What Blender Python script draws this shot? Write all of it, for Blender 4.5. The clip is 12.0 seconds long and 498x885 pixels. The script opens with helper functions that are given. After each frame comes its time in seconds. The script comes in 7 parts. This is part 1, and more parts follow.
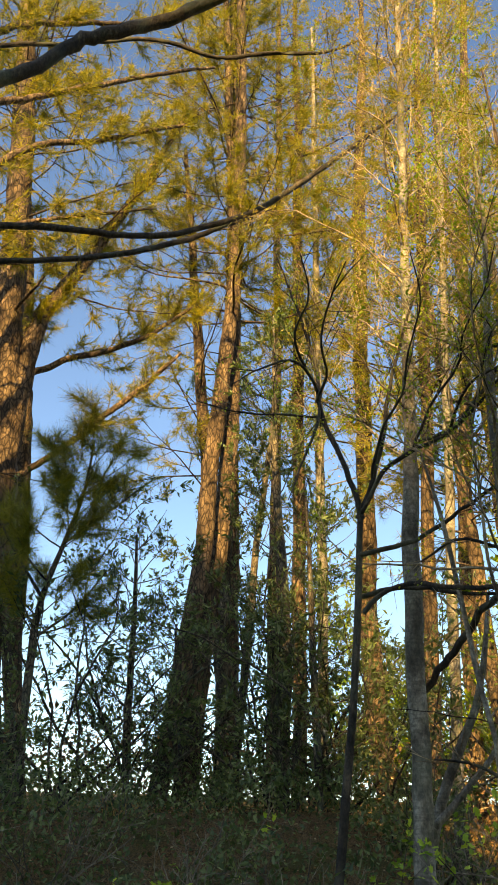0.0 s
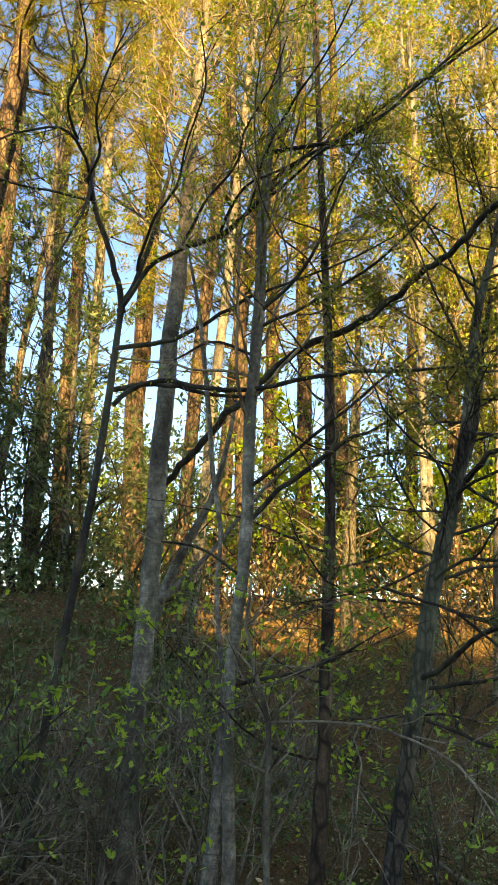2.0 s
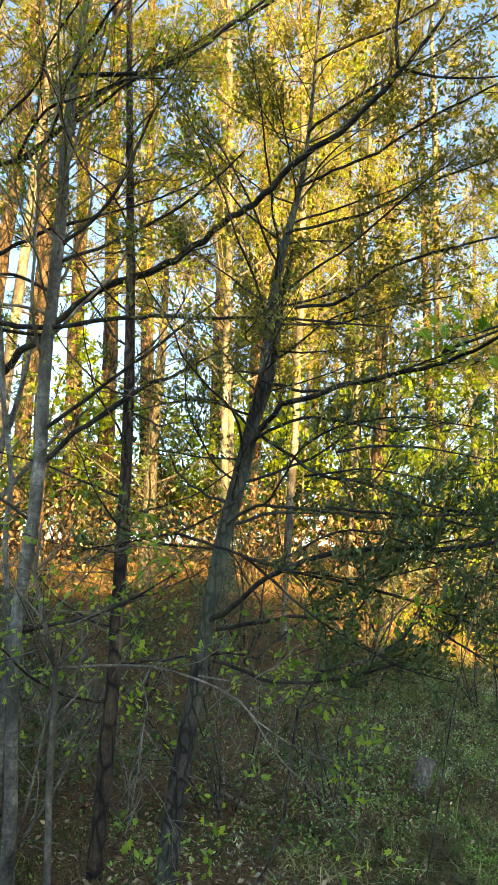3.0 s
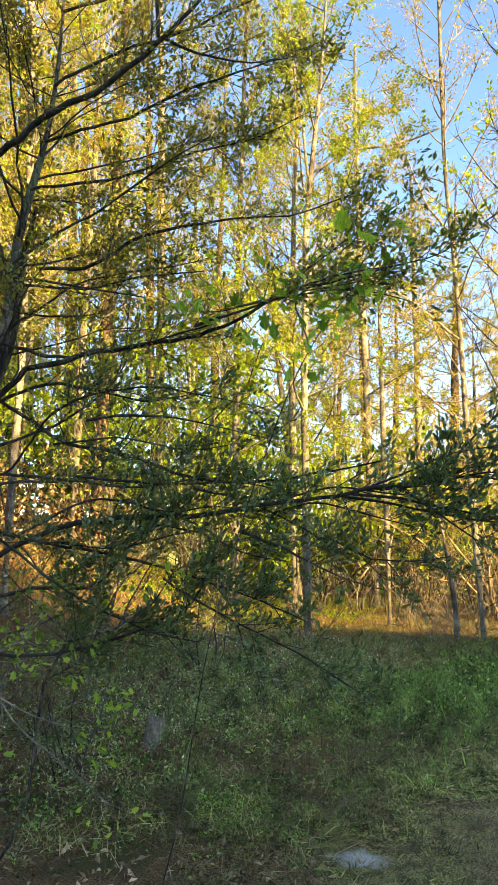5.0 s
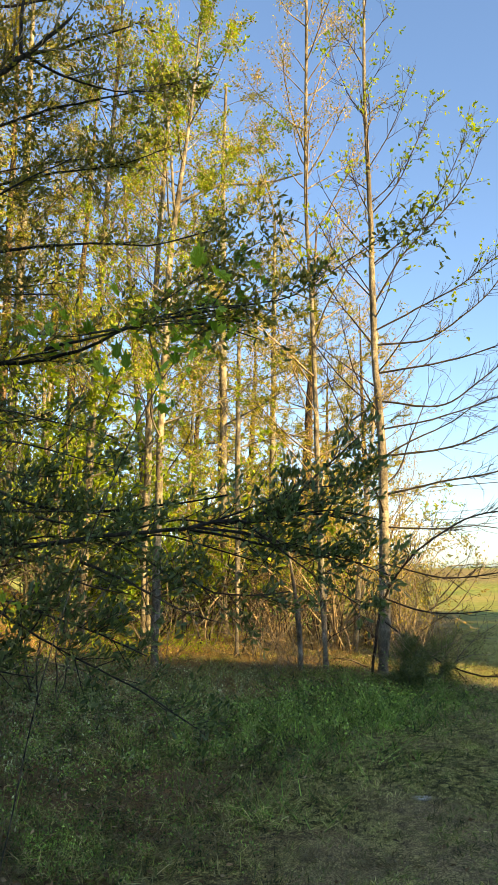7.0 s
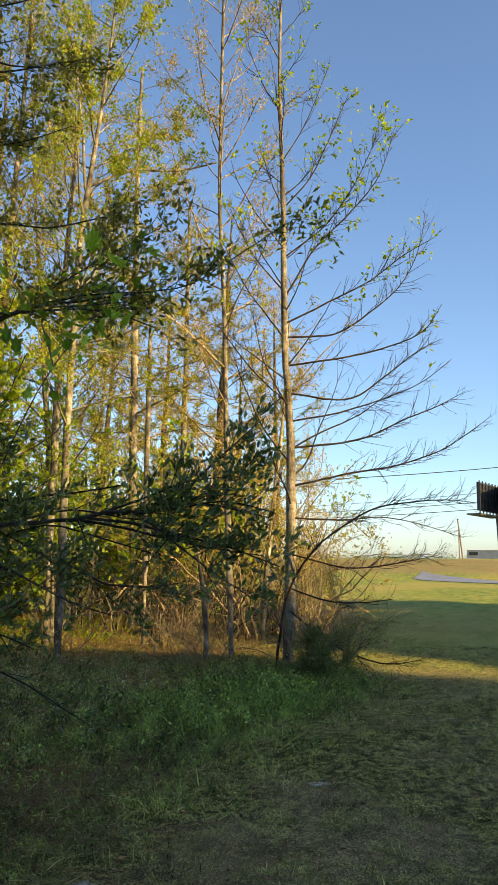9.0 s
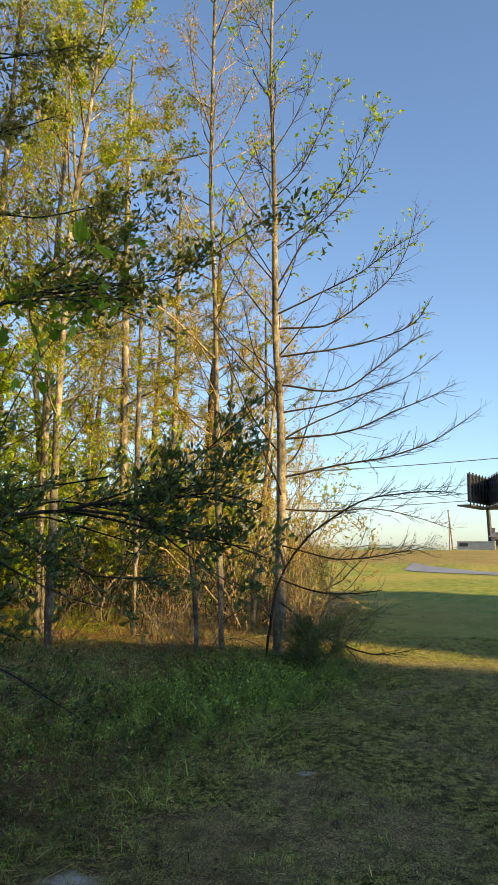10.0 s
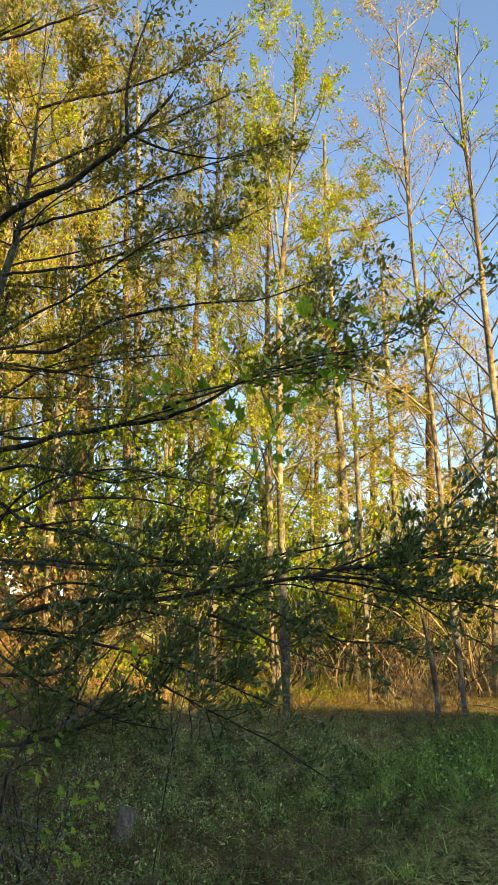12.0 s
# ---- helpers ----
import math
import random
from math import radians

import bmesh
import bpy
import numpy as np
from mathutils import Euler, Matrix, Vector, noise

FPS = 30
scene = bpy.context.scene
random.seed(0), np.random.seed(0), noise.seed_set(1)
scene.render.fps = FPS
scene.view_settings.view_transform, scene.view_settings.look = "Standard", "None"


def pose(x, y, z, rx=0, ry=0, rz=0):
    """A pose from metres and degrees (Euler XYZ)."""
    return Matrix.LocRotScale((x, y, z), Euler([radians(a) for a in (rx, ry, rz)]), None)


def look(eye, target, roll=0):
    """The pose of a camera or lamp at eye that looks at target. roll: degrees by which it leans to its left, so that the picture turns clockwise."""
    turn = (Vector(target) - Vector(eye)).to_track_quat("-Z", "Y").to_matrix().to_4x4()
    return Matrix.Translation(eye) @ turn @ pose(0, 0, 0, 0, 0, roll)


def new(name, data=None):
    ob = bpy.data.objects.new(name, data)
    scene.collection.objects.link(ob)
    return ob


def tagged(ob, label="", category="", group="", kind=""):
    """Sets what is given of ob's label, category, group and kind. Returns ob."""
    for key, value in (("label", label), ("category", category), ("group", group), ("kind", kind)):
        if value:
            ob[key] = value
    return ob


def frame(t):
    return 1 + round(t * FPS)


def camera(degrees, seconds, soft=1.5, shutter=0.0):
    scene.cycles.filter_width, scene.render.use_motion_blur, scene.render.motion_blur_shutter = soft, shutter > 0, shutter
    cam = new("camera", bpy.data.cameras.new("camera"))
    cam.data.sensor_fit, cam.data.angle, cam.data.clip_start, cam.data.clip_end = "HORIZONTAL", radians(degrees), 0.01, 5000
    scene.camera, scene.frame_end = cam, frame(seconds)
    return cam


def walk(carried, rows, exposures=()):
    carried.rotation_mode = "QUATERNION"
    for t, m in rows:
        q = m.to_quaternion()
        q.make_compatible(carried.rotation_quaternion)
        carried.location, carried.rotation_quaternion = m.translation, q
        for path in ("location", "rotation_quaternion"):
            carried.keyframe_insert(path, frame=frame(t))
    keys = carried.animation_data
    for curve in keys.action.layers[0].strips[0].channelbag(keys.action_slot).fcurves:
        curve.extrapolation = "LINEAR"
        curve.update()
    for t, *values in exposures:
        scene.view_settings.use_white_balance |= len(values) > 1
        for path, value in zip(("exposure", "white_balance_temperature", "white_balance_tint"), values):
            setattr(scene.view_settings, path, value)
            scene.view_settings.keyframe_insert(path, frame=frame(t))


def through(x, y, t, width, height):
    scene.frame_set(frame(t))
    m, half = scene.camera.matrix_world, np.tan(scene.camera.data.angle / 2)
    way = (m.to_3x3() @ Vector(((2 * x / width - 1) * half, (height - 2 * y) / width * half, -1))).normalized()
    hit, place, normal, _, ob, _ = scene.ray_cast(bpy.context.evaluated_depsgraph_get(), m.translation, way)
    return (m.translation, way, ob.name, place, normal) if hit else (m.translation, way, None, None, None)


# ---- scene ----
cam = camera(35.00, 12.0, soft=1.2)
ROWS = [  # seconds, place, yaw, pitch, roll
    (0.0, -0.129, -0.084, 1.649, 0.00, 26.12, 1.63),
    (0.5, -0.053, -0.043, 1.621, -5.42, 20.82, 1.59),
    (1.0, -0.005, -0.020, 1.581, -9.16, 19.23, 1.61),
    (1.5, 0.007, -0.027, 1.569, -11.72, 17.37, 2.08),
    (2.0, 0.030, -0.038, 1.567, -17.11, 13.00, 2.16),
    (2.5, 0.060, -0.040, 1.573, -24.41, 10.47, 1.73),
    (3.0, 0.086, -0.025, 1.582, -31.48, 9.39, 1.38),
    (3.2, 0.083, -0.029, 1.578, -33.74, 8.19, 1.59),
    (4.8, -0.051, 0.081, 1.580, -50.34, 7.23, -0.23),
    (5.0, -0.045, 0.075, 1.585, -52.17, 7.19, -0.58),
    (5.5, -0.035, 0.061, 1.594, -55.60, 7.64, -0.87),
    (6.0, -0.030, 0.055, 1.599, -58.19, 8.44, -0.11),
    (6.5, -0.024, 0.048, 1.602, -60.51, 9.09, 0.19),
    (7.0, -0.022, 0.045, 1.609, -62.58, 9.10, 0.40),
    (9.0, 0.028, -0.019, 1.614, -68.87, 8.44, 0.38),
    (9.5, 0.045, -0.034, 1.610, -71.18, 7.78, 0.15),
    (10.0, 0.034, -0.031, 1.617, -69.50, 7.80, 0.43),
    (10.5, 0.018, -0.002, 1.614, -65.43, 7.75, 0.72),
    (11.0, 0.007, 0.012, 1.613, -61.96, 7.81, 0.64),
    (11.5, -0.005, 0.022, 1.619, -58.83, 8.70, -0.21),
    (12.0, -0.037, 0.020, 1.617, -53.84, 12.44, -1.42),
]


def held(x, y, z, yaw, pitch, roll):
    """The camera's pose from its place, its heading, its tilt and its lean."""
    way = Euler((0, 0, radians(yaw))).to_matrix() @ Vector((0, math.cos(radians(pitch)), math.sin(radians(pitch))))
    return look((x, y, z), Vector((x, y, z)) + way, roll)


EXPOSURES = [  # seconds, stops, kelvin: the camera opens up in the dark woods, closes towards the sky and warms its picture on the way back
    (0.0, 1.32, 9650), (0.5, 1.39, 9650), (1.0, 1.52, 9650), (1.5, 1.68, 9500), (2.0, 1.82, 9500), (2.5, 2.05, 9400), (3.0, 2.28, 9100), (5.0, 2.10, 8500), (5.5, 1.90, 8500),
    (6.0, 1.77, 8750), (6.5, 1.63, 8750), (7.0, 1.55, 8750), (9.0, 1.10, 8350), (9.5, 1.05, 8350), (10.0, 1.06, 8450), (10.5, 1.06, 9050), (11.0, 1.27, 9700), (11.5, 1.42, 9700), (12.0, 1.58, 9400),
]
TINT = 10
walk(cam, [(t, held(*p)) for t, *p in ROWS], [(t, e, k, TINT) for t, e, k in EXPOSURES])

# ---- sky and sun ----
SUN_EL = radians(22)
to_sun = Vector((-0.17, -0.985, 0)).normalized() * math.cos(SUN_EL) + Vector((0, 0, math.sin(SUN_EL)))
world = bpy.data.worlds.new("sky")
scene.world = world
world.use_nodes = True
wn = world.node_tree
sky = wn.nodes.new("ShaderNodeTexSky")
sky.sky_type, sky.sun_disc = "NISHITA", False
sky.sun_elevation, sky.sun_rotation = SUN_EL, math.atan2(to_sun.x, to_sun.y)
sky.air_density, sky.dust_density, sky.ozone_density = 0.9, 0.7, 6.0
wn.links.new(sky.outputs["Color"], wn.nodes["Background"].inputs["Color"])
wn.nodes["Background"].inputs["Strength"].default_value = 0.145
sun = new("sun", bpy.data.lights.new("sun", "SUN"))
sun.data.energy, sun.data.angle, sun.data.color = 5.6, radians(0.6), (1.0, 0.75, 0.37)
sun.matrix_world = look((0, 0, 60), Vector((0, 0, 60)) - to_sun)


# ---- materials ----
def material(name):
    m = bpy.data.materials.new(name)
    m.use_nodes = True
    nt = m.node_tree
    return m, nt, nt.nodes["Principled BSDF"], nt.nodes["Material Output"]


def ramp(nt, source, stops):
    r = nt.nodes.new("ShaderNodeValToRGB")
    e = r.color_ramp.elements
    while len(e) < len(stops):
        e.new(0.5)
    for k, (p, c) in enumerate(stops):
        e[k].position, e[k].color = p, (*c, 1)
    nt.links.new(source, r.inputs[0])
    return r.outputs[0]


def noise_at(nt, scale, detail=4, stretch=(1, 1, 1), rough=0.6, seed=0.0):
    g = nt.nodes.new("ShaderNodeNewGeometry")
    mp = nt.nodes.new("ShaderNodeMapping")
    mp.inputs["Scale"].default_value = stretch
    mp.inputs["Location"].default_value = (seed, seed * 0.7, seed * 1.3)
    n = nt.nodes.new("ShaderNodeTexNoise")
    n.inputs["Scale"].default_value, n.inputs["Detail"].default_value, n.inputs["Roughness"].default_value = scale, detail, rough
    nt.links.new(g.outputs["Position"], mp.inputs[0])
    nt.links.new(mp.outputs[0], n.inputs["Vector"])
    return n.outputs["Fac"]


def mixed(nt, fac, a, b, mode="MIX"):
    m = nt.nodes.new("ShaderNodeMix")
    m.data_type, m.blend_type = "RGBA", mode
    for k, v in ((0, fac), (6, a), (7, b)):
        if isinstance(v, bpy.types.NodeSocket):
            nt.links.new(v, m.inputs[k])
        else:
            m.inputs[k].default_value = v if k == 0 else (*v, 1)
    return m.outputs[2]


def bump(nt, shader, height, strength, distance):
    b = nt.nodes.new("ShaderNodeBump")
    b.inputs["Strength"].default_value, b.inputs["Distance"].default_value = strength, distance
    nt.links.new(height, b.inputs["Height"])
    nt.links.new(b.outputs[0], shader.inputs["Normal"])


def bark_material(name, dark, mid, light, stretch, scale, rings=0.0, moss=0.0, rough=0.9, plates=0.0):
    m, nt, p, _ = material(name)
    n = noise_at(nt, scale, 6, stretch)
    col = ramp(nt, n, [(0.3, dark), (0.5, mid), (0.72, light)])
    patch = ramp(nt, noise_at(nt, 2.6, 3, (1, 1, 0.6), 0.55, 4.0), [(0.36, (0.42, 0.4, 0.37)), (0.62, (1.15, 1.12, 1.05))])
    col = mixed(nt, 1.0, col, patch, "MULTIPLY")
    col = mixed(nt, 1.0, col, ramp(nt, noise_at(nt, 55, 4, (1, 1, 0.7), 0.7, 6.0), [(0.36, (0.55, 0.55, 0.55)), (0.62, (1.22, 1.2, 1.18))]), "MULTIPLY")
    if plates:
        g = nt.nodes.new("ShaderNodeNewGeometry")
        mp = nt.nodes.new("ShaderNodeMapping")
        mp.inputs["Scale"].default_value = (1, 1, 0.4)
        v = nt.nodes.new("ShaderNodeTexVoronoi")
        v.feature, v.inputs["Scale"].default_value = "DISTANCE_TO_EDGE", plates
        nt.links.new(g.outputs["Position"], mp.inputs[0])
        nt.links.new(mp.outputs[0], v.inputs["Vector"])
        col = mixed(nt, 1.0, col, ramp(nt, v.outputs["Distance"], [(0.02, (0.22, 0.2, 0.18)), (0.16, (1.1, 1.1, 1.1))]), "MULTIPLY")
    if rings:
        r = ramp(nt, noise_at(nt, 14, 3, (0.5, 0.5, 4.0), 0.6, 9.0), [(0.51, (0, 0, 0)), (0.6, (1, 1, 1))])
        col = mixed(nt, mixed(nt, rings, (0, 0, 0), r), col, dark)
    if moss:
        g = ramp(nt, noise_at(nt, 3.0, 4, (1, 1, 0.5), 0.6, 2.0), [(0.5, (0, 0, 0)), (0.7, (moss, moss, moss))])
        col = mixed(nt, g, col, (0.16, 0.2, 0.12))
    nt.links.new(col, p.inputs["Base Color"])
    p.inputs["Roughness"].default_value = rough
    bump(nt, p, n, 1.0, 0.035)
    return m


def leaf_material(name, colours, through=0.35, rough=0.55, spec=0.3, patch=None, clump=0.0):
    m, nt, p, out = material(name)
    g = nt.nodes.new("ShaderNodeNewGeometry")
    col = ramp(nt, g.outputs["Random Per Island"], [((k + 0.5) / len(colours), c) for k, c in enumerate(colours)])
    blot = ramp(nt, noise_at(nt, 0.9, 2, (1, 1, 1), 0.5, 7.0), [(0.3, (0.75, 0.78, 0.7)), (0.7, (1.2, 1.15, 1.1))])
    col = mixed(nt, 1.0, col, blot, "MULTIPLY")
    if clump:  # plants differ from one to the next; the wide range also paints shade gaps
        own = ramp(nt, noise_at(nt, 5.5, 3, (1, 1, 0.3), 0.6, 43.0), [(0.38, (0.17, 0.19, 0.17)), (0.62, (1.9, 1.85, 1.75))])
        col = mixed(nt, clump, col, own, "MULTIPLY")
    if patch:
        col = mixed(nt, ramp(nt, noise_at(nt, 1.7, 4, (1, 1, 1), 0.65, 31.0), [(0.46, (0, 0, 0)), (0.62, (0.85, 0.85, 0.85))]), col, patch)
    nt.links.new(col, p.inputs["Base Color"])
    p.inputs["Roughness"].default_value, p.inputs["Specular IOR Level"].default_value = rough, spec
    if through:
        t = nt.nodes.new("ShaderNodeBsdfTranslucent")
        nt.links.new(mixed(nt, 1.0, col, (1.3, 1.25, 0.6), "MULTIPLY"), t.inputs["Color"])
        s = nt.nodes.new("ShaderNodeMixShader")
        s.inputs[0].default_value = through
        nt.links.new(p.outputs[0], s.inputs[1])
        nt.links.new(t.outputs[0], s.inputs[2])
        nt.links.new(s.outputs[0], out.inputs["Surface"])
    return m


def plain(name, a, b, scale=6, rough=0.6, metal=0.0):
    m, nt, p, _ = material(name)
    n = noise_at(nt, scale, 5)
    nt.links.new(ramp(nt, n, [(0.35, a), (0.65, b)]), p.inputs["Base Color"])
    p.inputs["Roughness"].default_value, p.inputs["Metallic"].default_value = rough, metal
    bump(nt, p, n, 0.2, 0.01)
    return m


PINE_BARK = bark_material("pine_bark", (0.035, 0.02, 0.012), (0.13, 0.087, 0.056), (0.31, 0.225, 0.15), (1, 1, 0.25), 13, plates=14.0)
GREY_BARK = bark_material("grey_bark", (0.08, 0.066, 0.048), (0.24, 0.22, 0.18), (0.52, 0.49, 0.425), (1, 1, 0.6), 11, rings=0.4, moss=0.3)
DARK_BARK = bark_material("dark_bark", (0.038, 0.032, 0.025), (0.13, 0.11, 0.083), (0.25, 0.215, 0.16), (1, 1, 0.35), 18, moss=0.5, plates=24.0)
# Near-black bark: the shade the boughs stand in is put into the colour.
SHADED_BOUGH_BARK = bark_material("shaded_bough_bark", (0.012, 0.01, 0.008), (0.045, 0.036, 0.026), (0.12, 0.095, 0.065), (1, 1, 0.35), 14, moss=0.3)
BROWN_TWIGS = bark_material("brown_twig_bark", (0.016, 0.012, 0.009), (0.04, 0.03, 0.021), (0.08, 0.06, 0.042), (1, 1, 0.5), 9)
TWIG_BARK = bark_material("twig_bark", (0.09, 0.066, 0.045), (0.38, 0.3, 0.19), (0.6, 0.49, 0.33), (1, 1, 0.5), 9)
DEAD_WOOD = bark_material("dead_wood", (0.1, 0.082, 0.058), (0.25, 0.217, 0.165), (0.43, 0.39, 0.315), (1, 1, 0.4), 10)
NEEDLES = leaf_material("pine_needles", [(0.12, 0.15, 0.028), (0.27, 0.255, 0.035), (0.44, 0.36, 0.05), (0.19, 0.2, 0.03)], 0.42, 0.5)
DRY_NEEDLES = leaf_material("brown_needles", [(0.25, 0.13, 0.05), (0.32, 0.19, 0.07)], 0.2, 0.6)
LEATHER = leaf_material("leathery_leaves", [(0.06, 0.1, 0.036), (0.115, 0.17, 0.065), (0.21, 0.27, 0.11), (0.08, 0.125, 0.046)], 0.28, 0.4, 0.4)
SPRING = leaf_material("spring_leaves", [(0.22, 0.34, 0.04), (0.3, 0.42, 0.05), (0.16, 0.28, 0.035), (0.36, 0.42, 0.06)], 0.5)
BUDS = leaf_material("opening_buds", [(0.38, 0.3, 0.085), (0.4, 0.36, 0.08), (0.3, 0.32, 0.055), (0.4, 0.27, 0.1)], 0.35)
LOBED = leaf_material("lobed_green_leaves", [(0.17, 0.32, 0.05), (0.32, 0.5, 0.075), (0.48, 0.62, 0.1)], 0.5, 0.45, 0.45)
BRONZE = leaf_material("small_bronze_leaves", [(0.22, 0.21, 0.055), (0.38, 0.31, 0.09), (0.12, 0.125, 0.03), (0.28, 0.255, 0.065)], 0.4)
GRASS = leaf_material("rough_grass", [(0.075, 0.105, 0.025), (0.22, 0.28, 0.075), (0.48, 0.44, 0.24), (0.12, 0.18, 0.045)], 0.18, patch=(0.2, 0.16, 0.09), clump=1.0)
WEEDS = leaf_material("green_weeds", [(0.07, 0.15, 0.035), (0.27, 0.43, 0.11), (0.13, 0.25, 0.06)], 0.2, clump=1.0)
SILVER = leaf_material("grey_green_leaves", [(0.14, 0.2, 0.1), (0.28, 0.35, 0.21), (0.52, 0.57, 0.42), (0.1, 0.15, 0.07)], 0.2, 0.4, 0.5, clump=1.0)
STRAW = leaf_material("dry_straw", [(0.38, 0.25, 0.1), (0.48, 0.33, 0.14), (0.3, 0.19, 0.075)], 0.25)
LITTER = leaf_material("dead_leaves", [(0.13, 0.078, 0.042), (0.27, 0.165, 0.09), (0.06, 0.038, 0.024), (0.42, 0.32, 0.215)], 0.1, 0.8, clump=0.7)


# ---- geometry helpers ----
def mesh_from(name, verts, groups, mat, smooth=True):
    """A mesh from an array of vertices and arrays of faces, each of one count of corners."""
    me = bpy.data.meshes.new(name)
    verts = np.asarray(verts, np.float32)
    groups = [np.asarray(g, np.int32) for g in groups if len(g)]
    total = np.concatenate([np.full(len(g), g.shape[1], np.int32) for g in groups])
    loops = np.concatenate([g.ravel() for g in groups])
    me.vertices.add(len(verts))
    me.vertices.foreach_set("co", verts.ravel())
    me.loops.add(len(loops))
    me.loops.foreach_set("vertex_index", loops)
    me.polygons.add(len(total))
    me.polygons.foreach_set("loop_start", np.concatenate([[0], np.cumsum(total)[:-1]]).astype(np.int32))
    me.polygons.foreach_set("use_smooth", np.full(len(total), smooth))
    me.update(calc_edges=True)
    me.materials.append(mat)
    return me


class Soup:
    """Gathers vertices and faces of one mesh."""

    def __init__(self):
        self.v, self.q, self.t, self.n = [], [], [], 0

    def add(self, v, quads=None, tris=None):
        if quads is not None and len(quads):
            self.q.append(np.asarray(quads) + self.n)
        if tris is not None and len(tris):
            self.t.append(np.asarray(tris) + self.n)
        self.v.append(np.asarray(v, float))
        self.n += len(v)

    def mesh(self, name, mat, base=(0, 0, 0), smooth=True):
        groups = [np.concatenate(g) for g in (self.q, self.t) if g]
        return mesh_from(name, np.concatenate(self.v) - np.asarray(base, float), groups, mat, smooth)


def tube(soup, pts, sides=6, knots=0.0, rng=None):
    """A tapered limb along rows of (x, y, z, radius)."""
    pts = np.asarray(pts, float)
    p, r = pts[:, :3], pts[:, 3]
    d = np.gradient(p, axis=0)
    d /= np.linalg.norm(d, axis=1)[:, None] + 1e-9
    ref = np.array([1.0, 0, 0]) if abs(d[0, 0]) < 0.7 else np.array([0, 1.0, 0])
    u = np.cross(d, ref)
    u /= np.linalg.norm(u, axis=1)[:, None] + 1e-9
    w = np.cross(d, u)
    a = np.linspace(0, 2 * np.pi, sides, endpoint=False)
    rad = r[:, None] * np.ones((1, sides))
    if knots and rng is not None:
        rad = rad * (1 + rng.uniform(-knots, knots, rad.shape))
    v = p[:, None] + rad[..., None] * (np.cos(a)[None, :, None] * u[:, None] + np.sin(a)[None, :, None] * w[:, None])
    n = len(p)
    i, j = np.meshgrid(np.arange(n - 1), np.arange(sides), indexing="ij")
    k = (j + 1) % sides
    quads = np.stack([i * sides + j, i * sides + k, (i + 1) * sides + k, (i + 1) * sides + j], -1).reshape(-1, 4)
    cap = np.stack([np.full(sides, n * sides), (n - 1) * sides + np.arange(sides), (n - 1) * sides + (np.arange(sides) + 1) % sides], -1)
    soup.add(np.concatenate([v.reshape(-1, 3), p[-1:] + d[-1:] * r[-1]]), quads, cap)


def smoothed(path, step, rng=None, wobble=0.0):
    """A path of (x, y, z, radius) rows drawn finer through its knots, with a slight wobble."""
    p = np.asarray(path, float)
    if len(p) < 2:
        return p
    s = np.concatenate([[0], np.cumsum(np.linalg.norm(np.diff(p[:, :3], axis=0), axis=1))])
    n = max(3, int(s[-1] / step) + 1)
    q = np.linspace(0, s[-1], n)
    m = np.gradient(p, s, axis=0)
    k = np.clip(np.searchsorted(s, q, side="right") - 1, 0, len(s) - 2)
    h = (s[k + 1] - s[k])[:, None]
    t = ((q - s[k]) / h[:, 0])[:, None]
    out = (2 * t**3 - 3 * t**2 + 1) * p[k] + (t**3 - 2 * t**2 + t) * h * m[k] + (3 * t**2 - 2 * t**3) * p[k + 1] + (t**3 - t**2) * h * m[k + 1]
    if wobble and rng is not None:
        w = rng.normal(0, 1, (n, 3)).cumsum(0)
        w -= np.linspace(0, 1, n)[:, None] * w[-1]
        out[:, :3] += w * wobble * out[:, 3:4]
    out[:, 3] = np.maximum(out[:, 3], 0.0015)
    return out


def grow(p, d, length, r, rng, up=0.0, wob=0.12, seg=0.25, end=0.3):
    """A wandering branch from p along d that bends upwards by up."""
    n = max(1, round(length / seg)) if r < 0.0045 else max(2, int(length / seg) + 1)
    d = np.asarray(d, float) / (np.linalg.norm(d) + 1e-9)
    p = np.asarray(p, float)
    rows = [(*p, r)]
    for k in range(1, n + 1):
        d = d + rng.normal(0, wob, 3) + (0, 0, up / n)
        d /= np.linalg.norm(d)
        p = p + d * length / n
        rows.append((*p, r * (1 - (1 - end) * k / n)))
    return np.array(rows)


def side_way(d, rng, angle):
    """A direction that leaves d by about the given angle."""
    a = rng.normal(0, 1, 3)
    a -= d * (a @ d)
    a /= np.linalg.norm(a) + 1e-9
    return d * math.cos(angle) + a * math.sin(angle)


def forks(limb, rng, per_metre, length, r, lo=0.25, angle=(0.4, 0.95), up=0.3, wob=0.2, seg=0.15):
    """Side branches along a limb."""
    p = limb[:, :3]
    s = np.concatenate([[0], np.cumsum(np.linalg.norm(np.diff(p, axis=0), axis=1))])
    out = []
    for _ in range(max(1, rng.poisson(per_metre * s[-1] * (1 - lo)))):
        q = s[-1] * rng.uniform(lo, 1.0)
        k = min(np.searchsorted(s, q, side="right") - 1, len(s) - 2)
        f = (q - s[k]) / (s[k + 1] - s[k] + 1e-9)
        o = p[k] * (1 - f) + p[k + 1] * f
        d = p[k + 1] - p[k]
        d = d / (np.linalg.norm(d) + 1e-9)
        w = side_way(d, rng, rng.uniform(*angle))
        ln = length * rng.uniform(0.45, 1.15) * (1.15 - 0.6 * q / s[-1])
        out.append(grow(o, w, ln, min(r, limb[k, 3] * 0.75), rng, up, wob, seg))
    return out


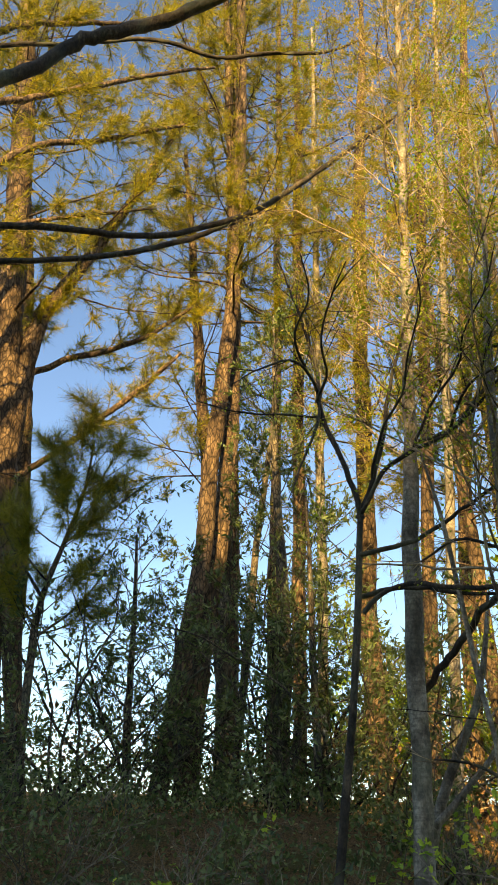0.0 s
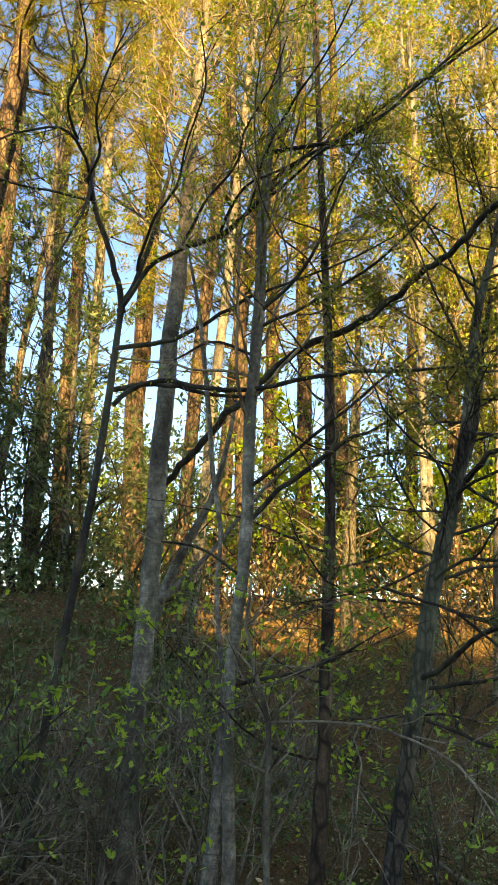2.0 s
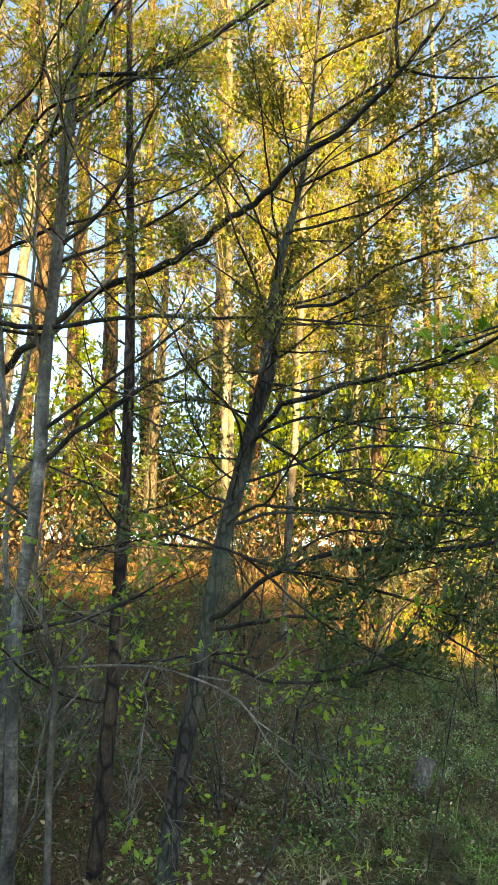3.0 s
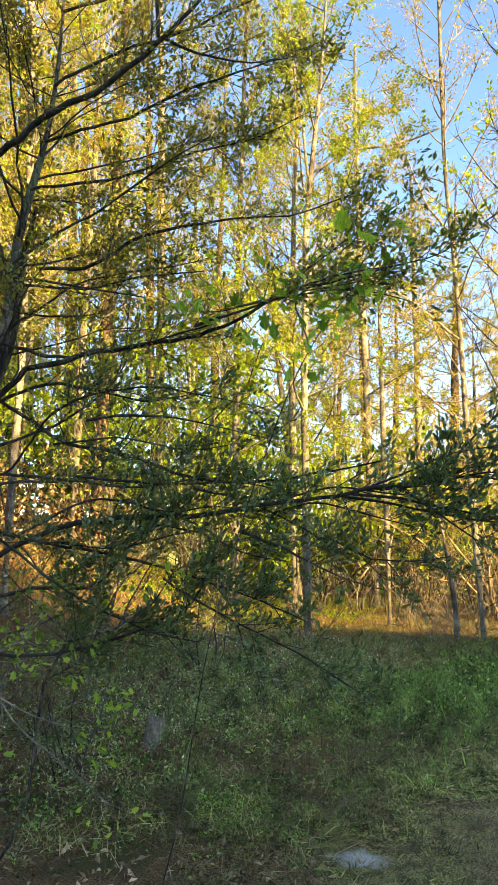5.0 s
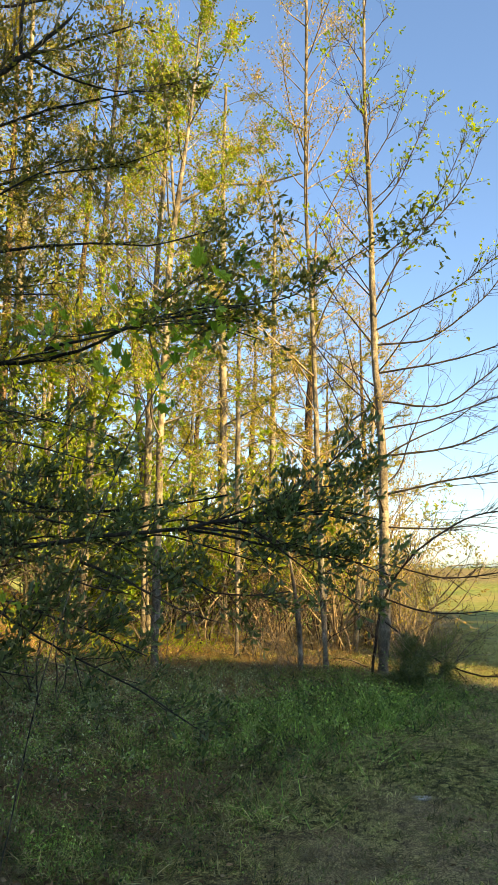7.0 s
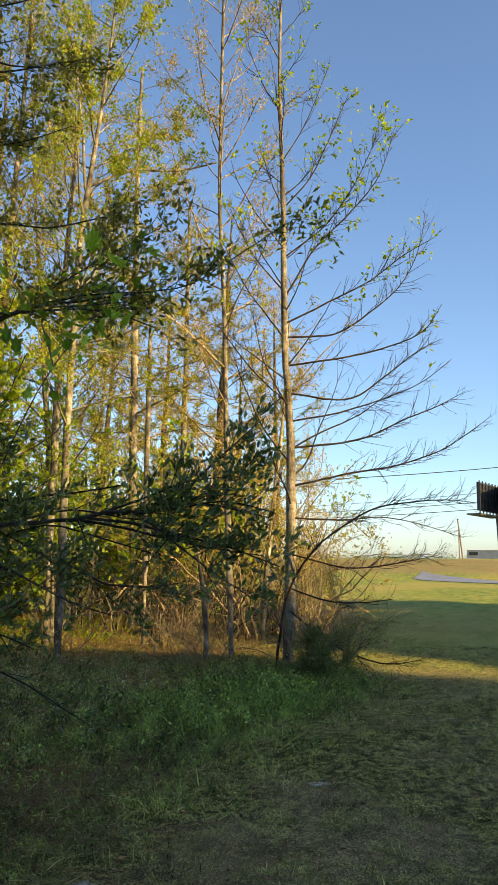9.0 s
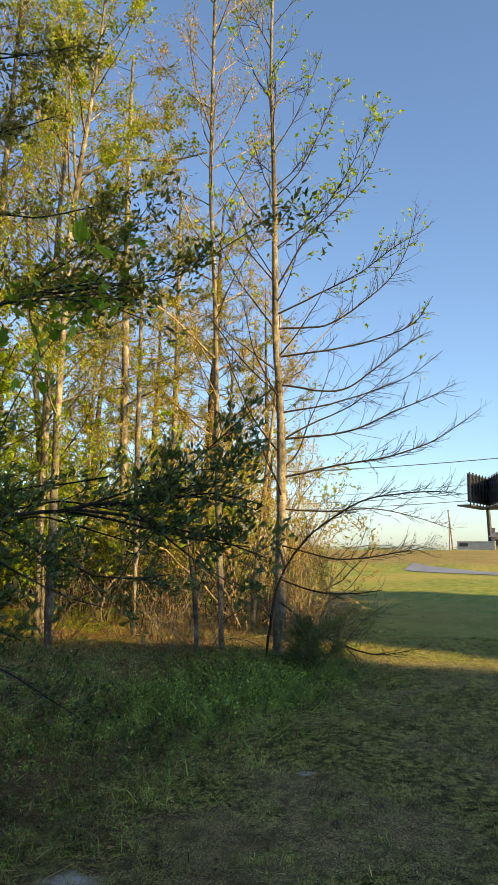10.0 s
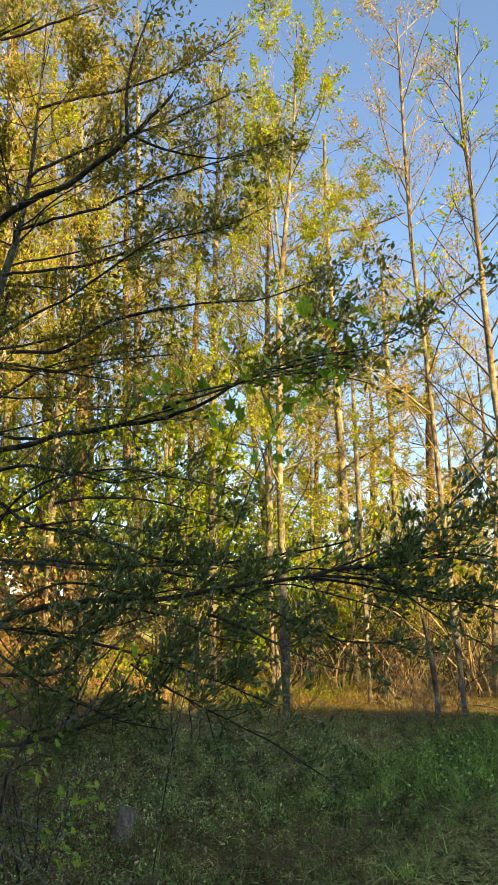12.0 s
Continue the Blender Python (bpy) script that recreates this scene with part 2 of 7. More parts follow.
def spots(branches, rng, per_metre, lo=0.2):
    """Places and directions along branches, for leaves."""
    ps, ds = [], []
    for b in branches:
        p = b[:, :3]
        step = np.linalg.norm(np.diff(p, axis=0), axis=1)
        s = np.concatenate([[0], np.cumsum(step)])
        n = max(1, rng.poisson(per_metre * s[-1] * (1 - lo)))
        q = s[-1] * rng.uniform(lo, 1, n)
        k = np.clip(np.searchsorted(s, q, side="right") - 1, 0, len(step) - 1)
        f = ((q - s[k]) / (step[k] + 1e-9))[:, None]
        ps.append(p[k] * (1 - f) + p[k + 1] * f)
        ds.append((p[k + 1] - p[k]) / (step[k][:, None] + 1e-9))
    return np.concatenate(ps), np.concatenate(ds)


def unit(v):
    return v / (np.linalg.norm(v, axis=-1, keepdims=True) + 1e-9)


def needles(soup, ps, ds, rng, count, length, width, spread=0.9, back=0.12):
    """Tufts of needles at ps along ds."""
    m = len(ps)
    p = np.repeat(ps, count, 0) - np.repeat(ds, count, 0) * rng.uniform(0, back, (m * count, 1))
    d = unit(np.repeat(ds, count, 0) * 0.8 + rng.normal(0, spread * 0.75, (m * count, 3)))
    s = unit(np.cross(d, rng.normal(0, 1, (m * count, 3)))) * width / 2
    ln = length * rng.uniform(0.65, 1.1, (m * count, 1))
    tip = p + d * ln + (0, 0, -0.12 * length)
    v = np.stack([p - s, p + s, tip], 1).reshape(-1, 3)
    soup.add(v, tris=np.arange(len(v)).reshape(-1, 3))


def leaves(soup, ps, ds, rng, count, length, width, spread=1.0, droop=0.1, jitter=0.03, fold=0.25):
    """Folded leaves at ps, leaving along ds."""
    m = len(ps) * count
    p = np.repeat(ps, count, 0) + rng.normal(0, jitter, (m, 3))
    d = unit(np.repeat(ds, count, 0) * 0.6 + rng.normal(0, spread * 0.6, (m, 3)) + (0, 0, -droop))
    s = unit(np.cross(d, rng.normal(0, 0.6, (m, 3)) + (0, 0, 1)))
    n = np.cross(s, d)
    size = rng.uniform(0.6, 1.15, (m, 1))
    ln, w = length * size, width * size / 2
    v = np.stack([p, p + d * ln * 0.45 + s * w + n * w * fold, p + d * ln, p + d * ln * 0.45 - s * w + n * w * fold], 1).reshape(-1, 3)
    b = np.arange(m)[:, None] * 4
    soup.add(v, tris=np.concatenate([b + (0, 1, 2), b + (0, 2, 3)]))


def star_leaves(soup, ps, ds, rng, count, size, jitter=0.05):
    """Five-lobed leaves, each one sheet with pointed lobes."""
    m = len(ps) * count
    p = np.repeat(ps, count, 0) + rng.normal(0, jitter, (m, 3))
    d = unit(np.repeat(ds, count, 0) * 0.4 + rng.normal(0, 0.6, (m, 3)) + (0, 0, -0.35))
    s = unit(np.cross(d, rng.normal(0, 0.5, (m, 3)) + (0, 0, 1)))
    n = np.cross(s, d)
    sz = size * rng.uniform(0.6, 1.15, (m, 1))
    rows = [p]
    for k in range(11):
        a = math.radians(-140 + 28 * k)
        r = (1.0 if k % 2 else 0.52) * (0.75 if k in (1, 9) else 1.0)
        rows.append(p + d * sz * 0.5 + (d * math.cos(a) * 1.15 + s * math.sin(a) * 0.8) * sz * 0.55 * r + n * sz * 0.1 * (k % 2))
    v = np.stack(rows, 1).reshape(-1, 3)
    b = np.arange(m)[:, None] * 12
    soup.add(v, tris=np.concatenate([b + (0, k, k + 1) for k in range(1, 11)]))


def oval_leaves(soup, ps, ds, rng, count, length, width, spread=0.8, lift=0.25, jitter=0.015):
    """Oval leaves with a fold along the midrib, which stand up from their twigs."""
    m = len(ps) * count
    p = np.repeat(ps, count, 0) + rng.normal(0, jitter, (m, 3))
    d = unit(np.repeat(ds, count, 0) * 0.7 + rng.normal(0, spread * 0.6, (m, 3)) + (0, 0, lift))
    s = unit(np.cross(d, rng.normal(0, 1, (m, 3))))
    n = np.cross(s, d)
    size = rng.uniform(0.55, 1.15, (m, 1))
    ln, w = length * size, width * size / 2
    v = np.stack([p, p + d * ln * 0.32 + (s + n * 0.25) * w * 0.85, p + d * ln * 0.7 + (s + n * 0.25) * w, p + d * ln, p + d * ln * 0.7 + (n * 0.25 - s) * w, p + d * ln * 0.32 + (n * 0.25 - s) * w * 0.85], 1).reshape(-1, 3)
    b = np.arange(m)[:, None] * 6
    soup.add(v, b + (0, 1, 2, 3), None)
    soup.add(np.zeros((0, 3)), b - len(v) + (0, 3, 4, 5), None)


def tips(branches):
    """The ends of branches and the ways in which they point."""
    ps = np.array([b[-1, :3] for b in branches])
    return ps, unit(np.array([b[-1, :3] - b[-2, :3] for b in branches]))


def nearer(path, share):
    """A path drawn in towards the lawn, its sizes with it."""
    p = np.asarray(path, float).copy()
    eye = np.array([0.05, -0.03, 1.575])
    p[:, :3] = eye + (p[:, :3] - eye) * share
    p[:, 3] *= share
    return p


def part(name, me, parent, label="", kind=""):
    ob = new(name, me)
    ob.parent = parent
    return tagged(ob, label, kind=kind)


def ease(a, b, x):
    t = np.clip((x - a) / (b - a), 0, 1)
    return t * t * (3 - 2 * t)


def ground_z(x, y):
    """The ground's height: level grass, a bank under the woods, a slow rise behind, a far roadside embankment."""
    x, y = np.asarray(x, float), np.asarray(y, float)
    bank = 1.8 * ease(3.0, 1.0, x) * ease(5.6, 9.5, y)
    slope = 1.5 * ease(7.0, 15.0, np.hypot(x, y)) * ease(4.5, -3.0, x - 0.95 * y)
    slope = slope + 1.1 * ease(13.0, 30.0, np.hypot(x, y)) * ease(6.0, -3.0, x - 0.95 * y)
    rise = np.maximum(0.9 * ease(9, 34, y) * ease(26, 8, x), slope)
    far = 1.9 * ease(76, 100, x) - 0.25 * ease(50, 64, x) * ease(84, 72, x)
    lumps = 0.05 * np.sin(x * 0.9 + 1.3 * np.sin(y * 0.7)) * np.sin(y * 0.8 + 0.6) * ease(3, 6, np.hypot(x, y))
    return bank + np.maximum(rise - bank, 0) * 1.0 + far + lumps * ease(60, 40, x)


def rooted(path, flare=1.5):
    """A trunk path carried down into the ground, with a flare at its foot."""
    p = np.asarray(path, float)
    way = p[0, :3] - p[min(2, len(p) - 1), :3]
    x, y, z, r = p[0]
    g = float(ground_z(x, y))
    if z > g + 0.05 and way[2] < 0:
        foot = p[0, :3] + way / -way[2] * (z - g)
        foot[2] = float(ground_z(foot[0], foot[1]))
        p = np.vstack([[*foot, r * 1.12], p]) if z - g > 0.3 else np.vstack([[*foot, r * 1.05], p[1:]])
    base = p[0].copy()
    base[2] -= 0.12
    base[3] *= flare
    knee = p[0].copy()
    knee[:3] += (p[1, :3] - p[0, :3]) * 0.06
    return np.vstack([base, knee, p[1:]])


GROUPS = {
    "pine_tree": "pines of the woods", "slim_tree": "slim trees of the woods", "pale_trunked_tree": "pale-trunked trees", "young_tree": "young trees at the field's edge",
    "evergreen_shrub": "evergreen shrubs", "understory_tree": "understory trees", "leafy_sapling": "leafy saplings", "bare_shrub": "bare shrubs",
    "stick_thicket": "stick thickets", "understory_shrub": "understory shrubs", "evergreen_tree": "evergreen trees on the bank", "pine_seedling": "pine seedlings",
}


# ---- trees ----
def tree(name, label, trunk, bark, seed, limbs=(), auto=None, twigs=None, foliage=(), stems=(), category="tree", sides=10, fine=0.0, dense=1.0, limb_bark=None, near=1.0, sprays=(), thin=0.85, bough=None):
    """One tree: trunk, further stems, each limb, its twigs and its foliage.
    auto: count, lowest and highest share of the trunk, lengths there, rise in degrees, bend upwards.
    twigs: rows of (per metre, length, radius), one for each order. foliage: rows of (kind, part, label, density, size, lowest height, order)."""
    rng = np.random.default_rng(seed)
    if near != 1.0:
        trunk, stems, limbs = nearer(trunk, near), [nearer(q, near) for q in stems], [nearer(q, near) for q in limbs]
        auto = auto and (*auto[:3], auto[3] * near, auto[4] * near, *auto[5:])
        twigs = [(per / near, ln * near, r * near) for per, ln, r in twigs]
        foliage = [(a, b, c, per / near, *rest) for a, b, c, per, *rest in foliage]
    limbs = [*limbs, *sprays]
    path = smoothed(rooted(trunk, 1.5 if near == 1.0 else 1.12), 0.22 * near, rng, 0.06)
    base = path[0, :3] + (0, 0, 0.12)
    root = tagged(new(name), label, category, GROUPS.get(name, ""))
    root.location = base
    s = Soup()
    tube(s, path, sides, 0.06, rng)
    part("trunk", s.mesh("trunk", bark, base), root)
    grown = []
    for st in stems:
        q = smoothed(rooted(st) if st[0][2] < 1.0 else st, 0.25, rng, 0.08)
        s = Soup()
        tube(s, q, max(6, sides - 2), 0.05, rng)
        part("stem", s.mesh("stem", bark, base), root)
        grown.append(q)
    for lm in limbs:
        lm = np.asarray(lm, float)
        stock = np.concatenate([path, *grown])
        gap = np.linalg.norm(stock[:, :3] - lm[0, :3], axis=1)
        if 0.16 < gap.min() < 1.3:  # a limb grows from the nearest wood behind its start
            back = lm[0, :3] - unit(lm[1, :3] - lm[0, :3]) * (gap.min() * 1.4 + 0.15)
            root_at = np.linalg.norm(stock[:, :3] - back, axis=1).argmin()
            lm = np.vstack([[*stock[root_at, :3], lm[0, 3] * 1.1], lm])
        q = smoothed(lm, 0.12 * near, rng, 0.16 if near == 1.0 else 0.45)
        q[:, 3] *= thin
        s = Soup()
        tube(s, q, 7, 0.08, rng)
        part("limb", s.mesh("limb", bough or limb_bark or bark, base), root)
        grown.append(q)
    n_drawn = len(grown)
    if auto:
        n, lo, hi, len_lo, len_hi, rise, bend = auto
        along = np.concatenate([[0], np.cumsum(np.linalg.norm(np.diff(path[:, :3], axis=0), axis=1))])
        turn = rng.uniform(0, 6.28)
        for k in range(n):
            f = lo + (hi - lo) * (k + rng.uniform(0, 0.8)) / n
            i = min(np.searchsorted(along, f * along[-1]), len(path) - 2)
            turn += 2.4 + rng.normal(0, 0.35)
            g = (f - lo) / (hi - lo)
            e = radians(rise + rng.normal(0, 9) + 18 * g)
            d = np.array([math.cos(turn) * math.cos(e), math.sin(turn) * math.cos(e), math.sin(e)])
            ln = (len_lo + (len_hi - len_lo) * g) * rng.uniform(0.6, 1.2)
            q = grow(path[i, :3], d, ln, min(path[i, 3] * 0.5, 0.005 + 0.0055 * ln) * (1.0 if near == 1.0 else 0.7), rng, bend, 0.07 if near == 1.0 else 0.13, 0.2 * near, 0.25)
            s = Soup()
            tube(s, q[::2] if fine and len(q) > 6 else q, 4 if fine else 5)
            part("limb", s.mesh("limb", limb_bark or bark, base), root)
            grown.append(q)
    orders, current = [grown], grown
    if twigs:
        s = Soup()
        for per, ln, r in twigs:
            nxt = []
            for k, b in enumerate(current):
                more = dense if current is grown and k < n_drawn else 1.0
                nxt += forks(b, rng, per * more, ln, r, seg=((0.4 if fine else 0.2) if r > 0.004 else 0.25) * near)
            for b in nxt if r >= fine and (bark is not PINE_BARK or r > 0.006) else ():
                tube(s, b, 4 if r > 0.009 and not fine else 3)
            orders.append(nxt)
            current = nxt
        if s.n:
            part("branchwork", s.mesh("branchwork", limb_bark or (bark if bark is not GREY_BARK else TWIG_BARK), base), root, kind="stuff")
    for kind, pname, plabel, density, size, low, order in foliage:
        src = orders[1] + orders[2] if order == 12 else orders[min(order, len(orders) - 1)]
        if not src:
            continue
        ps, ds = spots(src, rng, density)
        low, high = low if isinstance(low, tuple) else (low, 99.0)
        edge = rng.normal(0, 0.4, len(ps))
        keep = (ps[:, 2] > low + edge) & (ps[:, 2] < high + edge)
        ps, ds = ps[keep], ds[keep]
        if not len(ps):
            continue
        s = Soup()
        if kind == "needles":
            needles(s, ps, ds, rng, 9, size, 0.0125, 0.9, 0.2)
            mat = NEEDLES
        elif kind == "far_needles":
            needles(s, ps, ds, rng, 6, size, 0.024, 0.85, 0.3)
            mat = NEEDLES
        elif kind == "dry":
            needles(s, ps, ds, rng, 18, size, 0.006)
            mat = DRY_NEEDLES
        elif kind == "leather":
            leaves(s, ps, ds, rng, 2, size, size * 0.32, 0.9, 0.05, 0.02)
            mat = LEATHER
        elif kind == "oak":
            oval_leaves(s, ps, ds, rng, 1, size, size * 0.36)
            mat = LEATHER
        elif kind == "thin_needles":
            needles(s, ps, ds, rng, 22, size, 0.005, 0.9, 0.2)
            mat = NEEDLES
        elif kind == "tip_spring":
            ps, ds = tips(src)
            keep = (ps[:, 2] > low + rng.normal(0, 0.8, len(ps))) & (rng.uniform(0, 1, len(ps)) < density)
            leaves(s, ps[keep], ds[keep], rng, 4, size, size * 0.6, 0.9, 0.2, 0.03)
            mat = SPRING
        elif kind == "tip_lobed":
            ps, ds = tips(src)
            keep = rng.uniform(0, 1, len(ps)) < density
            star_leaves(s, ps[keep], ds[keep], rng, 4, size, 0.03)
            mat = LOBED
        elif kind == "spring":
            leaves(s, ps, ds, rng, 4, size, size * 0.6, 1.1, 0.3, 0.04)
            mat = SPRING
        elif kind == "buds":
            leaves(s, ps, ds, rng, 4, size, size * 0.5, 1.2, 0.3, 0.05)
            mat = BUDS
        elif kind == "bronze":
            leaves(s, ps, ds, rng, 3, size, size * 0.4, 1.0, 0.1, 0.03)
            mat = BRONZE
        else:
            star_leaves(s, ps, ds, rng, 2, size)
            mat = LOBED
        part(pname, s.mesh(pname, mat, base, False), root, plabel, "stuff")
    return root


# ---- ground ----
def axis_steps():
    a = np.concatenate([np.arange(0, 12, 0.45), np.arange(12, 40, 1.4), np.arange(40, 140, 3.0), np.geomspace(140, 2500, 24)])
    return np.unique(np.concatenate([-a, a]))


def build_ground():
    ax = axis_steps()
    X, Y = np.meshgrid(ax, ax, indexing="ij")
    Z = ground_z(X, Y)
    n = len(ax)
    i, j = np.meshgrid(np.arange(n - 1), np.arange(n - 1), indexing="ij")
    q = np.stack([i * n + j, (i + 1) * n + j, (i + 1) * n + j + 1, i * n + j + 1], -1).reshape(-1, 4)
    m, nt, p, _ = material("ground_cover")
    geo = nt.nodes.new("ShaderNodeNewGeometry")
    sep = nt.nodes.new("ShaderNodeSeparateXYZ")
    nt.links.new(geo.outputs["Position"], sep.inputs[0])

    def maths(op, a, b):
        k = nt.nodes.new("ShaderNodeMath")
        k.operation = op
        for s_, v in enumerate((a, b)):
            if isinstance(v, bpy.types.NodeSocket):
                nt.links.new(v, k.inputs[s_])
            else:
                k.inputs[s_].default_value = v
        return k.outputs[0]

    fine = noise_at(nt, 90, 6, (1, 1, 1), 0.7)
    broad = noise_at(nt, 0.7, 4, (1, 1, 1), 0.6, 3.0)
    # Dark ends of tuft, lawn and litter paint the shaded gaps between plants.
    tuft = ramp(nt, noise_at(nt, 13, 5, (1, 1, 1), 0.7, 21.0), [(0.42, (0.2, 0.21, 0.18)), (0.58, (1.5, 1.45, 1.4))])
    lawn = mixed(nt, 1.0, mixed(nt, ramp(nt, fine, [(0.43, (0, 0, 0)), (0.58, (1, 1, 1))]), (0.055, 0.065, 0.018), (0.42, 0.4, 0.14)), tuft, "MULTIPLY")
    lawn = mixed(nt, ramp(nt, broad, [(0.45, (0, 0, 0)), (0.65, (0.75, 0.75, 0.75))]), lawn, mixed(nt, ramp(nt, fine, [(0.43, (0, 0, 0)), (0.58, (1, 1, 1))]), (0.13, 0.09, 0.05), (0.5, 0.36, 0.2)))
    field = mixed(nt, ramp(nt, noise_at(nt, 2.2, 8, (0.35, 1, 1), 0.75, 8.0), [(0.38, (0, 0, 0)), (0.64, (1, 1, 1))]), (0.1, 0.16, 0.035), (0.27, 0.3, 0.075))
    field = mixed(nt, ramp(nt, noise_at(nt, 0.12, 4, (0.5, 1, 1), 0.6, 17.0), [(0.42, (0, 0, 0)), (0.66, (0.7, 0.7, 0.7))]), field, (0.33, 0.27, 0.09))
    litter = mixed(nt, ramp(nt, fine, [(0.4, (0, 0, 0)), (0.6, (1, 1, 1))]), (0.03, 0.022, 0.014), (0.3, 0.185, 0.09))
    litter = mixed(nt, ramp(nt, noise_at(nt, 1.6, 4, (1, 1, 1), 0.6, 12.0), [(0.48, (0, 0, 0)), (0.62, (0.7, 0.7, 0.7))]), litter, (0.06, 0.08, 0.025))
    edge = maths("ADD", maths("MULTIPLY", sep.outputs["X"], -0.16), maths("ADD", sep.outputs["Y"], maths("MULTIPLY", broad, 2.2)))
    woods = ramp(nt, maths("MULTIPLY", maths("SUBTRACT", edge, 1.5), 0.4), [(0.3, (0, 0, 0)), (0.8, (1, 1, 1))])
    away = ramp(nt, maths("MULTIPLY", maths("SUBTRACT", sep.outputs["X"], 11.0), 0.2), [(0.0, (0, 0, 0)), (1.0, (1, 1, 1))])
    woods = mixed(nt, ramp(nt, maths("MULTIPLY", maths("SUBTRACT", sep.outputs["X"], 24.0), 0.1), [(0.0, (0, 0, 0)), (1.0, (1, 1, 1))]), woods, (0, 0, 0))
    dirt = ramp(nt, maths("MULTIPLY", maths("SUBTRACT", sep.outputs["X"], 70.0), 0.02), [(0.22, (0, 0, 0)), (0.3, (0.8, 0.8, 0.8)), (0.5, (0.75, 0.75, 0.75)), (0.6, (0, 0, 0))])
    field = mixed(nt, dirt, field, mixed(nt, noise_at(nt, 0.8, 6, (1, 0.4, 1), 0.7, 5.0), (0.1, 0.075, 0.04), (0.32, 0.25, 0.13)))
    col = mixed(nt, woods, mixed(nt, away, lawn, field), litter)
    for px_, py_, size_ in ((3.62, 2.22, 0.22), (5.84, 1.68, 0.1)):
        gap = nt.nodes.new("ShaderNodeVectorMath")
        gap.operation = "DISTANCE"
        nt.links.new(geo.outputs["Position"], gap.inputs[0])
        gap.inputs[1].default_value = (px_, py_, 0.0)
        ragged = maths("ADD", maths("DIVIDE", gap.outputs["Value"], size_), maths("MULTIPLY", noise_at(nt, 7, 4, (1, 1, 1), 0.6, 15.0), 1.1))
        col = mixed(nt, ramp(nt, maths("MULTIPLY", ragged, 0.5), [(0.42, (0.9, 0.9, 0.9)), (0.62, (0, 0, 0))]), col, (0.55, 0.53, 0.49))
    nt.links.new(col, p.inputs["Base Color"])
    p.inputs["Roughness"].default_value, p.inputs["Specular IOR Level"].default_value = 0.95, 0.1
    bump(nt, p, fine, 0.8, 0.02)
    me = mesh_from("ground", np.stack([X, Y, Z], -1).reshape(-1, 3), [q], m)
    tagged(new("ground", me), "mown grass running into brown leaf litter under the trees", "ground", kind="structure")


build_ground()

# ---- the woods: pines ----
PINE_TWIGS = [(3.6, 1.1, 0.009), (4.5, 0.45, 0.004)]
PINE_LEAF = [("needles", "needle_foliage", "long green pine needles in tufts", 12.0, 0.23, 3.0, 12)]
tree("pine_tree", "tall vine-hung pine with scaly brown bark on the bank", [(-3.60, 11.92, 2.05, 0.295), (-4.04, 11.79, 6.18, 0.285), (-4.30, 11.70, 8.20, 0.282), (-4.46, 11.64, 9.78, 0.267), (-4.60, 11.59, 11.53, 0.239), (-4.81, 11.51, 13.91, 0.225), (-5.11, 11.38, 16.93, 0.198), (-5.38, 11.26, 19.45, 0.156), (-5.72, 11.09, 22.46, 0.043)], PINE_BARK, 11,
     limbs=[[(-3.92, 11.83, 8.73, 0.072), (-3.41, 11.98, 9.08, 0.068), (-2.32, 11.92, 9.43, 0.057), (-1.25, 11.86, 10.23, 0.037)], [(-3.99, 11.80, 6.68, 0.077), (-2.77, 11.62, 7.56, 0.062), (-1.88, 11.48, 8.37, 0.058), (-1.34, 11.35, 8.92, 0.029)]],
     stems=[[(-4.07, 11.73, 6.84, 0.116), (-4.07, 11.73, 7.67, 0.178), (-4.07, 11.72, 8.90, 0.175), (-3.97, 11.76, 9.88, 0.160), (-3.44, 11.92, 11.17, 0.123), (-2.48, 12.14, 13.41, 0.086), (-1.70, 12.27, 15.69, 0.054)]],
     auto=(44, 0.36, 0.98, 3.8, 1.2, 5, 0.4), twigs=PINE_TWIGS, foliage=PINE_LEAF, dense=2.6)
tree("pine_tree", "tall straight pine with sunlit orange-brown bark", [(-1.34, 12.86, 2.15, 0.158), (-1.05, 12.88, 4.25, 0.161), (-0.87, 12.89, 6.18, 0.157), (-0.80, 12.90, 7.81, 0.154), (-0.67, 12.90, 9.62, 0.147), (-0.54, 12.91, 12.37, 0.145), (-0.53, 12.91, 15.58, 0.136), (-0.59, 12.91, 19.18, 0.117), (-0.66, 12.91, 22.28, 0.096), (-0.74, 12.90, 26.39, 0.040)], PINE_BARK, 12,
     auto=(46, 0.36, 0.98, 3.8, 1.2, 8, 0.4), twigs=PINE_TWIGS, foliage=PINE_LEAF + [("dry", "dry_foliage", "hanging brown needles", 0.8, 0.2, 6.0, 1)])
tree("pine_tree", "dark-footed pine close beside another", [(-1.00, 13.29, 2.25, 0.221), (-0.94, 13.29, 4.34, 0.215), (-0.72, 13.30, 6.33, 0.183), (-0.56, 13.31, 8.61, 0.151), (-0.54, 13.31, 10.54, 0.138), (-0.74, 13.30, 14.27, 0.118), (-0.93, 13.29, 18.45, 0.092), (-1.20, 13.27, 23.83, 0.037)], PINE_BARK, 13,
     auto=(38, 0.4, 0.98, 3.4, 1.0, 10, 0.4), twigs=PINE_TWIGS, foliage=PINE_LEAF)
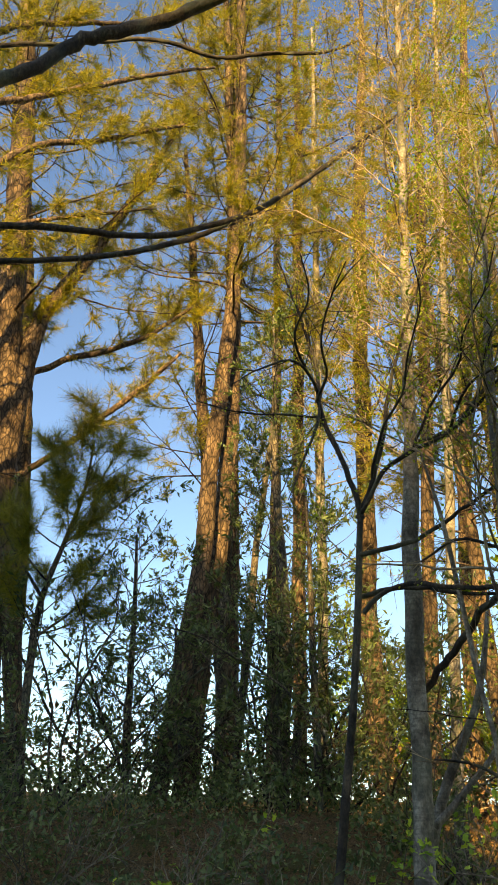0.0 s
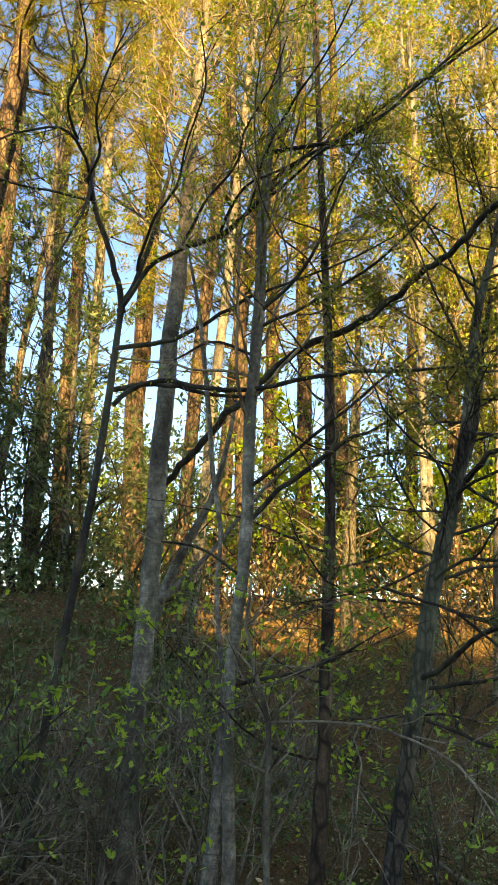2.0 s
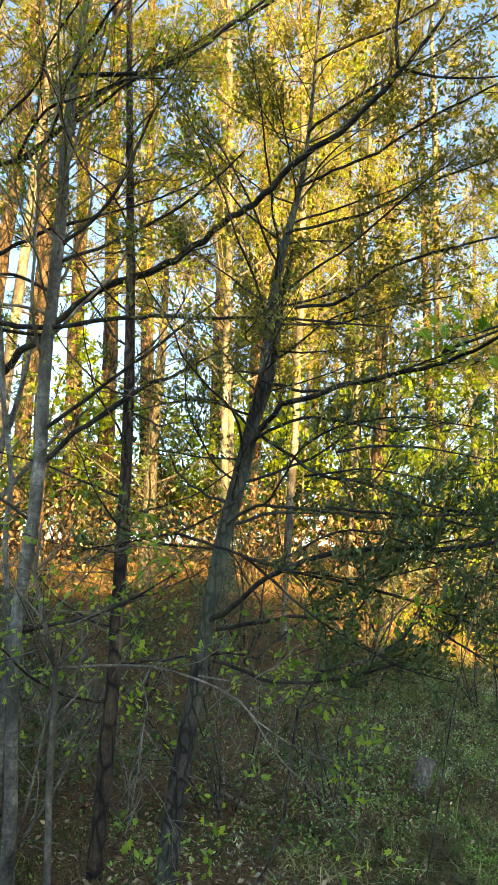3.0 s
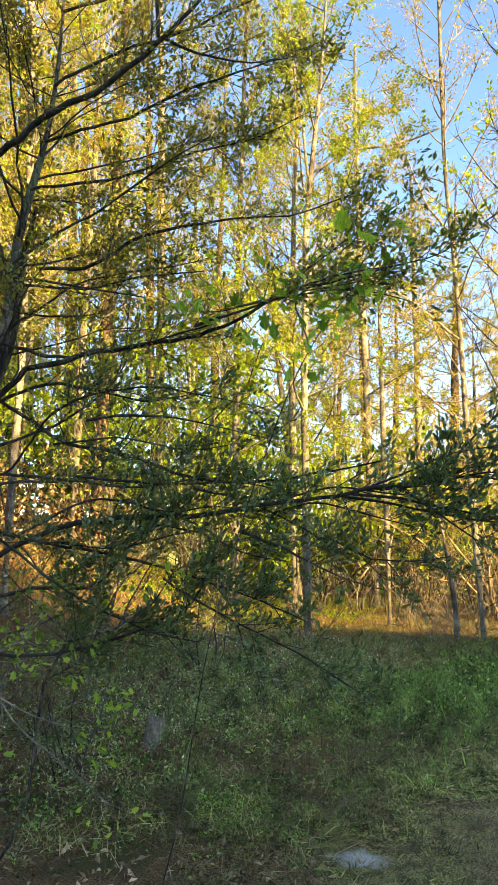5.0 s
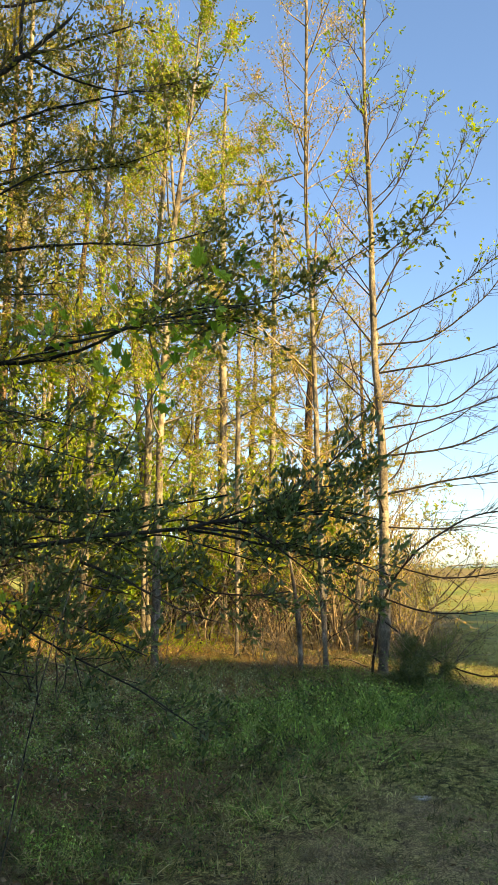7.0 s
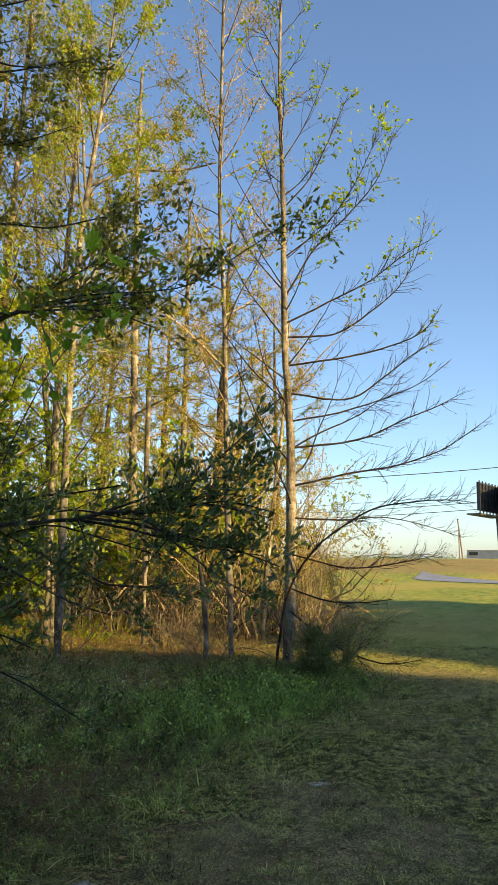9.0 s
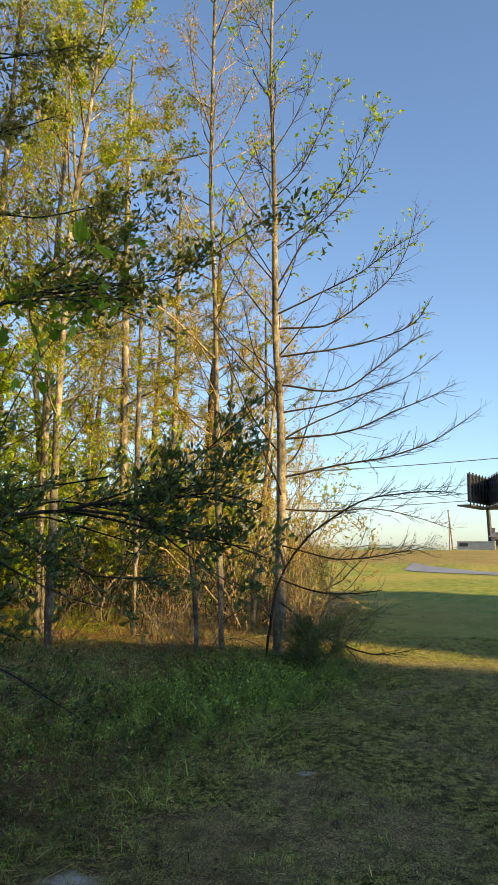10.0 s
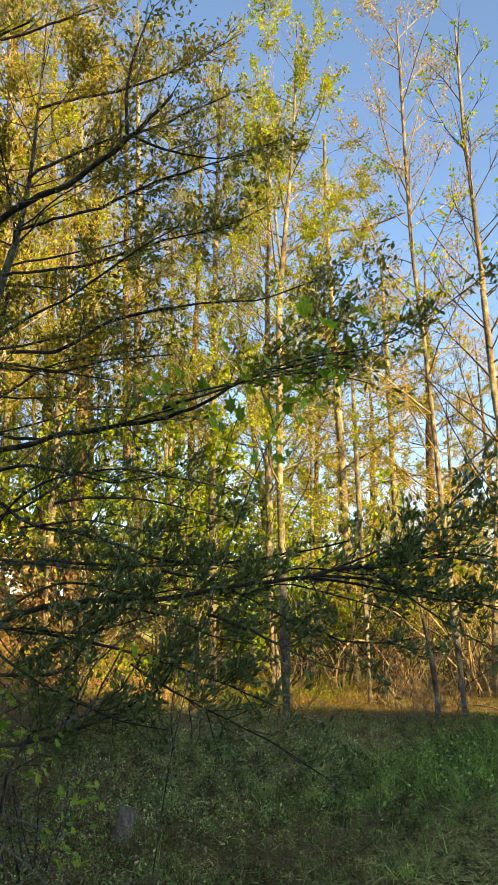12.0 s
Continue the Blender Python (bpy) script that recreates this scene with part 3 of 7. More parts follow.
tree("pine_tree", "lit pine standing deeper in the woods", [(2.97, 17.65, 2.45, 0.232), (2.84, 17.67, 4.13, 0.234), (2.75, 17.68, 5.96, 0.225), (2.80, 17.68, 7.97, 0.211), (2.82, 17.67, 10.20, 0.207), (2.85, 17.67, 12.67, 0.196), (2.95, 17.65, 17.44, 0.188), (3.13, 17.62, 22.50, 0.148), (3.35, 17.58, 28.62, 0.046)], PINE_BARK, 14,
     auto=(50, 0.3, 0.98, 4.0, 1.2, 5, 0.4), twigs=PINE_TWIGS, foliage=PINE_LEAF)
tree("pine_tree", "dark pine with many dead lower branches", [(3.85, 9.21, -1.91, 0.1), (3.90, 9.19, -0.80, 0.098), (3.94, 9.18, 0.50, 0.086), (3.94, 9.18, 1.86, 0.08), (3.95, 9.17, 2.93, 0.07), (3.93, 9.18, 4.04, 0.070), (3.87, 9.21, 5.59, 0.058), (3.78, 9.24, 7.65, 0.046), (3.66, 9.29, 10.79, 0.034), (3.54, 9.33, 13.75, 0.017)], PINE_BARK, 15,
     auto=(36, 0.12, 0.98, 3.0, 1.4, 4, 0.35), twigs=PINE_TWIGS, foliage=[("thin_needles", "needle_foliage", "long green pine needles in tufts", 1.4, 0.12, 4.4, 12)], near=0.453)
tree("young_pine", "young shaded pine with drooping dark needle tufts", [(-2.59, 9.61, 1.98, 0.057), (-2.66, 9.59, 3.21, 0.051), (-2.64, 9.60, 4.16, 0.041), (-2.46, 9.64, 4.92, 0.030), (-2.30, 9.68, 5.65, 0.023), (-2.25, 9.69, 6.41, 0.012)], DARK_BARK, 16,
     limbs=[[(-2.64, 9.60, 4.16, 0.026), (-3.01, 9.49, 4.70, 0.019), (-3.36, 9.38, 5.26, 0.011)], [(-2.49, 9.63, 4.88, 0.023), (-1.91, 9.76, 5.45, 0.019), (-1.43, 9.83, 5.90, 0.012)], [(-2.67, 9.59, 3.67, 0.022), (-2.26, 9.69, 4.05, 0.018), (-1.90, 9.76, 4.59, 0.011)]],
     auto=(26, 0.4, 0.98, 1.4, 0.7, 25, 0.4), twigs=[(5, 0.6, 0.006), (4.5, 0.3, 0.003)], foliage=[("thin_needles", "needle_foliage", "long dark pine needles in tufts", 20.0, 0.27, 3.0, 12)])
for k, (t0, label) in enumerate((
    ([(5.82, 17.01, 1.55, 0.206), (5.86, 17.00, 3.32, 0.207), (5.80, 17.02, 5.95, 0.185), (5.68, 17.06, 10.17, 0.157), (5.43, 17.14, 16.36, 0.133), (5.21, 17.21, 22.38, 0.049)], "sunlit orange-barked pine at the woods' back"),
    ([(7.25, 18.62, 1.43, 0.243), (7.33, 18.59, 3.54, 0.230), (7.30, 18.60, 6.48, 0.206), (7.19, 18.65, 11.20, 0.175), (6.98, 18.72, 18.12, 0.130), (6.82, 18.78, 23.86, 0.054)], "sunlit pine with a rough trunk"),
    ([(9.04, 20.04, 1.30, 0.236), (9.04, 20.04, 3.78, 0.221), (8.96, 20.08, 7.85, 0.196), (8.78, 20.16, 13.12, 0.160), (8.55, 20.25, 19.84, 0.123), (8.35, 20.34, 25.08, 0.046)], "slim pine with a sunlit trunk"),
    ([(13.70, 19.70, 1.41, 0.189), (13.74, 19.68, 4.07, 0.190), (13.79, 19.64, 8.45, 0.161), (13.88, 19.58, 14.11, 0.136), (13.97, 19.51, 20.25, 0.098), (14.01, 19.49, 24.65, 0.048)], "slim pine far in the woods"),
    ([(12.15, 21.84, 1.33, 0.214), (12.15, 21.84, 4.13, 0.198), (12.12, 21.86, 8.76, 0.186), (12.14, 21.85, 14.73, 0.141), (12.13, 21.85, 21.23, 0.114), (12.09, 21.87, 27.11, 0.051)], "slim far pine with a bare trunk"),
    ([(0.68, 21.90, 2.83, 0.158), (0.71, 21.90, 5.37, 0.160), (0.70, 21.90, 10.28, 0.152), (0.69, 21.90, 16.29, 0.132), (0.64, 21.90, 25.28, 0.115), (0.58, 21.90, 37.46, 0.060)], "far pine lit down to its foot"),
    ([(5.24, 19.18, 2.35, 0.200), (5.35, 19.15, 5.04, 0.203), (5.50, 19.11, 7.81, 0.194), (5.88, 18.99, 12.66, 0.180), (6.44, 18.81, 19.74, 0.154), (7.19, 18.53, 28.95, 0.121), (7.87, 18.25, 37.42, 0.059)], "far pine lit by the low sun"),
    ([(14.22, 14.10, 0.16, 0.143), (14.22, 14.09, 2.64, 0.143), (14.22, 14.09, 5.50, 0.124), (14.24, 14.07, 10.01, 0.101), (14.23, 14.08, 14.78, 0.069), (14.23, 14.08, 19.00, 0.028)], "far pine with a pale trunk"),
    ([(15.18, 18.63, 0.28, 0.206), (15.15, 18.64, 2.86, 0.206), (15.13, 18.66, 7.06, 0.176), (15.11, 18.68, 12.38, 0.132), (15.07, 18.71, 18.01, 0.094), (15.03, 18.74, 21.96, 0.034)], "far pine seen through the leaves"),
    ([(16.59, 9.25, 0.08, 0.102), (16.56, 9.31, 2.53, 0.095), (16.54, 9.35, 6.12, 0.091), (16.52, 9.38, 8.42, 0.079), (16.51, 9.41, 11.10, 0.061), (16.53, 9.38, 14.19, 0.033)], "slim pine with pale flaking bark"),
    ([(18.88, 9.19, -0.02, 0.090), (18.89, 9.16, 3.34, 0.083), (18.90, 9.15, 6.38, 0.077), (18.91, 9.13, 8.74, 0.063), (18.92, 9.10, 11.49, 0.033)], "slim pale-barked pine with a thin top"),
)):
    tree("pine_tree", label, t0, PINE_BARK if k < 7 else GREY_BARK, 30 + k, auto=(36, 0.3, 0.98, 3.4, 1.0, 4, 0.4), twigs=[(3.0, 1.2, 0.01), (3.6, 0.5, 0.006)],
         foliage=[("far_needles", "needle_foliage", "pine needles in tufts", 5.2, 0.28, 3.4, 12)], sides=8, fine=0.008)

for k, (t0, low, label) in enumerate((
    ([(-4.42, 8.95, 1.38, 0.215), (-4.98, 8.66, 4.24, 0.207), (-5.62, 8.27, 7.89, 0.202), (-6.07, 7.96, 11.17, 0.178), (-6.46, 7.66, 13.95, 0.113), (-6.75, 7.41, 15.78, 0.050)], 8.2, "broad-crowned pine with drooping boughs"),
    ([(1.00, 16.38, 2.45, 0.154), (1.03, 16.38, 5.60, 0.152), (1.01, 16.38, 9.52, 0.144), (0.99, 16.38, 14.37, 0.134), (0.97, 16.38, 20.49, 0.107), (0.93, 16.38, 27.28, 0.044)], 5.0, "pine with a dense golden crown"),
    ([(3.20, 14.54, 2.33, 0.140), (3.35, 14.51, 5.22, 0.138), (3.52, 14.47, 8.69, 0.130), (3.71, 14.42, 12.95, 0.121), (3.99, 14.34, 18.28, 0.096), (4.31, 14.24, 24.11, 0.039)], 6.0, "pine with a thick sunlit crown"),
    ([(4.32, 13.82, 1.54, 0.145), (4.21, 13.85, 4.00, 0.137), (4.02, 13.91, 7.28, 0.123), (3.79, 13.97, 10.83, 0.092), (3.58, 14.03, 14.14, 0.055), (3.47, 14.05, 16.03, 0.022)], 6.0, "pine with sunlit spreading needles"),
    ([(8.25, 13.12, 1.66, 0.144), (8.27, 13.11, 4.29, 0.135), (8.31, 13.08, 7.83, 0.120), (8.36, 13.05, 11.67, 0.086), (8.39, 13.03, 15.27, 0.030)], 4.5, "pine with a sunlit yellow-green crown"),
    ([(9.82, 11.35, 1.72, 0.139), (9.89, 11.29, 4.19, 0.131), (10.00, 11.19, 7.49, 0.115), (10.11, 11.10, 11.06, 0.082), (10.19, 11.03, 13.60, 0.027)], 4.0, "pine with soft yellow-green needles"),
)):
    tree("pine_tree", label, t0, PINE_BARK, 440 + k, auto=(40, 0.3, 0.98, 4.0, 1.3, 6, 0.4), twigs=[(3.0, 1.2, 0.01), (3.8, 0.5, 0.006)],
         foliage=[("needles", "needle_foliage", "long pine needles in tufts", 8.0, 0.26, low, 12)], sides=8, fine=0.008)
rng_far = np.random.default_rng(5)
for k in range(16):
    az, dist = radians(-30 - 42 * (k + rng_far.uniform(0, 1)) / 16), rng_far.uniform(23, 38)
    fx, fy = -dist * math.sin(az), dist * math.cos(az)
    fz, fh, fr = float(ground_z(fx, fy)), rng_far.uniform(15, 21), rng_far.uniform(0.13, 0.2)
    if math.degrees(az) < -50:
        fh *= 0.68
    lx, ly = rng_far.normal(0, 0.5, 2)
    tree("pine_tree", "pine standing deep in the sunlit woods", [(fx, fy, fz, fr), (fx + lx * 0.3, fy + ly * 0.3, fz + fh * 0.35, fr * 0.85), (fx + lx * 0.7, fy + ly * 0.7, fz + fh * 0.7, fr * 0.5), (fx + lx, fy + ly, fz + fh, 0.02)], PINE_BARK, 400 + k,
         auto=(30, 0.3, 0.98, 3.6, 1.0, 4, 0.4), twigs=[(2.6, 1.3, 0.01), (3.0, 0.5, 0.006)], foliage=[("far_needles", "needle_foliage", "pine needles in tufts", 6.0, 0.34, 3.0, 12)], sides=6, fine=0.008)

tree("pine_tree", "pine whose needled boughs reach over the bank", [(-3.94, 8.62, 1.65, 0.238), (-4.40, 8.40, 4.17, 0.232), (-5.02, 8.06, 7.75, 0.226), (-5.61, 7.68, 11.42, 0.214), (-6.04, 7.36, 14.19, 0.146), (-6.32, 7.12, 16.04, 0.049)], PINE_BARK, 470,
     limbs=[[(-5.12, 8.00, 8.43, 0.092), (-4.52, 8.34, 9.65, 0.080), (-3.63, 9.07, 11.09, 0.068), (-2.56, 9.62, 11.97, 0.051), (-1.42, 10.14, 12.98, 0.033)], [(-5.29, 7.89, 9.49, 0.088), (-4.61, 8.29, 11.04, 0.081), (-3.68, 9.26, 12.44, 0.068), (-2.41, 10.06, 14.02, 0.052), (-1.02, 10.68, 15.15, 0.031)],
            [(-5.52, 7.74, 10.92, 0.085), (-4.67, 8.26, 12.34, 0.077), (-3.75, 9.24, 14.39, 0.064), (-2.52, 9.93, 15.41, 0.049), (-1.54, 10.42, 16.64, 0.033)], [(-4.99, 8.08, 7.59, 0.072), (-4.29, 8.46, 8.65, 0.059), (-3.59, 9.09, 9.63, 0.045), (-2.66, 9.59, 10.34, 0.033), (-1.85, 10.07, 10.93, 0.020)]],
     twigs=[(6.5, 1.1, 0.009), (5.5, 0.45, 0.0065)], foliage=[("needles", "needle_foliage", "long olive pine needles in tufts", 10.0, 0.23, 3.0, 12)])
for k, t0 in enumerate(([(-0.25, 15.17, 2.35, 0.163), (-0.50, 15.17, 4.74, 0.155), (-0.84, 15.15, 7.60, 0.140), (-1.22, 15.12, 10.77, 0.121), (-1.62, 15.09, 14.28, 0.092), (-2.00, 15.04, 17.54, 0.047)], [(-4.06, 14.91, 2.20, 0.222), (-4.58, 14.76, 6.15, 0.208), (-5.04, 14.62, 9.83, 0.200), (-5.53, 14.44, 13.95, 0.184), (-6.09, 14.22, 18.77, 0.165), (-6.66, 13.97, 23.70, 0.116), (-7.20, 13.71, 28.22, 0.044)], [(-0.40, 15.91, 2.34, 0.206), (-0.54, 15.91, 6.63, 0.204), (-0.65, 15.91, 10.70, 0.197), (-0.73, 15.90, 15.39, 0.181), (-0.87, 15.90, 21.02, 0.162), (-1.00, 15.89, 27.01, 0.107), (-1.12, 15.89, 32.07, 0.049)])):
    tree("pine_tree", "tall pine standing close behind another, long-boughed above", t0, PINE_BARK, 474 + k, auto=(54, 0.5 if k else 0.36, 0.98, 4.6 if k else 2.8, 1.8, 4, 0.3), twigs=[(3.0, 1.3, 0.01), (3.6, 0.5, 0.006)],
         foliage=[("needles", "needle_foliage", "long olive pine needles in tufts", 6.0, 0.27, 6.5 if k == 0 else 9.5, 12)], sides=8, fine=0.008)
rng_edge = np.random.default_rng(9)
for k in range(9):  # slim hardwoods deeper in, their budding crowns a haze
    az, dist = radians(-33 - 26 * (k + rng_edge.uniform(0, 1)) / 9), rng_edge.uniform(16, 25)
    fx, fy = -dist * math.sin(az), dist * math.cos(az)
    fz, fh, fr = float(ground_z(fx, fy)), rng_edge.uniform(9, 12.5), rng_edge.uniform(0.06, 0.09)
    lx, ly = rng_edge.normal(0, 0.5, 2)
    tree("slim_tree", "slim pale tree in the lit woods with a haze of buds", [(fx, fy, fz, fr), (fx + lx * 0.3, fy + ly * 0.3, fz + fh * 0.35, fr * 0.85), (fx + lx * 0.7, fy + ly * 0.7, fz + fh * 0.7, fr * 0.5), (fx + lx, fy + ly, fz + fh, 0.012)], GREY_BARK, 480 + k,
         auto=(34, 0.15, 0.97, 2.4, 0.9, 25, 0.4), twigs=[(3.5, 0.9, 0.007), (3.5, 0.45, 0.005)], sides=6, fine=0.006,
         foliage=[("buds", "bud_foliage", "tan opening buds", 5.5, 0.085, 1.2, 12), ("spring", "foliage", "small yellow-green new leaves", 4.0, 0.09, 2.0, 12)])

# ---- the woods: broad-leaved trees ----
tree("slim_tree", "thin dark-stemmed tree on the bank", [(-0.47, 14.41, 2.23, 0.125), (-0.49, 14.41, 4.57, 0.116), (-0.52, 14.41, 6.73, 0.110), (-0.54, 14.41, 8.54, 0.092), (-0.55, 14.41, 10.55, 0.073), (-0.58, 14.41, 13.60, 0.040)], DARK_BARK, 51,
     auto=(34, 0.2, 0.95, 1.9, 0.8, 25, 0.4), twigs=[(5, 0.6, 0.006), (5, 0.3, 0.003)], foliage=[("leather", "foliage", "dark evergreen leaves", 40.0, 0.11, (2.0, 8.0), 12)])
tree("slim_tree", "thin leaning tree on the bank", [(-0.23, 13.92, 2.22, 0.080), (-0.04, 13.92, 4.68, 0.077), (0.07, 13.91, 6.57, 0.064), (0.30, 13.91, 8.57, 0.050), (0.42, 13.91, 10.97, 0.030)], DARK_BARK, 52,
     auto=(14, 0.3, 0.95, 1.6, 0.7, 30, 0.5), twigs=[(3, 0.6, 0.006), (4, 0.3, 0.003)])
tree("slim_tree", "straight dark-barked tree in shade", [(0.43, 10.90, 1.60, 0.134), (0.39, 10.90, 2.79, 0.127), (0.45, 10.90, 3.89, 0.112), (0.40, 10.90, 5.09, 0.082), (0.31, 10.91, 6.15, 0.059), (0.26, 10.91, 7.69, 0.040), (0.22, 10.91, 9.42, 0.019)], DARK_BARK, 53,
     auto=(32, 0.25, 0.95, 2.0, 0.8, 25, 0.5), twigs=[(5, 0.6, 0.006), (5, 0.3, 0.003)], foliage=[("leather", "foliage", "dark evergreen leaves", 40.0, 0.1, 1.5, 12)])
for k, t0 in enumerate(([(-1.46, 10.16, 1.47, 0.059), (-1.51, 10.15, 2.64, 0.052), (-1.54, 10.15, 3.69, 0.038), (-1.58, 10.14, 4.59, 0.027), (-1.62, 10.14, 5.21, 0.016)], [(-0.85, 10.73, 1.48, 0.046), (-0.96, 10.72, 2.50, 0.039), (-1.01, 10.71, 3.37, 0.027), (-1.05, 10.71, 4.14, 0.016)], [(0.80, 9.54, 1.47, 0.055), (0.77, 9.54, 2.30, 0.048), (0.71, 9.55, 3.65, 0.039), (0.68, 9.55, 4.68, 0.029), (0.64, 9.55, 5.60, 0.015)])):
    tree("evergreen_tree", "small evergreen tree with glossy dark leaves on the bank", t0, DARK_BARK, 94 + k, auto=(34, 0.15, 0.97, 1.3, 0.6, 20, 0.3), twigs=[(5, 0.5, 0.006), (5, 0.3, 0.003)],
         foliage=[("leather", "foliage", "glossy dark leaves", 22.0, 0.09, 1.0, 12)], sides=7)
tree("forked_tree", "bare forked tree with dark spreading branches", [(0.73, 7.87, 1.76, 0.043), (0.80, 7.86, 2.34, 0.041), (0.91, 7.85, 3.57, 0.038), (0.98, 7.84, 4.75, 0.034)], SHADED_BOUGH_BARK, 54,
     limbs=[[(0.98, 7.84, 4.73, 0.037), (0.90, 7.85, 5.25, 0.031), (0.64, 7.88, 5.86, 0.029), (0.54, 7.89, 6.65, 0.024), (0.37, 7.90, 7.30, 0.018), (0.01, 7.91, 8.44, 0.008)], [(0.98, 7.84, 4.73, 0.034), (1.17, 7.81, 5.24, 0.028), (1.34, 7.78, 5.86, 0.026), (1.49, 7.75, 6.75, 0.020), (1.82, 7.68, 7.87, 0.014), (2.06, 7.61, 8.53, 0.008)],
            [(0.99, 7.84, 4.78, 0.025), (1.39, 7.57, 5.34, 0.025), (1.81, 7.26, 5.47, 0.021), (2.12, 6.97, 5.72, 0.018), (2.40, 6.66, 6.01, 0.012), (2.73, 6.30, 6.39, 0.006)], [(0.59, 7.88, 5.97, 0.016), (0.11, 7.81, 5.95, 0.013), (-0.46, 7.71, 5.93, 0.010), (-0.84, 7.58, 5.97, 0.006)],
            [(0.95, 7.71, 3.68, 0.029), (1.20, 7.68, 3.91, 0.026), (1.62, 7.30, 3.87, 0.025), (2.11, 6.86, 3.73, 0.024), (2.54, 6.51, 3.78, 0.021), (2.98, 5.99, 3.75, 0.018), (3.40, 5.54, 3.74, 0.012), (3.84, 4.87, 3.60, 0.009), (4.10, 4.40, 3.48, 0.005)],
            [(0.94, 7.84, 3.86, 0.030), (1.18, 7.81, 3.94, 0.027), (1.50, 7.65, 3.95, 0.024), (1.87, 7.35, 3.83, 0.020), (2.20, 7.04, 3.73, 0.014)]],
     twigs=[(5.0, 0.9, 0.006), (4.5, 0.45, 0.003)], foliage=[("spring", "bud_foliage", "opening yellow-green buds", 0.4, 0.03, 2.0, 2)], near=0.62, thin=1.0,
     sprays=[[(0.31, 4.53, 4.08, 0.011), (0.20, 4.39, 3.70, 0.007), (0.11, 4.21, 3.39, 0.003)],
             [(0.28, 4.40, 4.31, 0.011), (0.14, 4.17, 4.31, 0.008), (-0.09, 4.03, 4.15, 0.006), (-0.25, 3.90, 3.97, 0.003)],
             [(0.31, 4.46, 4.20, 0.011), (0.37, 4.25, 4.25, 0.009), (0.30, 4.01, 4.35, 0.007), (0.34, 3.70, 4.52, 0.005), (0.39, 3.47, 4.55, 0.003)],
             [(0.22, 4.35, 4.39, 0.011), (0.14, 4.07, 4.45, 0.008), (0.20, 3.76, 4.54, 0.006), (0.13, 3.46, 4.59, 0.003)],
             [(0.68, 4.66, 3.74, 0.011), (0.72, 4.39, 3.99, 0.009), (0.81, 4.16, 4.12, 0.008), (0.81, 3.94, 4.25, 0.006), (0.84, 3.64, 4.44, 0.005), (0.74, 3.40, 4.57, 0.003)],
             [(0.93, 4.54, 3.90, 0.011), (1.00, 4.30, 4.06, 0.009), (1.13, 4.02, 4.23, 0.008), (1.12, 3.81, 4.33, 0.006), (1.18, 3.56, 4.43, 0.005), (1.18, 3.29, 4.55, 0.003)],
             [(1.30, 4.34, 4.09, 0.011), (1.32, 4.03, 4.34, 0.009), (1.39, 3.71, 4.53, 0.008), (1.43, 3.50, 4.58, 0.006), (1.46, 3.25, 4.65, 0.005), (1.46, 3.00, 4.72, 0.003)],
             [(1.42, 4.24, 4.20, 0.011), (1.55, 3.89, 4.28, 0.008), (1.70, 3.55, 4.29, 0.006), (1.81, 3.23, 4.28, 0.003)],
             [(0.91, 4.78, 3.35, 0.016), (1.16, 4.56, 3.44, 0.013), (1.33, 4.34, 3.53, 0.011), (1.54, 4.10, 3.59, 0.008), (1.73, 3.87, 3.62, 0.006), (1.96, 3.55, 3.71, 0.003)],
             [(1.14, 4.46, 3.96, 0.011), (1.21, 4.15, 4.16, 0.009), (1.35, 3.92, 4.16, 0.007), (1.53, 3.64, 4.19, 0.005), (1.80, 3.36, 4.12, 0.003)]])
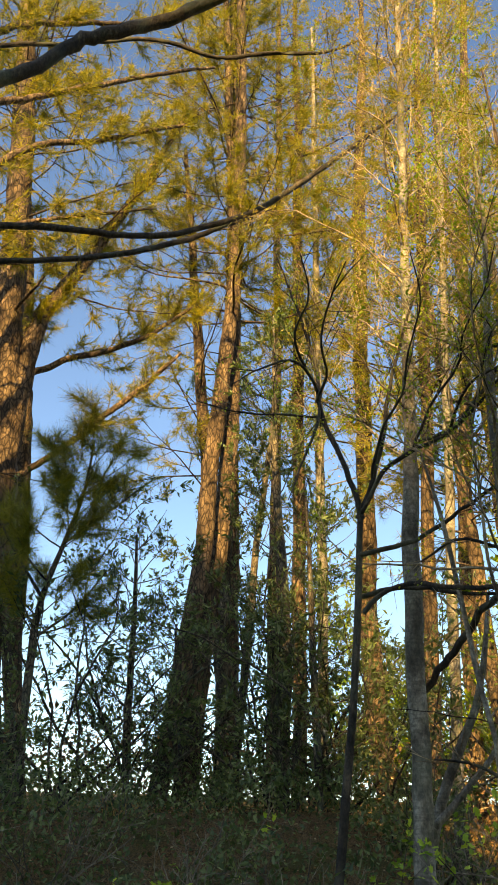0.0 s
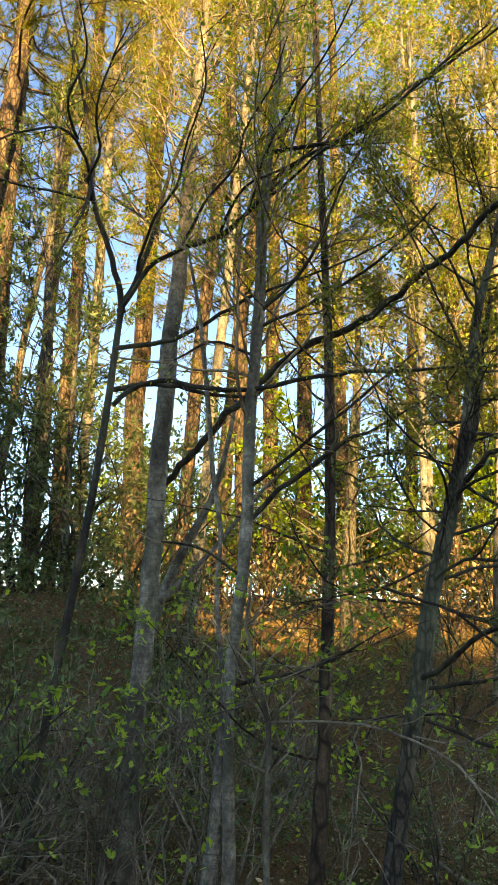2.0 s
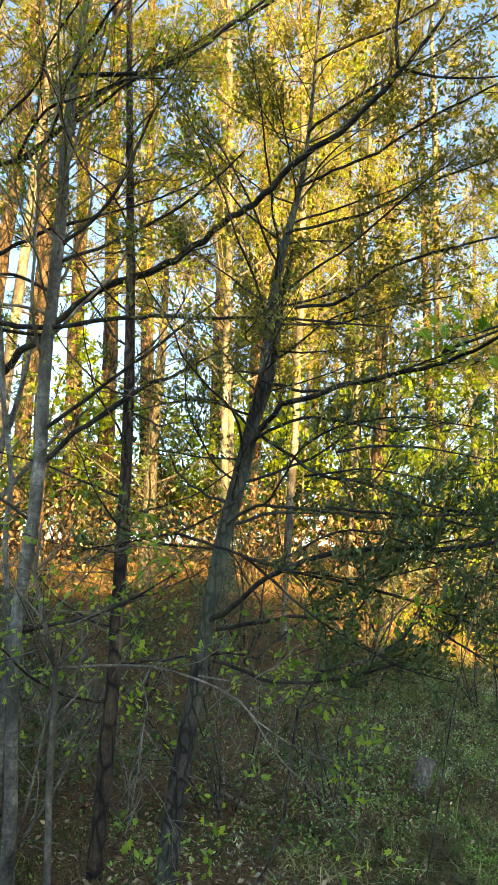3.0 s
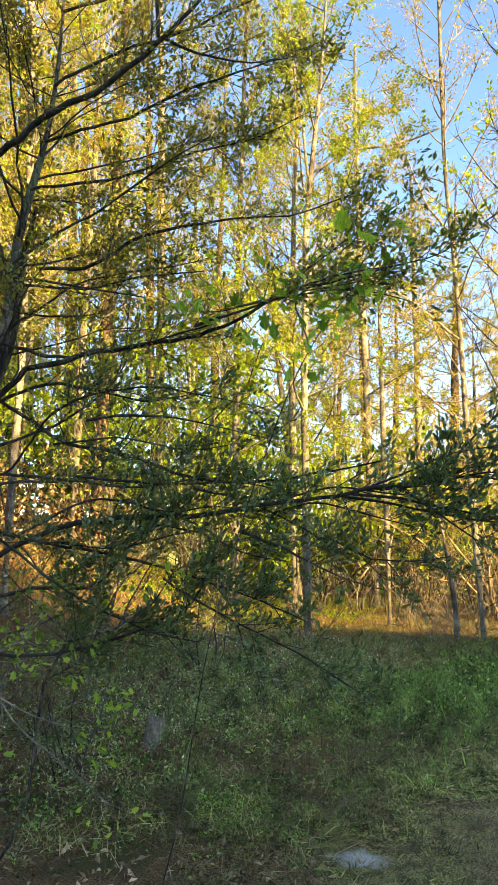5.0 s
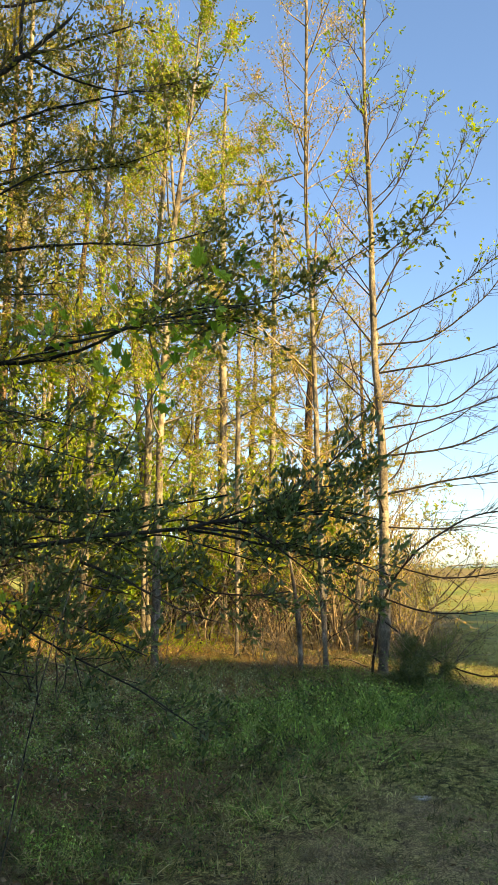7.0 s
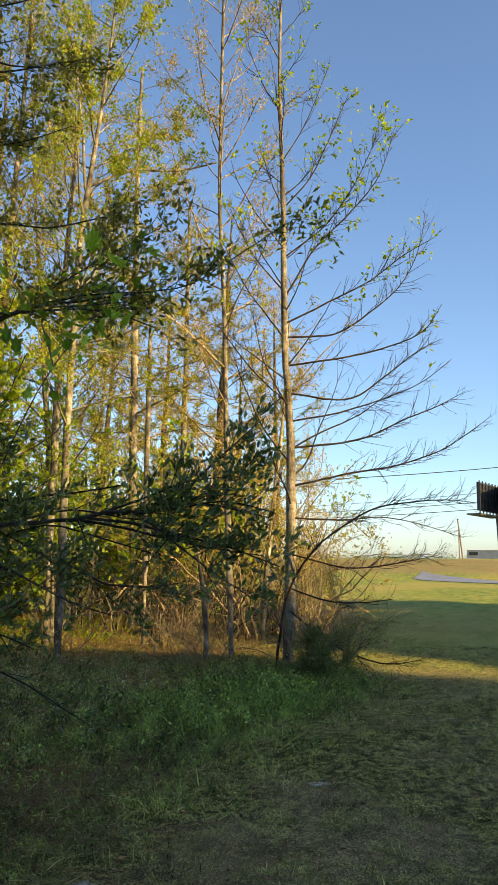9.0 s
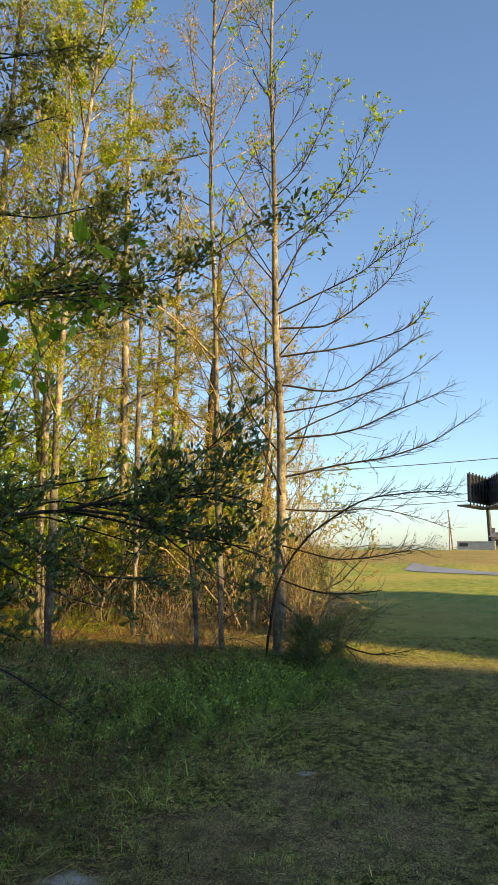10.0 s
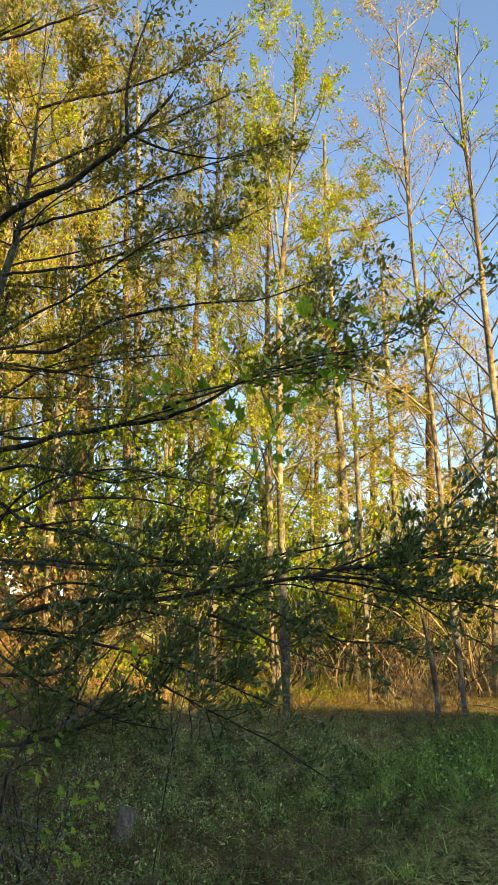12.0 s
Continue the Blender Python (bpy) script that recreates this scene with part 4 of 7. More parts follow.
# The drawn boughs of the next two trees take the shade-coloured bark.
tree("pale_trunked_tree", "grey smooth-barked tree, sunlit white in its upper half", [(1.58, 8.75, 1.24, 0.108), (1.59, 8.75, 1.79, 0.106), (1.62, 8.74, 2.60, 0.104), (1.64, 8.74, 3.67, 0.1), (1.66, 8.74, 4.66, 0.102), (1.74, 8.72, 5.90, 0.089), (1.79, 8.71, 7.12, 0.075), (1.85, 8.70, 8.67, 0.065), (1.94, 8.67, 11.13, 0.061), (2.03, 8.65, 13.55, 0.053), (2.10, 8.64, 15.30, 0.041), (2.20, 8.61, 17.26, 0.019)], GREY_BARK, 55,
     limbs=[[(1.76, 8.80, 3.15, 0.049), (2.18, 8.30, 3.69, 0.047), (2.72, 7.50, 4.23, 0.045), (3.28, 6.17, 4.62, 0.038), (3.53, 5.22, 4.87, 0.033), (3.68, 4.49, 5.05, 0.027), (3.74, 3.91, 5.24, 0.021), (3.82, 3.55, 5.48, 0.012)], [(3.73, 3.92, 5.25, 0.019), (3.72, 3.93, 5.62, 0.014), (3.78, 3.88, 6.02, 0.010), (3.87, 3.78, 6.42, 0.005)],
            [(3.75, 3.90, 5.25, 0.014), (3.95, 3.71, 5.14, 0.012), (4.19, 3.44, 5.09, 0.007), (4.37, 3.22, 5.13, 0.005)],
            [(1.75, 8.80, 6.10, 0.032), (2.19, 8.39, 6.07, 0.032), (2.40, 8.03, 6.32, 0.028), (2.62, 7.54, 6.54, 0.027), (2.98, 6.97, 6.69, 0.026), (3.44, 6.09, 6.89, 0.022), (3.81, 5.27, 6.93, 0.015), (4.09, 4.67, 7.03, 0.009)]],
     stems=[[(1.73, 9.11, 1.40, 0.068), (1.85, 9.09, 1.87, 0.060), (2.11, 9.03, 2.50, 0.052), (2.34, 8.98, 2.97, 0.044), (2.49, 8.94, 3.59, 0.032), (2.59, 8.91, 4.23, 0.019)], [(1.80, 8.99, 1.77, 0.043), (2.12, 8.93, 2.10, 0.035), (2.46, 8.84, 2.50, 0.030), (2.84, 8.73, 3.05, 0.022), (3.23, 8.60, 3.45, 0.012)]],
     auto=(56, 0.38, 0.97, 3.2, 1.2, 36, 0.5), twigs=[(6, 0.9, 0.0075), (6, 0.45, 0.005)], foliage=[("buds", "bud_foliage", "reddish opening buds", 7.0, 0.03, 3.4, 12)], limb_bark=TWIG_BARK, bough=SHADED_BOUGH_BARK, near=0.6)
tree("pale_trunked_tree", "slim grey-barked tree with two stems at its foot", [(1.87, 6.72, -0.90, 0.080), (1.93, 6.70, -0.09, 0.067), (1.96, 6.70, 0.57, 0.061), (2.01, 6.68, 1.36, 0.055), (2.07, 6.67, 1.99, 0.055), (2.09, 6.66, 2.75, 0.056), (2.10, 6.66, 3.53, 0.055), (2.13, 6.64, 4.34, 0.054), (2.14, 6.64, 5.49, 0.049), (2.18, 6.63, 6.24, 0.042), (2.23, 6.61, 6.95, 0.032), (2.28, 6.60, 7.60, 0.023), (2.26, 6.60, 9.35, 0.011)], GREY_BARK, 56,
     limbs=[[(2.14, 6.64, 4.29, 0.021), (2.53, 6.30, 4.46, 0.018), (3.08, 5.60, 4.87, 0.013), (3.24, 5.28, 5.09, 0.008)], [(2.12, 6.65, 4.01, 0.019), (1.76, 6.85, 4.18, 0.016), (1.42, 7.03, 4.00, 0.011)], [(2.03, 6.68, 1.04, 0.020), (2.45, 6.11, 1.22, 0.017), (2.65, 5.70, 1.39, 0.011), (2.79, 5.30, 1.59, 0.006)], [(2.09, 6.66, 1.95, 0.020), (1.75, 6.75, 2.20, 0.015), (1.37, 6.84, 2.25, 0.010)], [(2.12, 6.65, 2.49, 0.028), (2.52, 6.51, 2.90, 0.028), (2.89, 6.36, 3.20, 0.026), (3.21, 6.21, 3.37, 0.015), (3.57, 6.02, 3.64, 0.008)], [(2.11, 6.65, 2.77, 0.023), (2.42, 6.55, 3.07, 0.020), (2.93, 6.34, 3.52, 0.018), (3.48, 6.07, 4.07, 0.011)], [(2.14, 6.64, 4.46, 0.022), (2.29, 6.38, 4.61, 0.021), (2.50, 5.99, 4.98, 0.018), (2.54, 5.75, 5.30, 0.013), (2.71, 5.34, 5.76, 0.008)],
            [(2.16, 6.64, 6.17, 0.027), (2.38, 6.35, 6.04, 0.026), (2.65, 6.03, 5.99, 0.023), (2.93, 5.57, 6.08, 0.019), (3.20, 5.07, 6.28, 0.014), (3.41, 4.70, 6.45, 0.008)]],
     stems=[[(2.02, 6.58, -0.83, 0.063), (2.02, 6.58, -0.07, 0.056), (1.98, 6.59, 0.59, 0.045), (1.98, 6.59, 1.18, 0.030), (1.98, 6.59, 1.46, 0.017)]],
     auto=(44, 0.42, 0.97, 2.8, 1.0, 38, 0.5), twigs=[(6, 0.8, 0.0075), (6, 0.4, 0.005)], foliage=[("spring", "foliage", "small opening leaves", 3.0, 0.03, 3.0, 12)], limb_bark=TWIG_BARK, bough=SHADED_BOUGH_BARK, near=0.637)
tree("sapling", "thin twisting pale sapling", [(2.10, 7.28, 0.99, 0.025), (2.01, 7.30, 2.02, 0.024), (2.03, 7.30, 2.34, 0.025), (1.93, 7.32, 2.94, 0.025), (1.83, 7.35, 3.83, 0.026), (1.72, 7.37, 4.64, 0.021), (1.57, 7.41, 5.35, 0.012)], GREY_BARK, 57, auto=(8, 0.4, 0.95, 0.8, 0.4, 30, 0.4), twigs=[(4, 0.3, 0.003)], sides=6, near=0.62)
tree("slim_tree", "dark tree with ragged lower branches", [(4.99, 10.90, 0.29, 0.121), (5.00, 10.89, 1.26, 0.112), (5.04, 10.88, 2.78, 0.103), (5.11, 10.84, 4.55, 0.080), (5.13, 10.83, 5.84, 0.050), (5.15, 10.83, 7.39, 0.024)], DARK_BARK, 58,
     auto=(40, 0.15, 0.95, 2.8, 0.9, 10, 0.3), twigs=[(3, 0.7, 0.006), (4, 0.35, 0.003)], foliage=[("leather", "foliage", "dark evergreen leaves", 14.0, 0.09, 1.5, 12)])
tree("leaning_oak", "leaning evergreen oak with low leathery-leaved limbs", [(3.46, 6.64, -1.11, 0.098), (3.51, 6.62, -0.42, 0.087), (3.59, 6.58, 0.30, 0.081), (3.69, 6.52, 1.04, 0.076), (3.82, 6.45, 1.92, 0.079), (3.93, 6.39, 2.45, 0.076), (4.02, 6.33, 2.94, 0.070), (4.10, 6.28, 3.44, 0.054), (4.15, 6.25, 4.01, 0.048), (4.20, 6.21, 4.48, 0.045), (4.29, 6.16, 4.95, 0.039), (4.38, 6.09, 5.43, 0.030), (4.45, 6.04, 6.04, 0.022), (4.50, 6.00, 6.93, 0.015), (4.55, 5.96, 8.13, 0.008)], DARK_BARK, 59,
     stems=[[(4.08, 6.41, 2.96, 0.061), (4.18, 6.34, 3.27, 0.050), (4.26, 6.29, 3.81, 0.042), (4.29, 6.27, 4.28, 0.029), (4.39, 6.21, 4.81, 0.018)]],
     limbs=[[(4.00, 6.15, 2.96, 0.042), (4.04, 5.76, 3.14, 0.038), (4.18, 5.40, 3.18, 0.035), (4.26, 4.95, 3.19, 0.031), (4.37, 4.43, 3.20, 0.025), (4.44, 3.90, 3.24, 0.020), (4.50, 3.51, 3.38, 0.015), (4.51, 2.97, 3.39, 0.010), (4.55, 2.50, 3.42, 0.008), (4.59, 2.19, 3.45, 0.006), (4.59, 1.96, 3.56, 0.004)],
            [(4.48, 3.71, 3.30, 0.011), (4.52, 3.31, 3.51, 0.008), (4.62, 2.98, 3.72, 0.006), (4.77, 2.51, 3.98, 0.004)],
            [(3.83, 5.90, 1.48, 0.035), (4.24, 5.09, 1.74, 0.033), (4.33, 4.61, 1.77, 0.032), (4.41, 4.09, 1.78, 0.028), (4.57, 3.42, 1.84, 0.022), (4.62, 2.80, 1.94, 0.019), (4.64, 2.34, 2.00, 0.015), (4.72, 2.16, 2.21, 0.011), (4.71, 1.92, 2.38, 0.007), (4.69, 1.68, 2.55, 0.005)],
            [(4.63, 2.98, 1.91, 0.016), (4.65, 2.55, 1.87, 0.013), (4.71, 2.18, 1.78, 0.011), (4.74, 1.85, 1.69, 0.007), (4.72, 1.60, 1.60, 0.005)],
            [(3.70, 6.31, 1.09, 0.026), (4.13, 5.69, 1.20, 0.023), (4.33, 5.16, 1.28, 0.017), (4.37, 4.86, 1.56, 0.012), (4.46, 4.51, 1.79, 0.007)], [(3.62, 6.25, 0.83, 0.023), (3.88, 5.73, 0.69, 0.022), (4.27, 5.08, 0.79, 0.019), (4.46, 4.64, 0.96, 0.016), (4.54, 4.29, 1.16, 0.011), (4.55, 4.13, 1.46, 0.007)],
            [(4.27, 5.58, 2.44, 0.023), (4.43, 4.92, 2.27, 0.021), (4.58, 4.20, 2.05, 0.018), (4.78, 3.47, 2.06, 0.013), (4.92, 2.87, 2.16, 0.008)], [(4.05, 6.19, 3.39, 0.025), (4.27, 5.55, 3.24, 0.021), (4.22, 5.08, 3.21, 0.017), (4.23, 4.54, 3.19, 0.014), (4.29, 3.93, 3.22, 0.009)], [(3.95, 6.25, 2.76, 0.024), (4.18, 5.74, 2.99, 0.021), (4.34, 5.24, 2.89, 0.017), (4.43, 4.77, 2.77, 0.012), (4.51, 4.28, 2.77, 0.007)],
            [(3.79, 6.35, 2.02, 0.024), (3.87, 6.07, 2.16, 0.021), (4.15, 5.39, 2.12, 0.017), (4.34, 4.71, 2.03, 0.011), (4.45, 4.20, 2.09, 0.007)], [(4.12, 6.15, 4.18, 0.022), (4.23, 5.71, 4.34, 0.019), (4.29, 5.41, 4.44, 0.016), (4.40, 4.67, 4.68, 0.013), (4.45, 4.05, 4.84, 0.007)],
            [(4.09, 6.16, 3.98, 0.019), (4.39, 5.46, 3.85, 0.016), (4.51, 4.83, 3.86, 0.012), (4.56, 4.22, 3.78, 0.007)], [(3.96, 6.25, 2.93, 0.019), (3.63, 6.32, 3.20, 0.016), (3.28, 6.40, 3.14, 0.013), (2.89, 6.47, 3.01, 0.008)], [(3.83, 6.33, 2.23, 0.019), (3.42, 6.33, 2.00, 0.015), (2.93, 6.34, 1.85, 0.013), (2.49, 6.42, 1.76, 0.007)],
            [(4.32, 6.02, 5.39, 0.024), (4.64, 5.39, 5.53, 0.020), (4.94, 4.69, 5.72, 0.017), (5.13, 4.02, 5.79, 0.011), (5.25, 3.51, 5.84, 0.005)], [(4.39, 5.97, 5.99, 0.025), (4.68, 5.35, 6.21, 0.021), (4.96, 4.67, 6.33, 0.015), (5.11, 4.03, 6.43, 0.009)], [(4.24, 6.08, 4.91, 0.023), (4.59, 5.43, 4.93, 0.020), (4.93, 4.70, 5.07, 0.014), (5.19, 4.10, 5.16, 0.008), (5.28, 3.63, 5.27, 0.005)],
            [(4.44, 5.94, 6.75, 0.023), (4.80, 5.25, 6.87, 0.019), (5.11, 4.50, 6.99, 0.012), (5.30, 3.95, 7.21, 0.006)],
            [(4.66, 2.73, 1.94, 0.012), (4.66, 2.30, 1.96, 0.009), (4.71, 1.94, 2.01, 0.007), (4.72, 1.62, 1.93, 0.005)], [(4.65, 2.55, 1.91, 0.011), (4.68, 2.25, 1.71, 0.009), (4.69, 1.99, 1.53, 0.007), (4.67, 1.77, 1.41, 0.004)],
            [(4.67, 2.91, 1.93, 0.012), (4.65, 2.54, 2.04, 0.010), (4.69, 2.23, 2.15, 0.007), (4.75, 1.83, 2.18, 0.004)], [(3.79, 5.19, 1.59, 0.018), (4.19, 4.46, 1.43, 0.015), (4.47, 3.87, 1.22, 0.011), (4.63, 3.33, 1.03, 0.006)],
            [(4.21, 5.88, 4.09, 0.025), (4.33, 5.27, 3.99, 0.023), (4.65, 4.99, 4.28, 0.021), (5.09, 4.53, 4.47, 0.016), (5.53, 3.97, 4.53, 0.011), (5.81, 3.54, 4.68, 0.008)]],
     auto=(54, 0.32, 0.97, 2.6, 1.3, 16, 0.3), twigs=[(5.2, 0.52, 0.005), (5.5, 0.26, 0.0035)], dense=2.0, near=0.587, thin=0.7, limb_bark=SHADED_BOUGH_BARK,
     sprays=[[(2.50, 2.36, 2.54, 0.010), (2.58, 2.08, 2.59, 0.008), (2.61, 1.83, 2.64, 0.007), (2.63, 1.59, 2.65, 0.005), (2.67, 1.41, 2.65, 0.003)],
             [(2.53, 2.14, 2.59, 0.008), (2.62, 1.93, 2.61, 0.007), (2.65, 1.70, 2.60, 0.005), (2.70, 1.52, 2.56, 0.004), (2.72, 1.40, 2.51, 0.003)],
             [(2.62, 1.07, 2.71, 0.003), (2.59, 0.95, 2.75, 0.003), (2.57, 0.87, 2.78, 0.002)],
             [(2.83, 1.69, 1.80, 0.009), (2.82, 1.48, 1.81, 0.007), (2.79, 1.31, 1.84, 0.005), (2.78, 1.20, 1.87, 0.003)],
             [(2.75, 2.10, 1.71, 0.008), (2.80, 1.93, 1.75, 0.006), (2.88, 1.72, 1.70, 0.005), (2.92, 1.53, 1.64, 0.003)],
             [(2.39, 2.77, 1.79, 0.008), (2.53, 2.56, 1.72, 0.006), (2.65, 2.33, 1.74, 0.005), (2.76, 2.10, 1.68, 0.003)],
             [(2.59, 2.44, 1.82, 0.008), (2.69, 2.24, 1.77, 0.006), (2.79, 2.03, 1.67, 0.005), (2.84, 1.87, 1.56, 0.003)],
             [(2.25, 2.97, 1.60, 0.008), (2.42, 2.73, 1.57, 0.006), (2.57, 2.49, 1.63, 0.005), (2.65, 2.33, 1.65, 0.003)],
             [(2.83, 1.92, 1.62, 0.008), (2.89, 1.73, 1.52, 0.006), (2.93, 1.54, 1.50, 0.005), (2.96, 1.40, 1.52, 0.003)],
             [(2.29, 2.82, 2.24, 0.008), (2.44, 2.58, 2.28, 0.006), (2.59, 2.34, 2.23, 0.005), (2.70, 2.12, 2.17, 0.003)],
             [(2.22, 2.96, 2.04, 0.008), (2.40, 2.71, 2.06, 0.006), (2.56, 2.45, 2.00, 0.005), (2.67, 2.25, 2.02, 0.003)],
             [(2.77, 2.05, 1.77, 0.008), (2.84, 1.86, 1.81, 0.006), (2.91, 1.63, 1.78, 0.005), (2.95, 1.44, 1.75, 0.003)],
             [(2.55, 2.64, 1.67, 0.008), (2.66, 2.44, 1.62, 0.006), (2.71, 2.23, 1.53, 0.005), (2.78, 2.06, 1.50, 0.003)],
             [(2.83, 1.48, 1.83, 0.008), (2.82, 1.24, 1.82, 0.006), (2.84, 1.07, 1.79, 0.005), (2.82, 0.98, 1.77, 0.003)],
             [(2.78, 1.77, 1.76, 0.009), (2.83, 1.48, 1.70, 0.007), (2.84, 1.21, 1.65, 0.005), (2.86, 1.02, 1.63, 0.003)],
             [(2.68, 2.26, 1.63, 0.010), (2.75, 2.01, 1.53, 0.008), (2.78, 1.78, 1.43, 0.005), (2.81, 1.61, 1.39, 0.003)],
             [(2.33, 2.86, 2.14, 0.010), (2.48, 2.58, 2.16, 0.008), (2.58, 2.33, 2.10, 0.005), (2.66, 2.09, 2.03, 0.003)],
             [(2.31, 2.91, 1.89, 0.010), (2.54, 2.57, 1.86, 0.008), (2.68, 2.26, 1.85, 0.005), (2.75, 2.00, 1.79, 0.003)],
             [(2.31, 3.04, 1.39, 0.009), (2.41, 2.82, 1.28, 0.007), (2.53, 2.62, 1.19, 0.005), (2.63, 2.44, 1.15, 0.003)],
             [(2.54, 2.57, 1.43, 0.008), (2.67, 2.25, 1.24, 0.006), (2.75, 1.96, 1.11, 0.005), (2.77, 1.68, 0.97, 0.003)]],
     foliage=[("oak", "foliage", "leathery dark green leaves", 26.0, 0.04, (-0.3, 2.6), 12), ("oak", "low_foliage", "dense leathery leaves of the low limbs", 58.0, 0.037, (-0.3, 2.0), 12), ("bronze", "young_foliage", "small bronze young leaves", 44.0, 0.037, 2.7, 12)])
tree("pale_trunked_tree", "slim tree with a sunlit white trunk and hazy new leaves", [(10.76, 7.30, -0.14, 0.086), (10.76, 7.31, 0.88, 0.074), (10.76, 7.31, 2.25, 0.063), (10.76, 7.30, 4.14, 0.057), (10.79, 7.26, 5.50, 0.054), (10.83, 7.20, 7.31, 0.049), (10.87, 7.14, 7.93, 0.046), (10.98, 6.96, 9.71, 0.026), (11.05, 6.85, 11.34, 0.018), (11.10, 6.78, 12.67, 0.010)], GREY_BARK, 60,
     limbs=[[(10.85, 7.17, 7.88, 0.031), (11.20, 6.61, 8.21, 0.026), (11.62, 5.83, 8.31, 0.021), (11.90, 5.21, 8.49, 0.016)], [(10.84, 7.18, 7.82, 0.031), (10.79, 7.26, 8.87, 0.027), (10.72, 7.37, 9.94, 0.017)]],
     auto=(38, 0.3, 0.97, 2.8, 1.5, 28, 0.5), twigs=[(4, 0.8, 0.006), (4, 0.4, 0.0035)], foliage=[("spring", "foliage", "small yellow-green new leaves", 18.0, 0.065, 2.6, 12), ("buds", "bud_foliage", "tan opening buds", 14.0, 0.05, 2.6, 12)])
tree("slim_tree", "thin straight tree on the lit woods' edge", [(13.19, 7.13, -0.17, 0.059), (13.19, 7.14, 1.80, 0.054), (13.18, 7.15, 3.40, 0.049), (13.19, 7.15, 5.04, 0.044), (13.19, 7.13, 6.74, 0.023)], GREY_BARK, 61,
     auto=(22, 0.2, 0.97, 1.8, 0.7, 20, 0.4), twigs=[(3.5, 0.6, 0.005), (4, 0.3, 0.003)], foliage=[("buds", "bud_foliage", "tan opening buds", 16.0, 0.06, 1.5, 12)])
tree("young_tree", "slender tree with russet opening buds", [(11.85, 4.82, -0.20, 0.070), (11.82, 4.88, 1.30, 0.055), (11.80, 4.93, 3.09, 0.046), (11.79, 4.96, 4.47, 0.042), (11.77, 5.00, 5.90, 0.037), (11.74, 5.08, 7.57, 0.032), (11.74, 5.08, 9.40, 0.028), (11.75, 5.06, 10.98, 0.027), (11.75, 5.05, 12.27, 0.014)], GREY_BARK, 62,
     stems=[[(11.52, 5.10, -0.05, 0.064), (11.50, 5.14, 0.88, 0.045), (11.46, 5.21, 1.49, 0.027), (11.44, 5.28, 1.93, 0.014)]],
     auto=(44, 0.2, 0.97, 2.6, 1.7, 28, 0.5), twigs=[(4, 0.7, 0.006), (4, 0.35, 0.0035)], foliage=[("buds", "bud_foliage", "russet opening buds", 15.0, 0.05, 2.0, 12)], limb_bark=TWIG_BARK)
